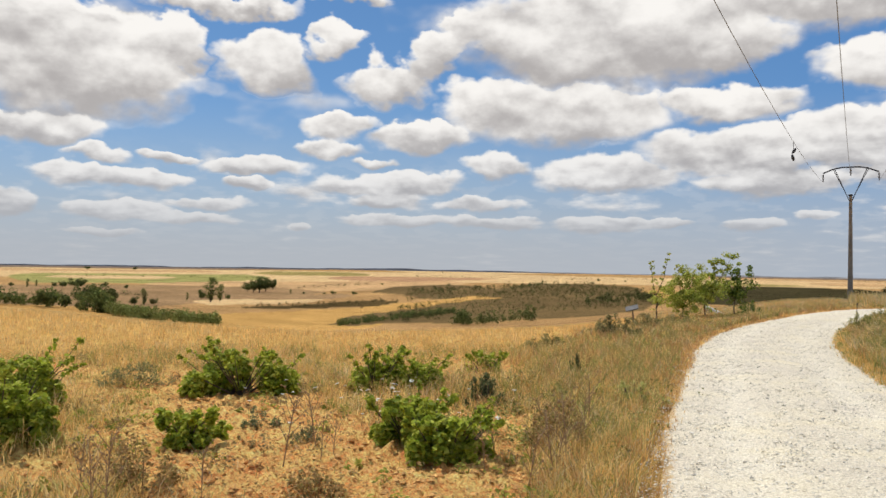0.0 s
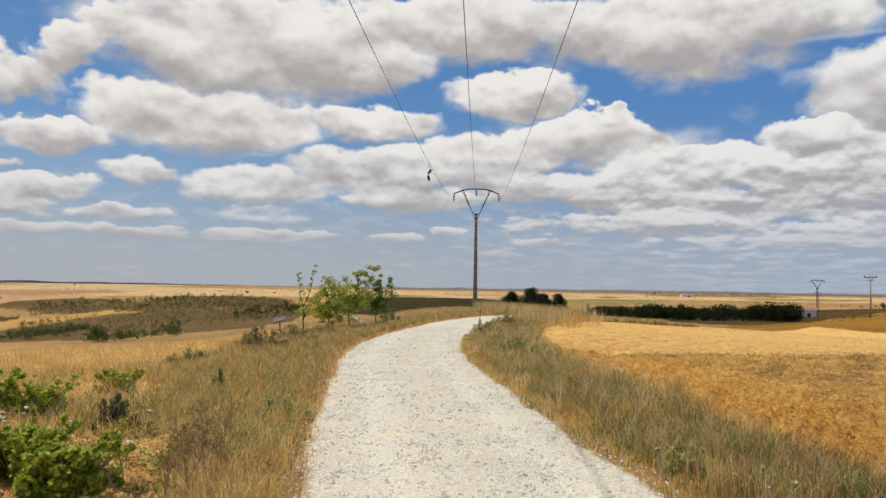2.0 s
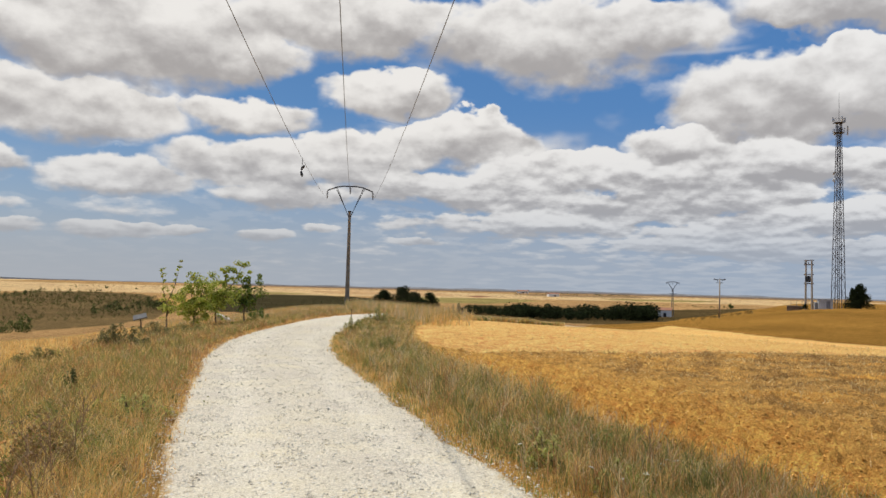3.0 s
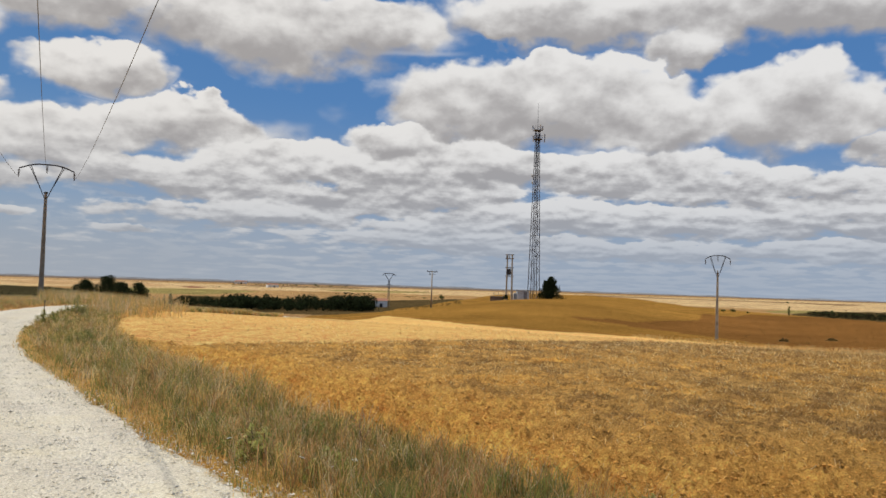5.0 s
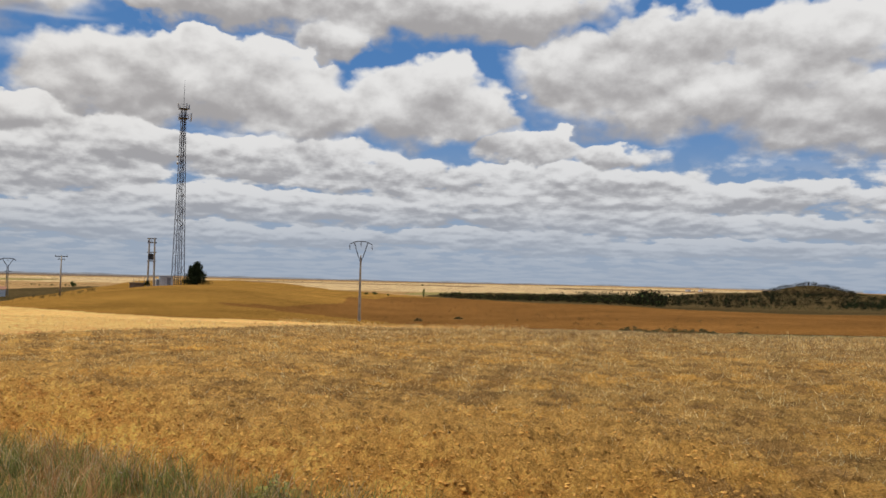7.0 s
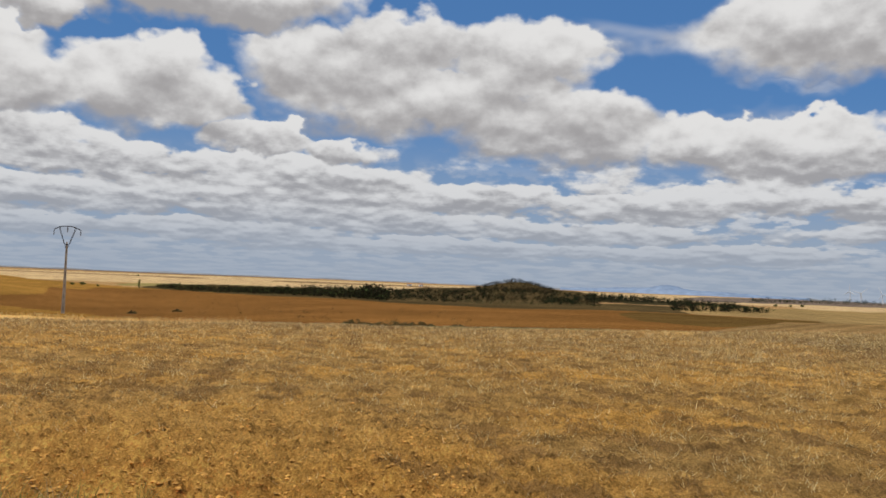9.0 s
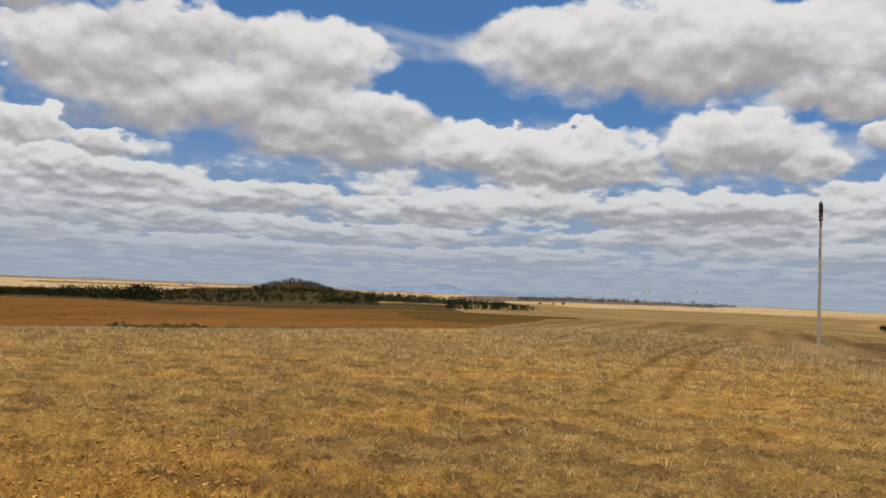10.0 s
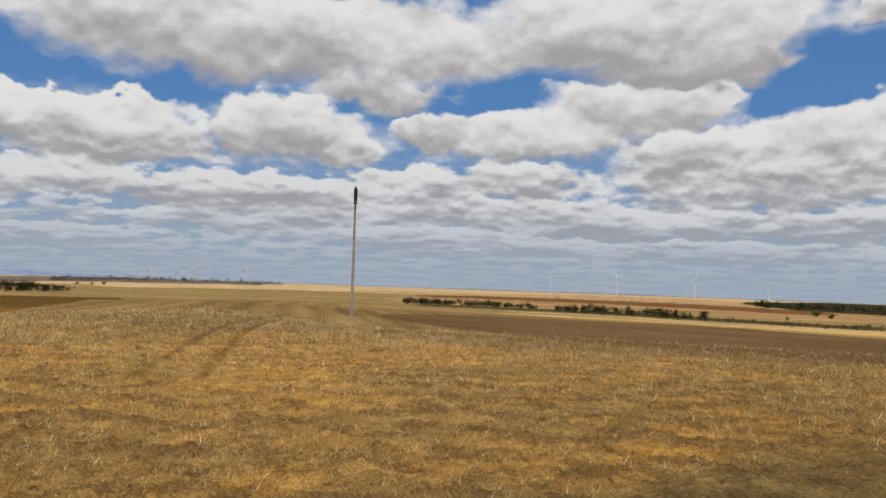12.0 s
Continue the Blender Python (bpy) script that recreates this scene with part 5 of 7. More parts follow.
far_tree("poplar", 26.4, 657, 5.0, 1.01)
far_tree("oak", 27.8, 657, 4.2, 1.12)
far_tree("oak", 22.4, 663, 5.4, 1.23)
far_tree("oak", 21.1, 626, 4.1, 1.12)
far_tree("oak", 23.5, 2609, 12.5, 2.02)
far_tree("oak", 20.6, 2554, 11.8, 1.79)
far_tree("oak", 7.6, 537, 3.2, 1.57)
far_tree("oak", 8.2, 543, 1.8, 1.46)
far_tree("oak", 6.2, 516, 3.0, 1.68)
far_tree("poplar", 10.5, 562, 3.4, 1.01)
far_tree("oak", 9.6, 555, 2.1, 1.12)
far_tree("oak", 4.2, 806, 2.6, 1.46)
far_tree("oak", 0, 2775, 6.8, 1.00)
far_tree("oak", -9, 1674, 4.4, 1.20)
far_tree("oak", -10.8, 1431, 5.5, 1.30)
far_tree("oak", -12.6, 1500, 3.9, 1.40)
far_tree("oak", -52.5, 817, 7.3, 0.90)
far_tree("poplar", -75.5, 770, 8.3, 0.80)
far_tree("oak", -72.1, 905, 4.7, 1.60)
far_tree("oak", -71.5, 909, 4.0, 1.40)
far_tree("oak", -73, 843, 2.9, 1.30)
far_tree("oak", -78, 1069, 6.2, 1.00)
far_tree("oak", -75.4, 2173, 6.8, 1.20)
far_tree("oak", -166.6, 567, 6.4, 1.00)
far_tree("oak", -167.5, 514, 4.5, 0.90)
far_tree("oak", -164.9, 436, 2.3, 1.10)
far_tree("oak", -169.6, 372, 1.6, 1.20)
far_tree("oak", -119.6, 1086, 4.7, 1.60)
far_tree("oak", -118.9, 1066, 3.7, 1.50)
far_tree("oak", -118, 1036, 4.5, 1.50)
far_tree("oak", -159.5, 332, 1.3, 1.20)
far_tree("oak", -154, 761, 1.3, 1.00)
far_tree("oak", -141, 847, 1.5, 1.00)
wood("hedgerow", [(30, 285), (28.4, 280), (25.2, 267), (22.2, 250)], 46, 6.0, 0.06, OAK + POPLAR, "row of green trees behind the golden rise", 160, 1)
wood("hedgerow", [(22.4, 246), (19.8, 212), (15.4, 225)], 260, 3.1, 0.10, LIGHTHEDGE, "low green hedge running down to the valley floor", 80, 2)
wood("hedgerow", [(7.2, 246), (2.7, 290), (-0.9, 315)], 220, 2.3, 0.05, POPLAR + OAK, "green hedge along the foot of the scrub hill", 80, 3)
wood("hedgerow", [(-0.9, 246), (-2.1, 242), (-6.7, 256)], 40, 4.2, 0.08, OAK, "dark green thicket at the scrub hill's foot", 90, 4)
wood("scrub", [(3, 310), (0, 330), (-6, 360), (-12, 360), (-15, 420)], 1150, 1.9, 0.35, SHRUB + OAK + DARKSCRUB[:1], "brown-green scrub covering the low hill", 24, 5, "scrub")
wood("scrub", [(2.5, 480), (-4, 500), (-9, 500), (-14, 480)], 1200, 2.4, 0.35, SHRUB + OAK + DARKSCRUB[:1], "dark scrub and small oaks along the hilltop", 30, 6, "scrub")
wood("hedgerow", [(2, 500), (-5, 545), (-12, 650)], 70, 4.0, 0.1, OAK + PINE, "dark green belt along the hill's crest", 60, 7)
wood("hedgerow", [(-10, 355), (-14.5, 405)], 50, 3.6, 0.15, OAK + PINE, "dark thicket on the hill's flank", 80, 8)
wood("hedgerow", [(14, 350), (8, 400), (3, 420)], 90, 2.2, 0.05, SHRUB, "scrubby field hedge crossing the valley", 40, 9)
wood("moor", [(-17, 520), (-22, 640), (-27, 650), (-31, 600)], 320, 2.2, 0.5, SHRUB + PINE, "dark heath beyond the rise", 24, 10, "heath")
wood("pine_wood", [(-34.6, 470), (-37.6, 378)], 90, 4.6, 0.12, PINE, "dark pine belt beyond the field", 80, 11)
wood("pine_wood", [(-37.5, 375), (-40.4, 325), (-44.9, 315), (-47.6, 300)], 330, 5.4, 0.14, PINE, "dense dark pine wood beyond the golden field", 100, 12)
wood("scrub", [(-46, 300), (-50, 250), (-54, 215)], 120, 1.2, 0.2, SHRUB, "scrub along the brown hill's edge", 24, 13, "scrub")
wood("scrub", [(-76.5, 880), (-80, 700), (-84, 520), (-88, 380), (-92, 300)], 760, 4.8, 0.28, PINE + OAK[:1] + DARKSCRUB + DARKSCRUB + SHRUB[:1], "green trees behind the red field", 60, 14)
wood("scrub", [(-90, 420), (-96, 400), (-101, 480), (-107, 420)], 1300, 2.8, 0.6, DARKSCRUB + PINE, "dark scrub around the mound", 36, 15, "scrub")
wood("scrub", [(-98.2, 595), (-101, 590), (-103.6, 595)], 1500, 2.5, 0.14, DARKSCRUB + DARKSCRUB + PINE[:1] + [(0.085, 0.05, 0.03)], "low bushes covering the mound", 20, 16, "scrub")
wood("thicket", [(-102.8, 335), (-105.2, 345)], 34, 3.0, 0.05, PINE, "black-green thicket beside the mound", 80, 17)
wood("scrub", [(-97, 300), (-102, 310), (-107, 315)], 90, 1.4, 0.08, [(0.11, 0.10, 0.045), (0.08, 0.075, 0.03)], "pale green bushes at the mound's foot", 40, 18, "scrub")
wood("hedgerow", [(-139.4, 372), (-142.8, 408), (-148.7, 372)], 240, 3.0, 0.08, DARKSCRUB + PINE + OAK[:1], "dark hedge beyond the brown field", 60, 19)
wood("hedgerow", [(-150, 355), (-154.4, 340), (-160, 335)], 220, 3.2, 0.08, DARKSCRUB + PINE + OAK[:1], "dark streamside thicket beyond the brown field", 60, 20)
wood("hedgerow", [(-160, 330), (-166, 312), (-172, 300)], 60, 1.8, 0.10, SHRUB, "low green hedge by the pale lane", 50, 21)
wood("hedgerow", [(-151, 300), (-157, 284), (-164, 275), (-171, 262)], 70, 1.7, 0.07, DARKSCRUB + SHRUB, "broken dark hedge along the pale lane", 50, 27)
wood("scrub", [(-106, 430), (-110, 520), (-116, 640)], 420, 4.2, 0.25, DARKSCRUB + PINE, "dark scrub running on from the mound", 36, 28, "scrub")
wood("far_wood", [(-163, 1100), (-168, 1150), (-174, 1100)], 260, 9.0, 0.3, DARKSCRUB + PINE, "distant wooded slope", 30, 22)
wood("hedgerow", [(-111.5, 300), (-114, 330), (-117.5, 420)], 120, 3.4, 0.12, DARKSCRUB + PINE, "dark hedge behind the olive-brown field", 50, 29)
wood("far_wood", [(-112, 540), (-118, 560)], 80, 2.2, 0.1, PINE + OAK, "far dark hedge on the plain", 40, 23)
wood("far_wood", [(-116.5, 1700), (-121, 1780), (-126, 1850), (-131, 1900)], 300, 11.0, 0.08, PINE, "wooded ridge below the turbines", 24, 24)
wood("far_wood", [(-27, 2600), (-34, 2650)], 60, 6.0, 0.1, PINE, "distant tree line", 24, 25)
wood("far_wood", [(-38, 2500), (-46, 2560)], 120, 9.0, 0.1, PINE + OAK, "distant tree line by the village", 24, 26)


def juniper(az, r, h, w, seed, label, name="juniper", colours=PINE, taper=1.15):
    """A dense dark evergreen: short trunk and ragged crown to the ground."""
    rng = np.random.default_rng(seed)
    ju = empty(name, at_ground(az, r), label, "tree" if h > 3.5 else "shrub")
    bm = bmesh.new()
    rod(bm, (0, 0, -0.2), (0, 0, h * 0.7), h * 0.03, h * 0.01, 7)
    part("trunk", bm, M_BARK, ju)
    k = 46
    z = rng.uniform(0.08, 0.88, k)
    c = np.column_stack([rng.normal(0, 0.2, k) * w * (taper - z), rng.normal(0, 0.2, k) * w * (taper - z), z * h])
    v, f, t = leaf_cloud(c, np.column_stack([w * 0.25 * (taper + 0.15 - z), w * 0.25 * (taper + 0.15 - z), np.full(k, h * 0.13)]), 7000, h * 0.022, colours, rng)
    part("crown", mesh_from("crown", v, f, M_FARLEAF, t), M_FARLEAF, ju)


juniper(-30.35, 92, 3.3, 5.0, 51, "dark juniper bush behind the track's verge")
juniper(-32.3, 94, 3.2, 4.2, 52, "dark spreading juniper beyond the dry grass")
juniper(-31.35, 95, 3.1, 5.6, 57, "dark juniper thicket between taller bushes")
juniper(-29.0, 88, 2.4, 3.4, 53, "low dark juniper beside the power pole")
juniper(-59.75, 233, 5.4, 4.4, 54, "dark green conifer beside the mast", "conifer", PINE, 1.1)
juniper(-60.15, 234, 6.6, 6.2, 55, "dense dark conifer at the hilltop compound", "conifer", PINE, 1.1)
juniper(-57.0, 231, 1.6, 2.4, 56, "low dark bush at the compound fence")


# ---------------------------------------------------------------- far buildings, turbines, mountain
def shed(az, r, size, label, turn=0.0):
    sh = empty("farm_building", at_ground(az, r), label, "building", "", az + turn)
    w, d, h = size
    bm = bmesh.new()
    box(bm, (w, d, h), (0, 0, h / 2 - 0.2))
    part("wall", bm, M_WHITE, sh)
    bm = bmesh.new()
    vs = box(bm, (w * 1.06, d * 1.1, h * 0.35), (0, 0, h + h * 0.17 - 0.2))
    for v in vs:
        if v.co.z > h:
            v.co.y = 0
    bmesh.ops.remove_doubles(bm, verts=bm.verts, dist=0.01)
    part("roof", bm, M_ROOF, sh)
    bm = bmesh.new()
    box(bm, (w * 0.18, 0.1, h * 0.6), (w * 0.1, -d / 2 - 0.06, h * 0.25))
    part("door", bm, M_DARKSTEEL, sh)


shed(-48.2, 372, (7, 5, 3.2), "white farm building beside the pine wood")
shed(-40.8, 2000, (26, 14, 7), "distant white farm building on the plain", 20)
shed(-38.7, 3000, (40, 18, 9), "far pale barn near the skyline", -15)
shed(-93.5, 2480, (13, 9, 5), "distant white village building", 10)
shed(-94.3, 2500, (10, 8, 5), "distant white village house", -20)


def turbine(az, hub, spin, yaw):
    r = 4300
    p = bearing(az, r)
    z = gz(p.x, p.y)
    tu = empty("wind_turbine", (p.x, p.y, z), "white three-bladed wind turbine on the far ridge", "wind turbine", "wind turbines", az + yaw)
    h = 1.55 + r * math.tan(radians(hub)) - z
    bm = bmesh.new()
    rod(bm, (0, 0, -5), (0, 0, h), 3.0, 1.9, 10)
    part("tower", bm, M_TURBINE, tu)
    bm = bmesh.new()
    box(bm, (3.4, 9.0, 3.6), (0, -1.0, h + 0.5))
    bmesh.ops.bevel(bm, geom=bm.edges[:], offset=0.5, segments=1, affect="EDGES")
    part("nacelle", bm, M_TURBINE, tu)
    bm = bmesh.new()
    rod(bm, (0, -7.4, h + 0.5), (0, -5.0, h + 0.5), 0.8, 1.7, 10)
    hu = part("hub", bm, M_TURBINE, tu)
    for i in range(3):
        a = radians(spin + 120 * i)
        d = Vector((math.sin(a), 0, math.cos(a)))
        o = Vector((0, -6.2, h + 0.5))
        bm = bmesh.new()
        rod(bm, o, o + d * 9, 1.2, 1.9, 6)
        rod(bm, o + d * 9, o + d * 38, 1.9, 0.4, 6)
        part("blade", bm, M_TURBINE, hu)


for i, (az, hub) in enumerate(((-122.3, 0.33), (-122.9, 0.24), (-124.1, 0.2), (-125.0, 0.37), (-125.3, 0.58), (-128.4, 0.55), (-149.55, 0.86), (-154.1, 0.74), (-159.2, 0.68), (-163.8, 0.55))):
    turbine(az, hub, i * 47 % 120, (i * 31) % 50 - 25)


def mountain():
    """A blue range on the skyline: distance haze is painted as the rock's colour."""
    az = np.linspace(-104.0, -120.0, 120)
    top = 14.0 + 26 * np.exp(-((az + 111.2) / 1.1) ** 2) + 10 * np.exp(-((az + 108.7) / 1.6) ** 2) + 6 * np.exp(-((az + 114.5) / 1.5) ** 2) - 1.5 * np.abs(az + 111.5) + 1.2 * fbm(az * 2.0, az * 0, 31)
    V, F = [], []
    for k, (r, q) in enumerate(((4700, 0.0), (4800, 0.62), (4880, 1.0), (4940, 0.3))):
        a = np.radians(az)
        V.append(np.column_stack([-np.sin(a) * r, np.cos(a) * r, -40 + np.maximum(top + 25, 1) * q * (1 + 0.06 * fbm(az * 3, az * 0 + k, 32))]))
    n = len(az)
    for k in range(3):
        i = np.arange(n - 1)
        F.append(np.column_stack([k * n + i, k * n + i + 1, (k + 1) * n + i + 1, (k + 1) * n + i]))
    tagged(new("mountain", mesh_from("mountain", np.vstack(V), np.vstack(F), speckled("haze_tinted_rock", (0.20, 0.27, 0.38), (0.25, 0.32, 0.43), 0.004), None, True)), "pale blue hazy mountain on the skyline", "mountain", kind="structure")


mountain()


wood("scrub", [(-72, 190), (-78, 170), (-84, 130), (-98, 90)], 240, 0.5, 0.8, DARKSCRUB + SHRUB, "scattered dark tufts on the ploughed red field", 20, 31, "scrub")


def far_hills():
    """A low ridge that closes the plain, the air's haze put into its colour."""
    az = np.radians(np.arange(-186, 42, 0.25))
    r = 4900.0
    x, y = -np.sin(az) * r, np.cos(az) * r
    z = ground_z(x, y)
    top = z + 6 + 7 * fbm(np.degrees(az) / 7, 0 * az, 51) + 3 * fbm(np.degrees(az) / 1.1, 0 * az, 52)
    n = len(az)
    v = np.vstack([np.column_stack([x, y, z - 20]), np.column_stack([x, y, top]), np.column_stack([x * 1.01, y * 1.01, z - 20])])
    i = np.arange(n - 1)
    f = np.vstack([np.column_stack([i, i + 1, i + 1 + n, i + n]), np.column_stack([i + n, i + 1 + n, i + 1 + 2 * n, i + 2 * n])])
    m = speckled("haze_tinted_hills", (0.23, 0.235, 0.245), (0.31, 0.315, 0.32), 0.004, 0.95)
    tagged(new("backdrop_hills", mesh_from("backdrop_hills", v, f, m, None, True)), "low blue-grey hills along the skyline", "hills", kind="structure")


far_hills()


for i, (line, n, h, words) in enumerate((
        ([(-34, 1500), (-44, 1650), (-52, 1700)], 130, 3.6, "thin dark hedge line across the far plain"),
        ([(-47, 900), (-53, 820)], 50, 3.0, "dark hedge beyond the pine wood"),
        ([(-62, 2400), (-78, 2500)], 140, 5.0, "distant hedge line on the pale plain"),
        ([(-84, 1900), (-97, 2100)], 120, 5.5, "far line of trees on the plain"),
        ([(24, 1150), (17, 1250), (12, 1300)], 60, 4.5, "far hedge between green fields"),
        ([(10, 700), (5, 820)], 40, 3.4, "straggling hedge on the valley side"),
        ([(27, 420), (20, 470)], 30, 4.5, "broken row of trees in the valley"),
        ([(2, 1700), (-8, 1900), (-14, 2000)], 90, 5.0, "dark far hedge below the skyline"),
        ([(-150, 900), (-160, 980)], 60, 4.0, "far dark hedge on the cream slopes"))):
    wood("hedgerow", line, n, h, 0.03, OAK + PINE, words, 24, 70 + i)


# ---------------------------------------------------------------- young trees, sign and slab on the rise
LIME = [(0.38, 0.43, 0.07), (0.47, 0.50, 0.10), (0.29, 0.35, 0.055), (0.55, 0.54, 0.14)]
DEEPLEAF = [(0.14, 0.20, 0.045), (0.11, 0.165, 0.035), (0.19, 0.24, 0.06)]


def young_tree(az, r, limbs, seed, label, colours, leaves=900, size=0.04):
    """A thin staked-out sapling: limbs are (height of fork, sideways, depth, height of tip, lump radius) in metres."""
    rng = np.random.default_rng(seed)
    tr = empty("young_tree", at_ground(az, r), label, "tree", "young trees by the track", az)
    top = max(l[0] for l in limbs)
    bm = bmesh.new()
    pts = [Vector((0.02 * math.sin(i * 1.7), 0.02 * math.cos(i * 2.3), top * i / 5 - 0.1)) for i in range(6)]
    for i in range(5):
        rod(bm, pts[i], pts[i + 1], 0.034 - 0.004 * i, 0.030 - 0.004 * i, 7)
    part("trunk", bm, M_BARK, tr, "", True)
    centres, radii = [], []
    for fork, sx, sy, tip, rad in limbs:
        bm = bmesh.new()
        a, c = Vector((0, 0, fork)), Vector((sx, sy, tip))
        mid = a.lerp(c, 0.5) + Vector((sx * 0.15, 0, -0.05))
        rod(bm, a, mid, 0.016, 0.011, 5)
        rod(bm, mid, c, 0.011, 0.004, 5)
        part("branch", bm, M_BARK, tr)
        for k in (0.2, 0.4, 0.55, 0.7, 0.85, 0.95, 1.03):
            for _ in range(2):
                centres.append(a.lerp(c, k) + Vector(rng.normal(0, rad * 0.62, 3)))
                g = rad * rng.uniform(0.3, 0.75)
                radii.append([g, g, g * 0.75])
    v, f, t = leaf_cloud(np.array(centres), np.array(radii), leaves, size, colours, rng)
    part("foliage", mesh_from("foliage", v, f, M_LEAF, t), M_LEAF, tr)


young_tree(-14.7, 28, [(0.75, -0.20, 0, 1.95, 0.10), (0.95, 0.34, 0, 2.2, 0.08), (0.55, 0.2, 0.1, 1.0, 0.22), (0.5, 0.05, -0.1, 0.9, 0.2)], 61, "spindly young tree with two bare upright shoots", LIME, 800, 0.034)
young_tree(-16.4, 29, [(0.5, -0.52, 0, 1.2, 0.30), (0.6, -0.15, 0.1, 1.8, 0.26), (0.6, 0.3, -0.1, 1.55, 0.30), (0.5, 0.1, -0.2, 0.95, 0.32), (0.5, -0.38, 0.25, 0.8, 0.28), (0.5, 0.45, 0.1, 1.0, 0.30)], 62, "bushy yellow-green young tree beside the track", LIME, 4400, 0.036)
young_tree(-17.8, 30, [(0.6, -0.45, 0, 1.5, 0.28), (0.7, 0.0, 0.1, 1.75, 0.25), (0.9, 0.35, 0, 2.15, 0.2), (1.0, 0.85, 0, 2.2, 0.22), (0.6, 0.35, -0.2, 1.2, 0.32), (0.6, -0.3, 0.2, 1.0, 0.32), (0.6, 0.55, 0.1, 1.45, 0.30)], 63, "young tree with an arching leafy branch", LIME, 5000, 0.036)
young_tree(-19.65, 32, [(0.7, -0.42, 0, 1.3, 0.28), (0.8, 0.0, 0.1, 1.75, 0.22), (0.8, 0.5, 0, 1.65, 0.28), (0.7, 0.3, -0.2, 1.15, 0.30), (0.7, -0.1, 0.2, 1.0, 0.28)], 64, "dark-leaved young tree beside the pale track", DEEPLEAF + LIME[2:3], 2900, 0.038)


def info_sign():
    si = empty("info_sign", at_ground(-13.1, 24), "small weathered grey sign leaning on its post", "sign", "", -13)
    bm = bmesh.new()
    rod(bm, (0.05, 0, -0.1), (0, 0, 0.58), 0.02, 0.018)
    part("post", bm, M_WOOD, si)
    bm = bmesh.new()
    box(bm, (0.36, 0.03, 0.22), (-0.02, -0.03, 0.60), Matrix.Rotation(radians(-14), 4, "Y") @ Matrix.Rotation(radians(-58), 4, "X"))
    bmesh.ops.bevel(bm, geom=bm.edges[:], offset=0.006, segments=1, affect="EDGES")
    part("board", bm, M_BOARD, si)
    sl = empty("concrete_slab", at_ground(-18.45, 37), "pale sloping concrete slab behind the young trees", "slab", "", -18.45)
    bm = bmesh.new()
    vs = box(bm, (0.9, 0.7, 0.12), (0, 0, 0.22), Matrix.Rotation(radians(24), 4, "Y"))
    bmesh.ops.bevel(bm, geom=bm.edges[:], offset=0.02, segments=1, affect="EDGES")
    part("slab", bm, M_WHITE, sl)
    bm = bmesh.new()
    box(bm, (0.2, 0.6, 0.5), (-0.3, 0, 0.05))
    part("footing", bm, M_CONCRETE, sl)
    st = empty("marker_stake", at_ground(-26.85, 28.3), "thin dark stake at the track's edge", "stake")
    bm = bmesh.new()
    rod(bm, (0, 0, -0.1), (0.02, 0, 0.62), 0.017, 0.013)
    part("stake", bm, M_WOOD, st)
    bm = bmesh.new()
    rod(bm, (0.02, 0, 0.60), (0.021, 0, 0.66), 0.022, 0.020, 8)
    part("cap", bm, M_DARKSTEEL, st)


info_sign()


# ---------------------------------------------------------------- bushes in the foreground
def bush(name, az, r, w, h, seed, label, colours, leaves=1700, size=0.035, category="bush", depth=0.8, thick=1.0, bark=None):
    """Arching stems under lumps of leaves, ragged at the edge."""
    rng = np.random.default_rng(seed)
    bu = empty(name, at_ground(az, r), label, category, "", az)
    bm = bmesh.new()
    centres, radii = [], []
    k = 24
    for i in range(k):
        x, y = rng.uniform(-0.5, 0.5) * w * 1.0, rng.uniform(-0.5, 0.5) * w * depth
        edge = max(0.25, 1 - (abs(x) / (w * 0.52)) ** 2.2)
        z = h * edge * rng.uniform(0.35, 0.95)
        rod(bm, (x * 0.3, y * 0.3, -0.03), (x * 0.8, y * 0.8, z * 0.6), 0.009 * thick, 0.006 * thick, 5)
        rod(bm, (x * 0.8, y * 0.8, z * 0.6), (x * 1.04, y, z * 1.12), 0.006 * thick, 0.003 * thick, 5)
        centres += [(x, y, z * 0.9), (x * 0.9, y * 0.9, z * 0.5), (x * 1.05, y, z * 1.15)]
        q = w * 0.115
        radii += [(q, q, h * 0.15), (q, q, h * 0.2), (q * 0.5, q * 0.5, h * 0.14)]
    part("stem", bm, bark or M_BARK, bu)
    v, f, t = leaf_cloud(np.array(centres), np.array(radii), leaves, size, colours, rng, 0.4)
    v[:, 2] = np.maximum(v[:, 2], 0.01)
    part("foliage", mesh_from("foliage", v, f, M_LEAF, t), M_LEAF, bu)


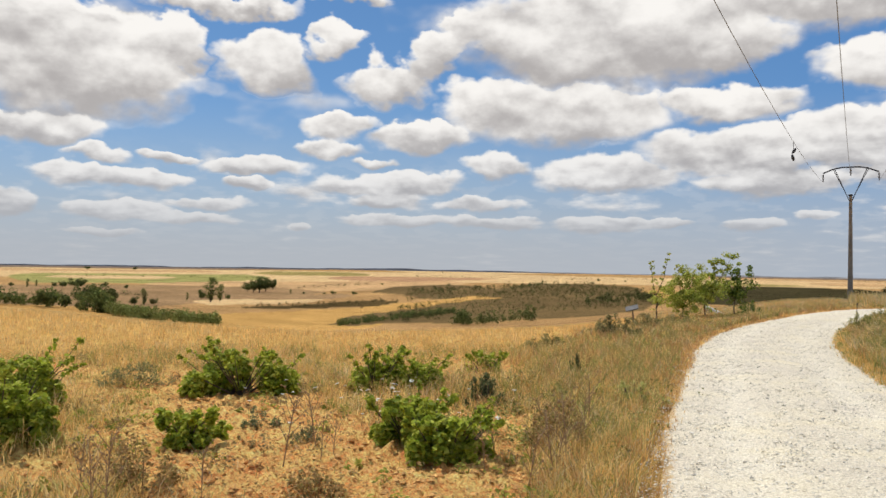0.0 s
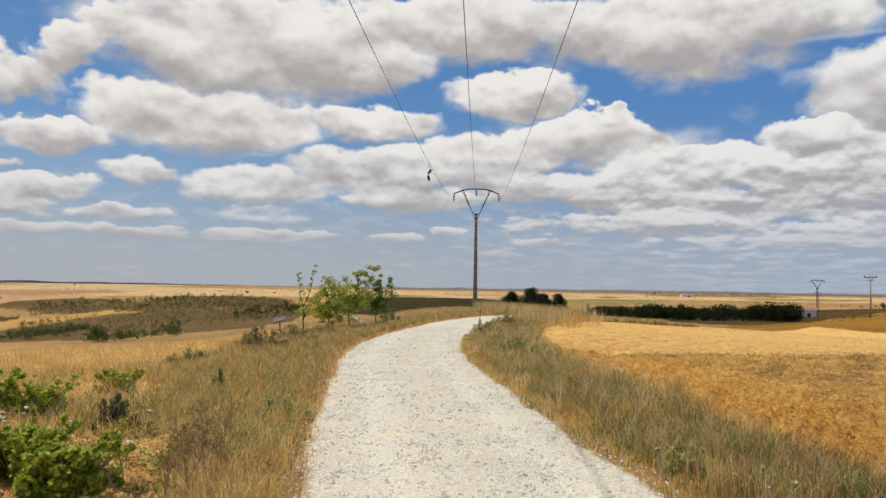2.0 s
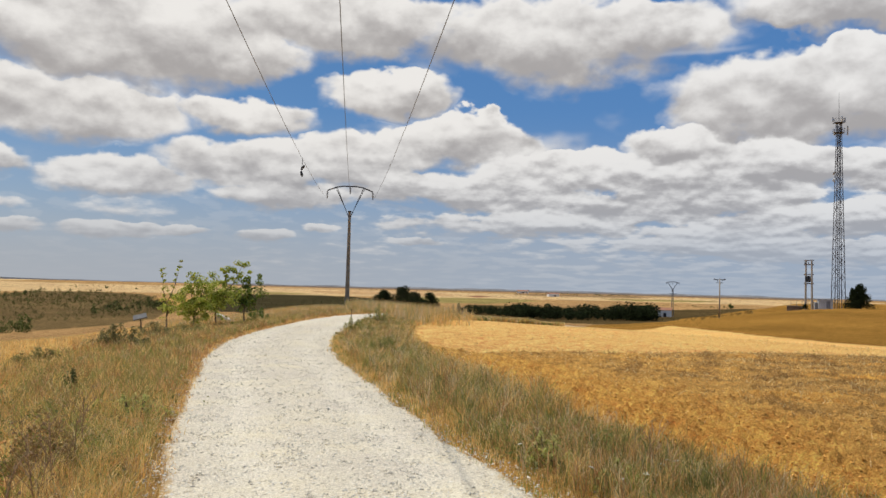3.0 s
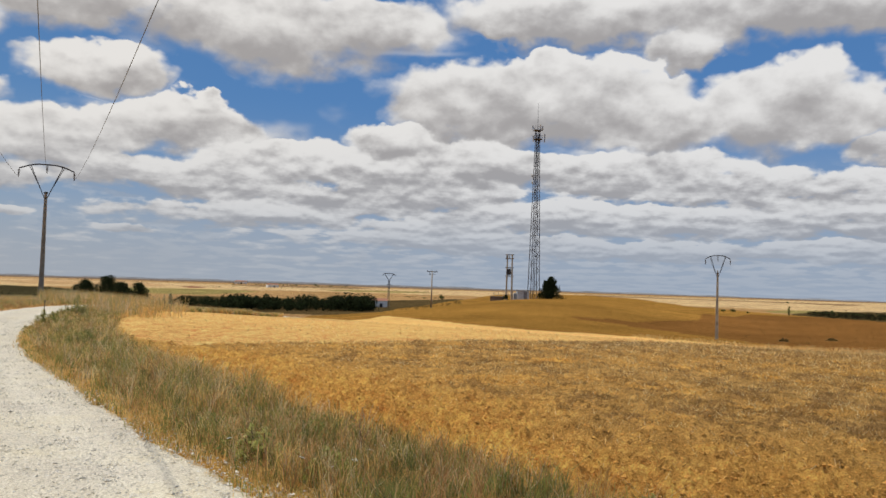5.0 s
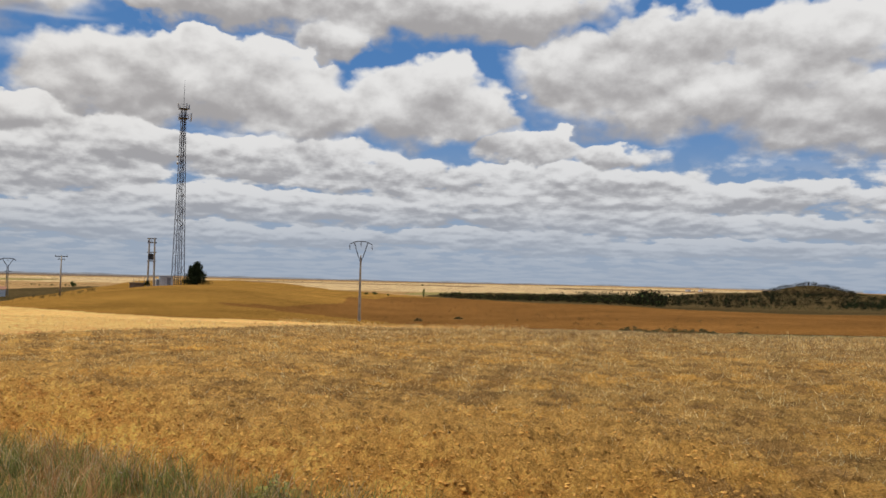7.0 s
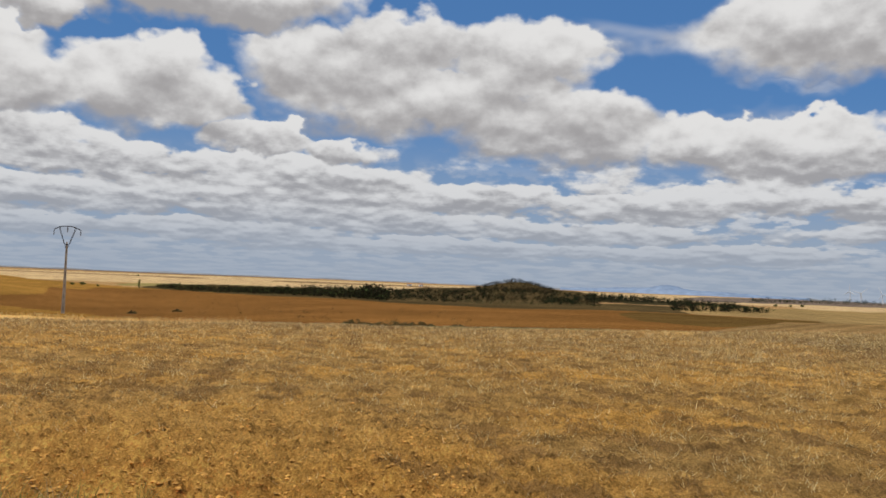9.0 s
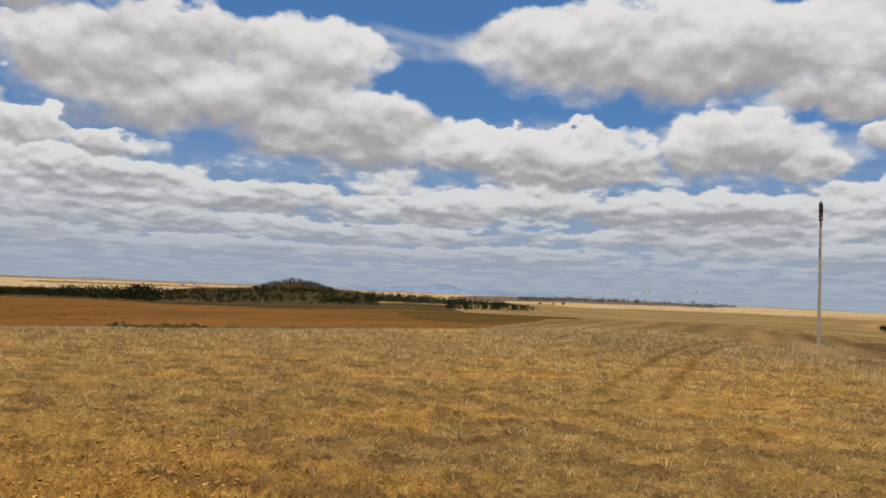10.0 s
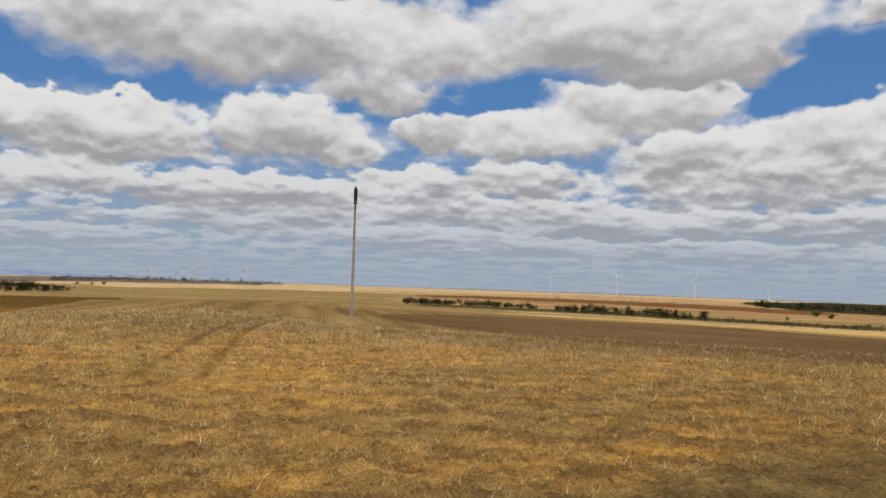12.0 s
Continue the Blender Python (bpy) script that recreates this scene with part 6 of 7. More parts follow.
def vine_bush(az, r, w, h, deep, seed, label, leaves, turn=0.0, sprigs=16):
    """A low sprawling mound of broad vine leaves with loose shoots at its edge."""
    rng = np.random.default_rng(seed)
    bu = empty("vine_bush", at_ground(az, r), label, "bush", "vine bushes", az + turn)
    bm = bmesh.new()
    centres, radii = [], []
    for i in range(30):
        a, q = rng.uniform(0, 6.283), math.sqrt(rng.uniform(0, 1))
        x, y = math.cos(a) * q * w * 0.44, math.sin(a) * q * deep * 0.44
        z = h * (1 - 0.55 * q ** 2.5) * rng.uniform(0.4, 0.92)
        g = min(w, deep) * rng.uniform(0.07, 0.14)
        for k in (1.0, 0.62, 0.28):
            centres.append((x * (1.08 - 0.08 * k), y * (1.08 - 0.08 * k), z * k))
            radii.append((g, g, min(g * 0.8, h * 0.26)))
        if i % 2:
            rod(bm, (x * 0.02, y * 0.02, -0.03), (x * 0.75, y * 0.75, z * 0.7), 0.012, 0.006, 5)
            rod(bm, (x * 0.75, y * 0.75, z * 0.7), (x, y, z), 0.006, 0.003, 5)
    sets = [leaf_cloud(centres, radii, int(leaves * 1.5), 0.027, VINE, rng, 0.7, 0.8)]
    for i in range(sprigs):
        a = rng.uniform(0, 6.283)
        x, y = math.cos(a) * w * 0.36, math.sin(a) * deep * 0.36
        o = Vector((x, y, h * rng.uniform(0.45, 0.75)))
        e = o + Vector((x * rng.uniform(0.3, 0.7), y * rng.uniform(0.3, 0.7), h * rng.uniform(0.1, 0.45)))
        rod(bm, (0, 0, -0.03), o, 0.008, 0.005, 5)
        rod(bm, o, e, 0.005, 0.002, 4)
        sets.append(leaf_cloud([o.lerp(e, k) for k in (0.4, 0.7, 0.9, 1.0)], [(0.035, 0.035, 0.03)], 26, 0.026, VINE[:3], rng, 0.6, 0.8))
    part("stem", bm, M_BARK, bu)
    v, f, t = joined(sets)
    v[:, 2] = np.maximum(v[:, 2], 0.015)
    part("foliage", mesh_from("foliage", v, f, M_LEAF, t), M_LEAF, bu)


vine_bush(13.7, 10.0, 1.45, 0.60, 0.9, 71, "leafy green vine bush in dry grass", 5200)
vine_bush(28.3, 7.7, 0.95, 0.62, 0.8, 72, "tall green vine bush on bare ochre soil", 4400)
vine_bush(27.3, 9.6, 1.15, 0.62, 0.8, 76, "leafy vine bush behind a taller one", 3600)
vine_bush(4.6, 10.2, 0.70, 0.52, 0.6, 73, "straggling green vine bush among white flowers", 1900, 0.0, 10)
vine_bush(1.6, 10.3, 0.75, 0.42, 0.6, 74, "loose green vine bush beside white flowers", 1500, 0.0, 10)
vine_bush(2.2, 7.25, 0.72, 0.42, 0.62, 79, "dense green vine bush on an ochre bank", 3400)
vine_bush(-0.6, 6.55, 0.72, 0.44, 0.62, 78, "bright green vine bush spilling over the bank", 3800)
vine_bush(17.1, 7.25, 0.42, 0.30, 0.4, 75, "small green vine shoot on bare soil", 900)
vine_bush(15.4, 7.5, 0.26, 0.16, 0.25, 70, "small vine seedling on bare soil", 260, 0.0, 3)
vine_bush(-2.9, 12.0, 0.60, 0.36, 0.4, 77, "thin leafy vine in dry grass", 420, 0.0, 12)
DRYBROWN = [(0.44, 0.29, 0.11), (0.34, 0.21, 0.08), (0.54, 0.38, 0.16), (0.30, 0.27, 0.09)]
bush("dry_weed_bush", 19.9, 5.9, 0.50, 0.40, 94, "withered brown weed bush on bare soil", DRYBROWN, 1400, 0.014, thick=0.4, bark=M_STALK)
bush("dry_weed_bush", 8.5, 5.45, 0.46, 0.20, 95, "withered brown weed tuft on the bank", DRYBROWN, 1000, 0.014, thick=0.4, bark=M_STALK)
bush("dry_weed_bush", -8.3, 7.3, 0.50, 0.45, 96, "rust-brown dead weed bush on the verge", DRYBROWN, 1600, 0.014, thick=0.4, bark=M_STALK)
bush("grey_weed", 9.3, 7.3, 0.26, 0.17, 97, "small grey-green weed on bare soil", [(0.27, 0.27, 0.13), (0.21, 0.23, 0.10)], 400, 0.013, "weed", thick=0.4, bark=M_STALK)
bush("grey_weed", 12.3, 7.9, 0.36, 0.20, 98, "grey-green weed clump on ochre soil", [(0.27, 0.27, 0.13), (0.21, 0.23, 0.10)], 600, 0.013, "weed", thick=0.4, bark=M_STALK)
bush("grey_weed", 20.5, 11.0, 0.9, 0.30, 99, "grey-green weeds among dry grass", [(0.30, 0.28, 0.12), (0.25, 0.25, 0.10)], 1100, 0.016, "weed", thick=0.4, bark=M_STALK)
bush("broom_tuft", -3.0, 9.3, 0.46, 0.32, 69, "dark green broom tuft in dry grass", [(0.171, 0.190, 0.076), (0.129, 0.153, 0.065)], 1400, 0.016)
bush("broom_tuft", -9.3, 11.9, 0.20, 0.36, 80, "narrow dark green tuft on the verge", [(0.200, 0.204, 0.076), (0.158, 0.167, 0.065)], 900, 0.018)
bush("broom_tuft", -11.8, 19.5, 1.35, 0.5, 81, "dark green hummock of broom above the stubble", [(0.200, 0.190, 0.076), (0.286, 0.243, 0.102)], 2200, 0.025)
bush("broom_tuft", -7.4, 15.8, 0.95, 0.30, 82, "low olive broom clump on the verge", [(0.286, 0.255, 0.090), (0.371, 0.306, 0.116)], 1300, 0.022)
bush("broom_tuft", -14.0, 23.0, 1.3, 0.42, 83, "olive broom clump below the young trees", [(0.257, 0.230, 0.090), (0.343, 0.281, 0.116)], 1800, 0.024)
bush("broom_tuft", -16.0, 25.0, 1.2, 0.34, 84, "low green clump at the young trees' feet", [(0.257, 0.255, 0.090), (0.371, 0.306, 0.116)], 1500, 0.024)
bush("broom_tuft", -29.3, 17.5, 0.9, 0.38, 85, "green clump on the inner verge", [(0.257, 0.269, 0.076), (0.343, 0.320, 0.102)], 1500, 0.02)
bush("broom_tuft", -27.3, 24.0, 1.1, 0.5, 86, "green broom clump at the bend", [(0.257, 0.269, 0.076), (0.371, 0.332, 0.102)], 1500, 0.022)
bush("broom_tuft", -28.6, 30.0, 1.3, 0.7, 87, "tall olive broom at the bend", [(0.257, 0.269, 0.076), (0.428, 0.357, 0.153)], 1600, 0.028)
bush("thistle", -40.8, 7.4, 0.40, 0.27, 88, "pale green thistle on the verge", [(0.50, 0.50, 0.15), (0.42, 0.44, 0.12), (0.60, 0.54, 0.22)], 588, 0.021)
bush("thistle", -45.5, 6.6, 0.4, 0.21, 89, "green weed clump at the track's edge", [(0.50, 0.50, 0.15), (0.42, 0.44, 0.12), (0.60, 0.54, 0.22)], 700, 0.018)
bush("thistle", -67.0, 5.9, 0.34, 0.16, 90, "pale green weed at the field's edge", [(0.50, 0.50, 0.15), (0.42, 0.44, 0.12), (0.60, 0.54, 0.22)], 448, 0.015)
bush("thistle", -13.4, 9.8, 0.7, 0.24, 91, "yellow-green weed clump by the gravel", [(0.50, 0.50, 0.15), (0.42, 0.44, 0.12), (0.60, 0.54, 0.22)], 1260, 0.013)
bush("vine_bush", -20.7, 33.5, 1.0, 0.5, 92, "green shrub on the outer verge", DEEPLEAF, 900, 0.035)
bush("pampas_tuft", -34.0, 46.0, 0.9, 1.0, 93, "pale feathery grass tuft by the field corner", [(0.36, 0.33, 0.2), (0.30, 0.27, 0.14)], 900, 0.04)
for i, (az, r, w, h) in enumerate(((-92.5, 52, 3.0, 0.35), (-94.5, 56, 2.0, 0.3), (-90.0, 60, 2.2, 0.3), (-97.0, 58, 1.2, 0.2), (-75.2, 120, 1.2, 0.5), (-78.0, 128, 1.6, 0.4))):
    bush("weed_patch", az, r, w, h, 100 + i, "dark weeds in the ploughed red field", [(0.150, 0.120, 0.045), (0.112, 0.098, 0.038)], 700, 0.05, "weeds")


# ---------------------------------------------------------------- grass
def blades(name, x, y, h, lean, width, tint, label, rng, bent=True, category="grass", lift=0.0):
    """Grass, one thin blade after another, in one mesh."""
    n = len(x)
    z = ground_z(x, y) + lumps_z(x, y) - 0.01 + lift
    a, b = rng.uniform(0, 6.283, n), rng.uniform(0, 6.283, n)
    wx, wy = np.cos(a) * width / 2, np.sin(a) * width / 2
    lx, ly = np.cos(b) * h * lean, np.sin(b) * h * lean
    root = np.stack([x, y, z], 1)
    side = np.stack([wx, wy, 0 * wx], 1)
    tip = root + np.stack([lx, ly, h], 1)
    if bent:
        mid = root + np.stack([lx * 0.3, ly * 0.3, h * 0.6], 1)
        v = np.stack([root - side, root + side, mid - side * 0.8, mid + side * 0.8, tip], 1).reshape(-1, 3)
        base = (np.arange(n) * 5)[:, None, None]
        f = (base + np.array([[0, 1, 2], [1, 3, 2], [2, 3, 4]])[None]).reshape(-1, 3)
        t = np.repeat(tint, 5, 0)
    else:
        v = np.stack([root - side, root + side, tip], 1).reshape(-1, 3)
        f = np.arange(3 * n).reshape(n, 3)
        t = np.repeat(tint, 3, 0)
    return tagged(new(name, mesh_from(name, v, f, M_BLADE, t)), label, category, kind="stuff")


def clumped(az0, az1, r0, r1, clumps, each, spread, rng):
    """Tufts, thinning with distance: clump centres and the blades round them."""
    az, r = rng.uniform(az0, az1, clumps), rng.uniform(r0, r1, clumps)
    k = np.repeat(np.arange(clumps), each)
    cx, cy = -np.sin(np.radians(az)) * r, np.cos(np.radians(az)) * r
    x = cx[k] + rng.normal(0, 1, len(k)) * spread * (0.6 + r[k] * 0.03)
    y = cy[k] + rng.normal(0, 1, len(k)) * spread * (0.6 + r[k] * 0.03)
    return x, y, k


def along_track(s0, s1, clumps, each, spread, rng, first=0.0, last=1.0):
    """Tufts beside the track, s0 to s1 metres from its middle."""
    m = len(TRACKLINE) - 2
    i = rng.uniform(first * m, last * m, clumps)
    j = i.astype(int)
    p = TRACKLINE[j] + (TRACKLINE[j + 1] - TRACKLINE[j]) * (i - j)[:, None]
    t = TRACKLINE[j + 1] - TRACKLINE[j]
    t /= np.hypot(t[:, 0], t[:, 1])[:, None]
    s = rng.uniform(min(s0, s1), max(s0, s1), clumps)
    c = p + np.stack([t[:, 1], -t[:, 0]], 1) * s[:, None]
    k = np.repeat(np.arange(clumps), each)
    return c[k, 0] + rng.normal(0, spread, len(k)), c[k, 1] + rng.normal(0, spread, len(k)), k


def tints(palette, k, rng, vary=0.18):
    """One colour for each tuft, wavering from blade to blade."""
    pal = np.array(palette)
    per = pal[rng.integers(0, len(pal), k.max() + 1)] * rng.uniform(0.8, 1.2, (k.max() + 1, 1))
    return per[k] * rng.uniform(1 - vary, 1 + vary, (len(k), 1))


DRY = [(0.84, 0.59, 0.22), (0.76, 0.49, 0.16), (0.88, 0.66, 0.29), (0.68, 0.41, 0.14), (0.82, 0.55, 0.20)]
WEEDY = [(0.36, 0.35, 0.10), (0.29, 0.31, 0.085), (0.47, 0.40, 0.14), (0.40, 0.37, 0.12)]
DARKWEED = [(0.20, 0.21, 0.07), (0.25, 0.24, 0.085), (0.17, 0.18, 0.065)]
GOLD = [(0.84, 0.58, 0.23), (0.86, 0.64, 0.29), (0.76, 0.50, 0.19)]
RUST = [(0.58, 0.33, 0.14), (0.48, 0.26, 0.11), (0.66, 0.41, 0.19)]
GREYED = [(0.74, 0.58, 0.33), (0.80, 0.64, 0.38), (0.65, 0.49, 0.27)]

FIELDSTRAW = [(0.84, 0.62, 0.26), (0.72, 0.49, 0.19), (0.92, 0.74, 0.38), (0.52, 0.33, 0.13), (0.34, 0.215, 0.09)]


def off_ruts(x, y):
    side, along = rut_side(x, y)
    return (np.abs(np.abs(side) - 0.5) > 0.15) | (along < 0)


def keep(mask, *arrays):
    return [a[mask] for a in arrays]


def grow():
    rng = np.random.default_rng(7)
    # rough ground on the left, thin over the bare soil
    x, y, k = clumped(-15, 33, 4.6, 15.5, 5200, 13, 0.06, rng)
    bare = bare_soil(x, y)
    s = track_side(x, y)
    m = (rng.uniform(0, 1, len(x)) > np.clip(bare * 1.2, 0, 0.97)) & (s < -TRACK_HALF - 0.1)
    x, y, k, bare = keep(m, x, y, k, bare)
    h = rng.uniform(0.05, 0.24, len(x)) * (1.15 - 0.75 * bare)
    blades("dry_grass", x, y, h, rng.uniform(0.2, 1.1, len(x)), rng.uniform(0.004, 0.008, len(x)), tints(DRY + DRY + GREYED[:1] + WEEDY + RUST[:1], k, rng), "short dry grass and weeds on ochre soil", rng)
    # standing straw of the stubble field
    x, y, k = clumped(-14, 33, 13, 46, 6500, 9, 0.07, rng)
    m = track_side(x, y) < -3.4
    x, y, k = keep(m, x, y, k)
    r = np.hypot(x, y)
    blades("straw", x, y, rng.uniform(0.08, 0.2, len(x)), rng.uniform(0.05, 0.5, len(x)), 0.0006 * r * rng.uniform(0.7, 1.6, len(x)) + 0.003, tints(GOLD + DRY[:1], k, rng), "golden straw standing in the stubble field", rng, False)
    # verges of the track
    for s0, s1, n, each, hi, pal, lab in (
            (-1.50, -4.2, 4800, 13, 0.31, DRY[:3] + RUST + RUST[:2] + GREYED[2:] + WEEDY + DARKWEED[1:2], "brown and straw-coloured grass on the outer verge"),
            (-1.60, -3.8, 1500, 12, 0.22, WEEDY + DRY[:2], "green weeds along the gravel"),
            (1.55, 3.4, 4200, 13, 0.34, GREYED + WEEDY + DARKWEED[:2] + RUST + DRY, "grey-brown seeding grass on the inner verge"),
            (1.65, 3.1, 3400, 13, 0.25, DARKWEED + WEEDY + GREYED[:1] + RUST[:1], "green grass beside the gravel track"),
            (1.26, 1.9, 4200, 8, 0.11, DRY + WEEDY[:2], "short straw at the gravel's edge"),
            (-1.26, -1.85, 3600, 8, 0.11, DRY + RUST, "short brown grass at the gravel's edge")):
        x, y, k = along_track(s0, s1, n, each, 0.055, rng, 0.36, 0.93)
        d = np.abs(track_side(x, y))
        m = (d > TRACK_HALF - 0.06 - 0.22 * rng.uniform(0, 1, len(d)) ** 3) & (np.hypot(x, y) > 3.2) & (rng.uniform(0, 1, len(d)) > 1.15 * bare_soil(x, y))
        x, y, k = keep(m, x, y, k)
        r = np.hypot(x, y)
        h = hi * rng.uniform(0.45, 1.25, len(x)) * (0.75 + 0.3 * fbm(x / 1.1, y / 1.1, 33))
        blades("verge_grass", x, y, np.maximum(h, 0.03), rng.uniform(0.15, 0.95, len(x)), 0.0004 * r * rng.uniform(0.7, 1.5, len(x)) + 0.003, tints(pal, k, rng), lab, rng)
    # dark rank growth on the inner verge close by
    x, y, k = clumped(-78, -38, 4.3, 8.0, 900, 14, 0.05, rng)
    d = track_side(x, y)
    m = (d > 1.75) & (d < 3.3)
    x, y, k = keep(m, x, y, k)
    blades("verge_grass", x, y, rng.uniform(0.10, 0.34, len(x)), rng.uniform(0.15, 0.8, len(x)), rng.uniform(0.004, 0.008, len(x)), tints(DARKWEED + WEEDY[:2] + RUST + GREYED[2:] + DRY[3:4], k, rng), "dark green rank grass beside the tilled field", rng)
    # tall pale grass over the brow
    x, y, k = clumped(-36, -14, 33, 62, 2600, 14, 0.10, rng)
    d = track_side(x, y)
    az = np.degrees(np.arctan2(-x, y))
    m = (np.abs(d) > TRACK_HALF + 0.1) & (az > -32.4 - 3.2 * rng.uniform(0, 1, k.max() + 1)[k] ** 2)
    x, y, k = keep(m, x, y, k)
    r = np.hypot(x, y)
    blades("tall_grass", x, y, rng.uniform(0.12, 0.5, len(x)) * np.where(np.degrees(np.arctan2(-x, y)) < -26.5, 1.7, 0.8), rng.uniform(0.1, 0.5, len(x)), 0.0006 * r * rng.uniform(0.7, 1.5, len(x)), tints(DRY + GREYED + WEEDY[2:], k, rng), "pale tall grass along the brow of the rise", rng, False)
    # matted straw on the tilled field
    x, y, k = clumped(-178, -33, 5.0, 58, 46000, 9, 0.075, rng)
    az, r = np.degrees(np.arctan2(-x, y)), np.hypot(x, y)
    d = track_side(x, y)
    mat = matted(x, y)
    m = (d > 3.3) & (rng.uniform(0, 1, len(x)) < (0.04 + 0.85 * mat ** 2) * (1 - 0.7 * litter(x, y))) & off_ruts(x, y) & (rng.uniform(0, 1, len(x)) < np.where(az < -138, np.clip((31 - r) / 12, 0.12, 1), 1)) & (~in_field(BRIGHT, x, y) | (rng.uniform(0, 1, len(x)) < 0.06)) & ((az < -50) | (r < 34) | (rng.uniform(0, 1, len(x)) < 0.3))
    x, y, k, az, r = keep(m, x, y, k, az, r)
    h = rng.uniform(0.02, 0.085, len(x)) * (1 + r / 40)
    blades("field_straw", x, y, h, rng.uniform(0.2, 1.6, len(x)), 0.00045 * r * rng.uniform(0.6, 1.6, len(x)) + 0.003, tints(FIELDSTRAW, k, rng, 0.3), "flattened straw and dead weeds over the tilled field", rng, False)
    # dark dead weeds in patches over the same field
    x, y, k = clumped(-178, -40, 5.0, 46, 42000, 8, 0.08, rng)
    m = (track_side(x, y) > 3.4) & (rng.uniform(0, 1, len(x)) < np.clip((litter(x, y) - 0.3) * 1.6, 0, 1)) & ~in_field(BRIGHT, x, y)
    x, y, k = keep(m, x, y, k)
    r = np.hypot(x, y)
    blades("dead_weed_litter", x, y, rng.uniform(0.02, 0.075, len(x)) * (1 + r / 40), rng.uniform(0.2, 1.6, len(x)), 0.0005 * r * rng.uniform(0.6, 1.6, len(x)) + 0.003, tints([(0.33, 0.20, 0.082), (0.24, 0.14, 0.06), (0.44, 0.28, 0.12)], k, rng, 0.3), "grey-brown dead weeds lying in patches on the field", rng, False)
    # taller straw: pale band on the far side of the field
    x, y, k = clumped(-178, -84, 13, 64, 9500, 11, 0.09, rng)
    az, r = np.degrees(np.arctan2(-x, y)), np.hypot(x, y)
    p = np.clip((-92 - az) / 28, 0.1, 1) * np.clip(np.exp(-((r - 27) / 11) ** 2) * (0.65 + 1.3 * fbm(x / 4, y / 4, 35)), 0.03, 1)
    p = p * np.clip(1 - (-142 - az) / 12 * np.clip((r - 22) / 3, 0, 1), 0.05, 1)
    m = (rng.uniform(0, 1, len(x)) < p) & off_ruts(x, y)
    x, y, k, r = keep(m, x, y, k, r)
    blades("field_grass", x, y, rng.uniform(0.06, 0.24, len(x)), rng.uniform(0.2, 1.0, len(x)), 0.00055 * r * rng.uniform(0.6, 1.5, len(x)), tints(FIELDSTRAW + GREYED[2:], k, rng, 0.25), "tall pale dry grass across the field", rng, False)
    # straw fringe between the field and the ploughed land, and round the lone pole
    x, y, k = clumped(-100, -66, 58, 112, 1500, 10, 0.12, rng)
    az, r = np.degrees(np.arctan2(-x, y)), np.hypot(x, y)
    e = np.interp(az, (-100, -92, -84, -78, -70, -66), (56, 46, 52, 82, 104, 100))
    m = np.abs(r - e) < e * 0.06
    x, y, k, r = keep(m, x, y, k, r)
    blades("field_grass", x, y, rng.uniform(0.15, 0.5, len(x)), rng.uniform(0.1, 0.5, len(x)), 0.0006 * r, tints(DRY + GOLD, k, rng), "straw fringe along the ploughed land", rng, False)
    q = bearing(-135.86, 59.6)
    n = 900
    x, y, k = q.x + rng.normal(0, 0.75, n), q.y + rng.normal(0, 0.75, n), np.arange(n)
    blades("field_grass", x, y, rng.uniform(0.2, 0.75, n), rng.uniform(0.1, 0.5, n), np.full(n, 0.035), tints(GOLD + GREYED, k, rng), "pale grass tuft round the pole's foot", rng, False)


grow()


def low_weeds(name, spots, colours, label, rng, size=0.02, tall=0.09, n=40):
    """Small leafy weeds hugging the ground, joined."""
    sets = []
    for x, y in spots:
        h = tall * rng.uniform(0.5, 1.5)
        c = np.column_stack([x + rng.normal(0, h * 0.7, 4), y + rng.normal(0, h * 0.7, 4), gz(x, y) + h * rng.uniform(0.2, 0.8, 4)])
        sets.append(leaf_cloud(c, np.full((4, 3), h * 0.55), n, size, np.array(colours) * rng.uniform(0.75, 1.25), rng, 0.5))
    v, f, t = joined(sets)
    return tagged(new(name, mesh_from(name, v, f, M_LEAF, t)), label, "weeds", kind="stuff")


def scatter_weeds():
    rng = np.random.default_rng(21)
    left = [bearing(rng.uniform(-13, 32), rng.uniform(5.0, 15.0)) for _ in range(760)]
    left = [(p.x, p.y) for p in left]
    d = track_side(np.array([p[0] for p in left]), np.array([p[1] for p in left]))
    bare = bare_soil(np.array([p[0] for p in left]), np.array([p[1] for p in left]))
    left = [p for p, q, k in zip(left, d, bare) if q < -1.7 and rng.uniform(0, 1) > 0.8 * k]
    low_weeds("ground_weeds", left[::2], [(0.36, 0.36, 0.07), (0.28, 0.31, 0.06), (0.46, 0.41, 0.11)], "low yellow-green weeds between dry grass", rng)
    low_weeds("ground_weeds", left[1::2], [(0.36, 0.27, 0.11), (0.42, 0.28, 0.13), (0.28, 0.22, 0.10)], "low withered weeds on ochre soil", rng, 0.016, 0.10)
    for s0, s1, cols, lab in ((1.6, 3.0, [(0.22, 0.25, 0.07), (0.17, 0.21, 0.055), (0.30, 0.30, 0.09)], "green weeds among verge grass"), (-3.6, -1.6, [(0.28, 0.29, 0.08), (0.36, 0.33, 0.11), (0.22, 0.24, 0.07)], "yellow-green weeds on the outer verge")):
        x, y, k = along_track(s0, s1, 620, 1, 0.05, rng, 0.38, 0.85)
        m = np.hypot(x, y) > 4
        low_weeds("ground_weeds", list(zip(x[m], y[m])), cols, lab, rng, 0.02, 0.13, 40)


scatter_weeds()


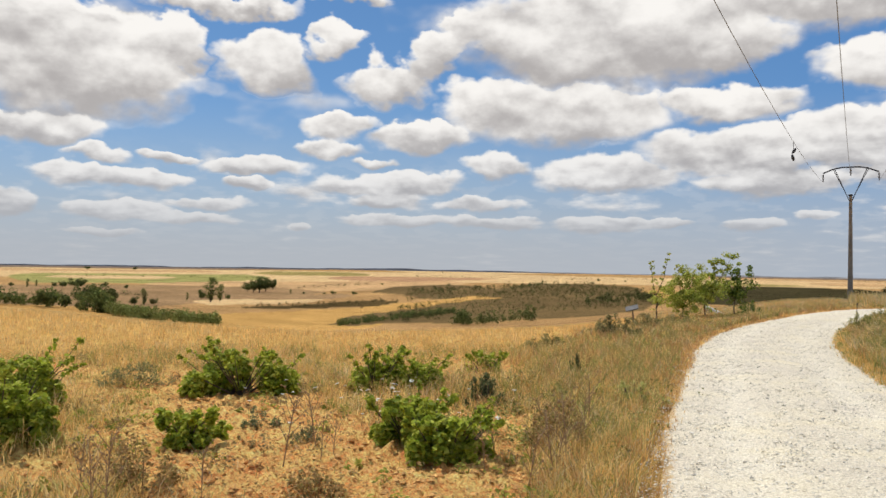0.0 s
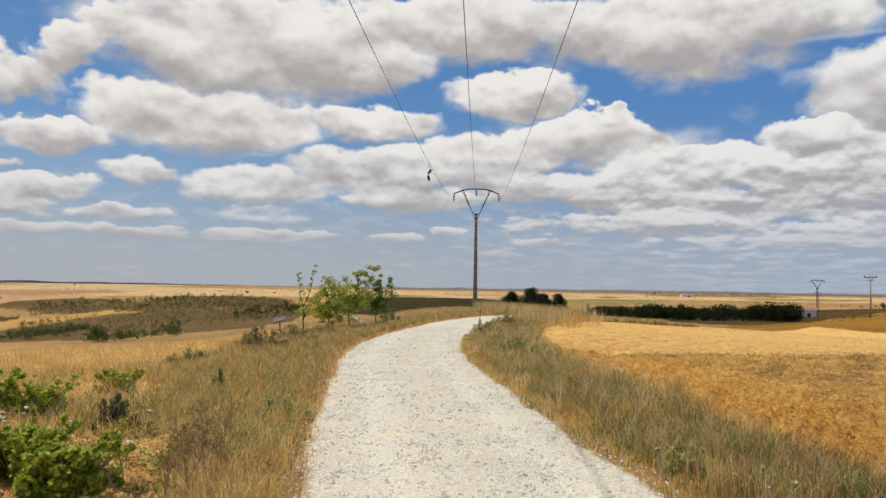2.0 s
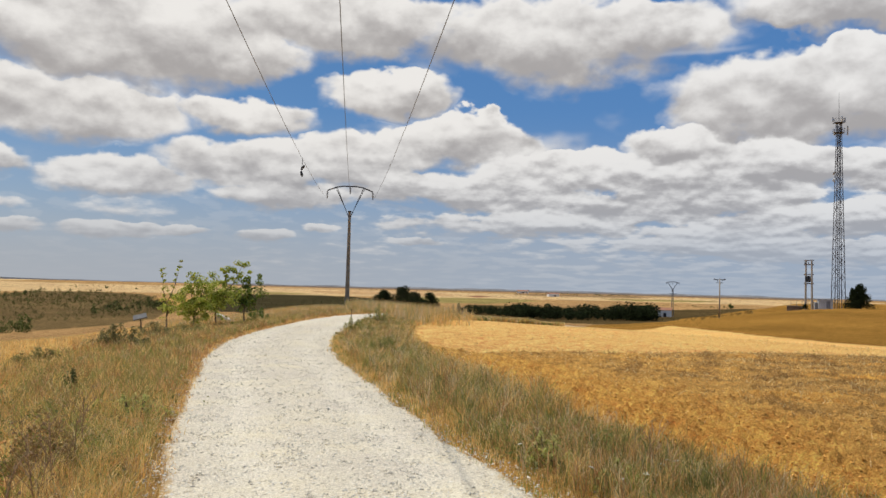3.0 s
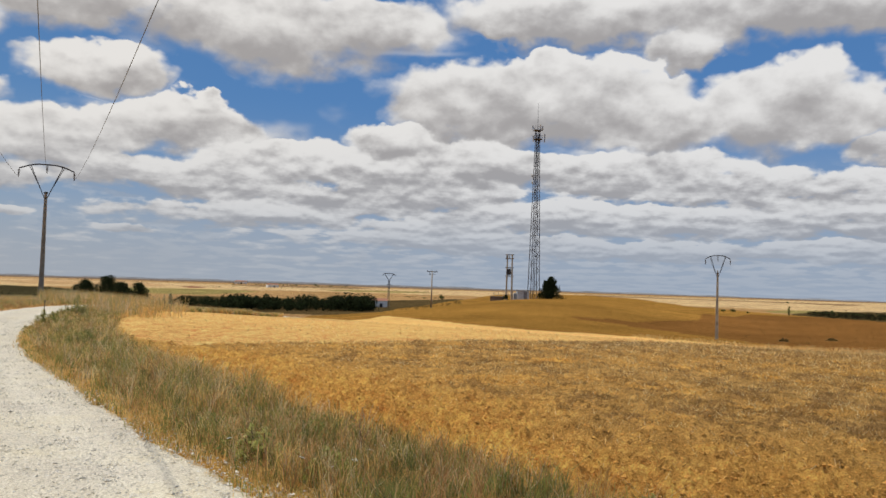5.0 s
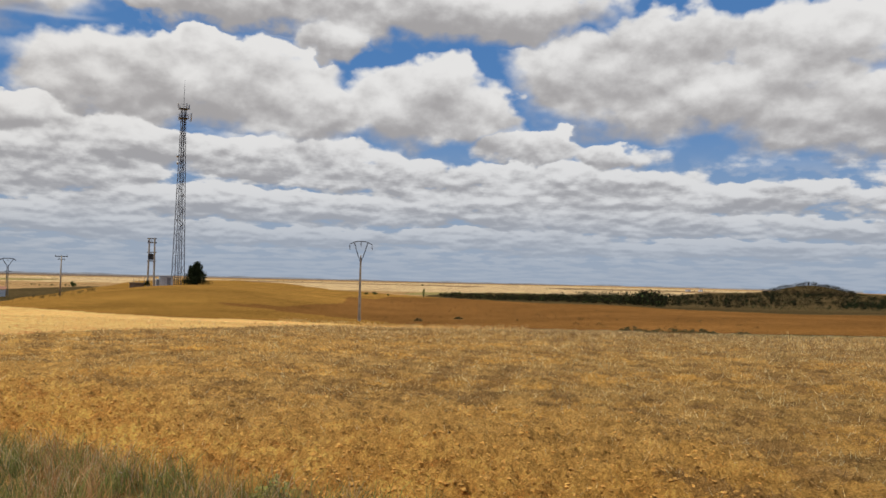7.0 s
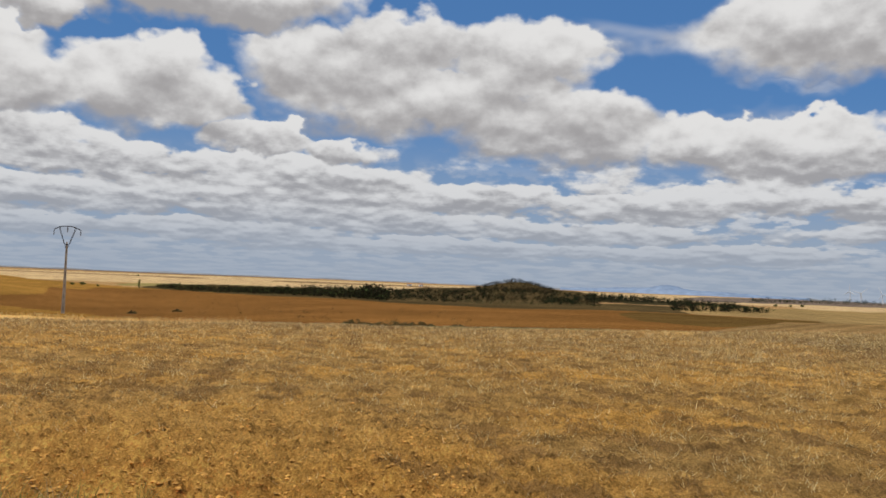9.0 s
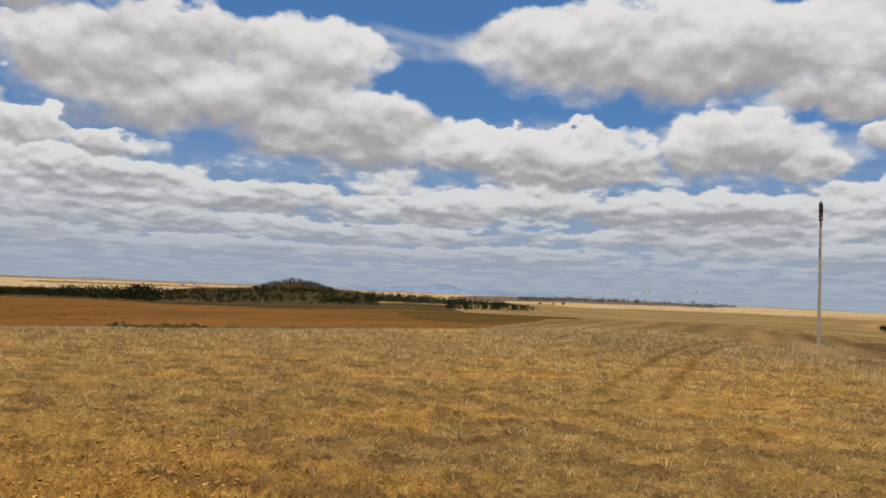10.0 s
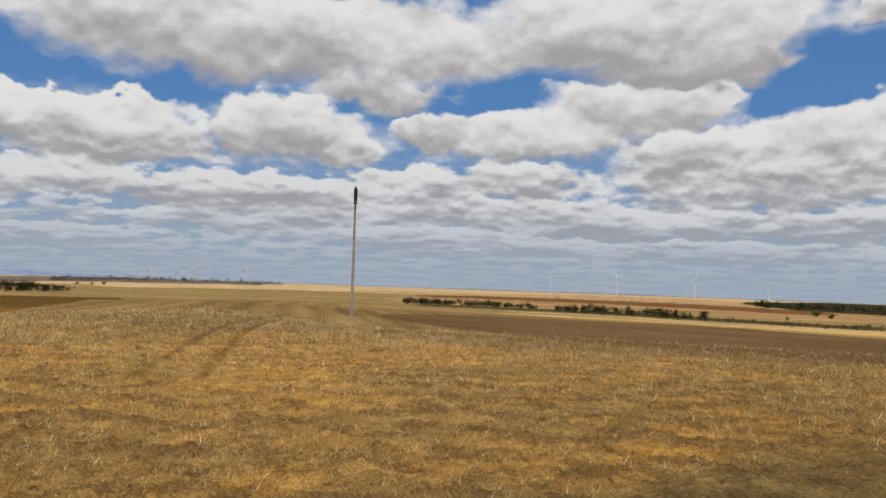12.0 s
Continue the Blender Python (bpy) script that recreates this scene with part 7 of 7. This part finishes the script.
# ---------------------------------------------------------------- clods and loose stones
def lumps(name, x, y, size, tint, label, rng, mat, category, sink=0.3):
    """Small uneven lumps, each an octahedron knocked out of shape."""
    n = len(x)
    o = np.array([[1, 0, 0], [-1, 0, 0], [0, 1, 0], [0, -1, 0], [0, 0, 1], [0, 0, -1]], float)
    tri = np.array([[0, 2, 4], [2, 1, 4], [1, 3, 4], [3, 0, 4], [2, 0, 5], [1, 2, 5], [3, 1, 5], [0, 3, 5]])
    p = o[None] * rng.uniform(0.6, 1.3, (n, 6, 3)) + rng.normal(0, 0.22, (n, 6, 3))
    a = rng.uniform(0, 6.283, n)
    c, s = np.cos(a)[:, None], np.sin(a)[:, None]
    q = np.stack([p[..., 0] * c - p[..., 1] * s, p[..., 0] * s + p[..., 1] * c, p[..., 2] * 0.55], -1) * size[:, None, None]
    q += np.stack([x, y, ground_z(x, y) + lumps_z(x, y) + size * sink], 1)[:, None, :]
    f = (np.arange(n)[:, None, None] * 6 + tri[None]).reshape(-1, 3)
    return tagged(new(name, mesh_from(name, q.reshape(-1, 3), f, mat, np.repeat(tint, 6, 0))), label, category, kind="stuff")


M_CLOD = painted_by("dry_clod", "tint", 0.95, 0.25, 60.0)


def strew():
    rng = np.random.default_rng(12)
    n = 90000
    az, r = -33 - 66 * rng.uniform(0, 1, n) ** 1.3, 5 + 26 * rng.uniform(0, 1, n) ** 1.5
    x, y = -np.sin(np.radians(az)) * r, np.cos(np.radians(az)) * r
    m = (track_side(x, y) > 3.2) & (rng.uniform(0, 1, n) > matted(x, y) * 1.15)
    x, y = x[m], y[m]
    lumps("clods", x, y, np.minimum(rng.gamma(1.4, 0.0058, len(x)) + 0.004, 0.026), np.array([(0.66, 0.34, 0.08)]) * rng.uniform(0.55, 1.15, (len(x), 1)), "crumbled ochre clods on the tilled soil", rng, M_CLOD, "soil", 0.0)
    n = 26000
    az, r = rng.uniform(-12, 32, n), 4.6 + 9 * rng.uniform(0, 1, n) ** 1.4
    x, y = -np.sin(np.radians(az)) * r, np.cos(np.radians(az)) * r
    m = rng.uniform(0, 1, n) < 0.15 + bare_soil(x, y)
    x, y = x[m], y[m]
    lumps("clods", x, y, np.minimum(rng.gamma(1.2, 0.007, len(x)) + 0.004, 0.03), np.array([(0.68, 0.385, 0.135)]) * rng.uniform(0.65, 1.15, (len(x), 1)), "ochre clods on the bare bank", rng, M_CLOD, "soil", 0.1)
    n = 52000
    last = int(np.argmin(np.abs(TRACKLINE[:, 1] - 27.0)))
    first = int(np.argmin(np.abs(TRACKLINE[:, 1] - 3.6)))
    j = first + ((last - first) * rng.uniform(0, 1, n) ** 1.6).astype(int)
    t = TRACKLINE[j + 1] - TRACKLINE[j]
    t /= np.hypot(t[:, 0], t[:, 1])[:, None]
    s = np.where(rng.uniform(0, 1, n) < 0.88, rng.uniform(-1.45, 1.45, n), rng.choice([-1.0, 1.0], n) * (TRACK_HALF - 0.02 + rng.normal(0, 0.11, n)))
    p = TRACKLINE[j] + np.stack([t[:, 1], -t[:, 0]], 1) * s[:, None] + rng.normal(0, 0.2, (n, 2))
    d = np.abs(track_side(p[:, 0], p[:, 1]))
    p = p[(d < 1.95)]
    d = d[d < 1.95]
    ob = lumps("gravel", p[:, 0], p[:, 1], rng.gamma(2.0, 0.0024, len(p)) + 0.0035, np.array([(0.70, 0.645, 0.53)]) * rng.uniform(0.66, 1.2, (len(p), 1)), "loose pale stones on the gravel track", rng, M_CLOD, "gravel", 0.35)
    v = np.empty(len(ob.data.vertices) * 3, np.float32)
    ob.data.vertices.foreach_get("co", v)
    v = v.reshape(-1, 3)
    u = d / TRACK_HALF
    v[:, 2] += np.repeat(np.where(u < 1, 0.035 * (1 - u ** 2) - 0.02 * np.exp(-((u - 0.5) / 0.16) ** 2), 0.0) - 0.004, 6)
    ob.data.vertices.foreach_set("co", v.ravel())


strew()


# ---------------------------------------------------------------- flowers and dead stalks
M_PETAL = speckled("white_petals", (0.72, 0.71, 0.62), (0.86, 0.85, 0.76), 40.0, 0.8)
M_GREENSTALK = speckled("green_stalk", (0.10, 0.12, 0.04), (0.16, 0.17, 0.07), 30.0, 0.9)


def wild_carrot():
    rng = np.random.default_rng(3)
    fl = empty("wild_carrot", (0, 0, 0), "white wild carrot umbel on a thin green stalk", "wildflower", "white wildflowers")
    bm = bmesh.new()
    rod(bm, (0, 0, 0), (0.02, 0.01, 0.34), 0.004, 0.003, 5)
    for i in range(7):
        a = i * 0.9
        rod(bm, (0.02, 0.01, 0.34), (0.02 + 0.03 * math.cos(a), 0.01 + 0.03 * math.sin(a), 0.375), 0.0018, 0.0012, 4)
    part("stem", bm, M_GREENSTALK, fl)
    bm = bmesh.new()
    for i in range(16):
        a, q = rng.uniform(0, 6.283), 0.042 * math.sqrt(rng.uniform(0, 1))
        bmesh.ops.create_icosphere(bm, subdivisions=1, radius=0.011, matrix=Matrix.Translation((0.02 + q * math.cos(a), 0.01 + q * math.sin(a), 0.38 - q * 0.2)) @ Matrix.Diagonal((1, 1, 0.45, 1)))
    part("umbel", bm, M_PETAL, fl)
    return fl


def dead_stalk():
    rng = np.random.default_rng(5)
    st = empty("dead_weed", (0, 0, 0), "brown branching dead weed stalk", "weed", "dead weeds")
    bm = bmesh.new()
    rod(bm, (0, 0, -0.02), (0.03, 0, 0.55), 0.007, 0.004, 5)
    part("stalk", bm, M_STALK, st)
    bm = bmesh.new()
    for i in range(11):
        a, z = i * 2.4, 0.12 + 0.038 * i
        e = Vector((0.03 * z + math.cos(a) * 0.12, math.sin(a) * 0.12, z + 0.16))
        rod(bm, (0.03 * z, 0, z), e, 0.004, 0.002, 4)
        for k in range(3):
            bmesh.ops.create_icosphere(bm, subdivisions=1, radius=0.008, matrix=Matrix.Translation(e + Vector(rng.normal(0, 0.012, 3))))
    part("twig_spray", bm, M_STALK, st)
    return st


def plant_small():
    rng = np.random.default_rng(9)
    first = None
    for i in range(60):
        if i < 42:
            az, r = rng.normal(3.5, 3.6), rng.uniform(7.4, 10.6)
        elif i < 50:
            az, r = rng.uniform(-13, 22), rng.uniform(6.0, 14)
        else:
            az, r = rng.uniform(-60, -34), rng.uniform(6.2, 8.0)
        p = at_ground(az, r)
        d = float(track_side(np.array([p[0]]), np.array([p[1]]))[0])
        if abs(d) < 1.5 or d > 3.0:
            continue
        m = Matrix.Translation(p) @ Matrix.Rotation(rng.uniform(0, 6.28), 4, "Z") @ Matrix.Rotation(rng.normal(0, 0.25), 4, "X") @ Matrix.Scale(rng.uniform(0.34, 0.62), 4)
        if first is None:
            first = wild_carrot()
            first.matrix_basis = m
        else:
            copy_thing(first, m).matrix_basis = m
    first = None
    for i in range(30):
        if i < 10:
            az, r = rng.uniform(-11, -3), rng.uniform(5.5, 9.0)
        elif i < 18:
            az, r = rng.uniform(6, 26), rng.uniform(5.2, 7.0)
        else:
            az, r = rng.uniform(-80, -33), rng.uniform(6.0, 8.5)
        p = at_ground(az, r)
        d = float(track_side(np.array([p[0]]), np.array([p[1]]))[0])
        if abs(d) < 1.6 or d > 3.2:
            continue
        m = Matrix.Translation(p) @ Matrix.Rotation(rng.uniform(0, 6.28), 4, "Z") @ Matrix.Rotation(rng.normal(0, 0.15), 4, "X") @ Matrix.Scale(rng.uniform(0.5, 0.95), 4)
        if first is None:
            first = dead_stalk()
            first.matrix_basis = m
        else:
            copy_thing(first, m).matrix_basis = m


plant_small()
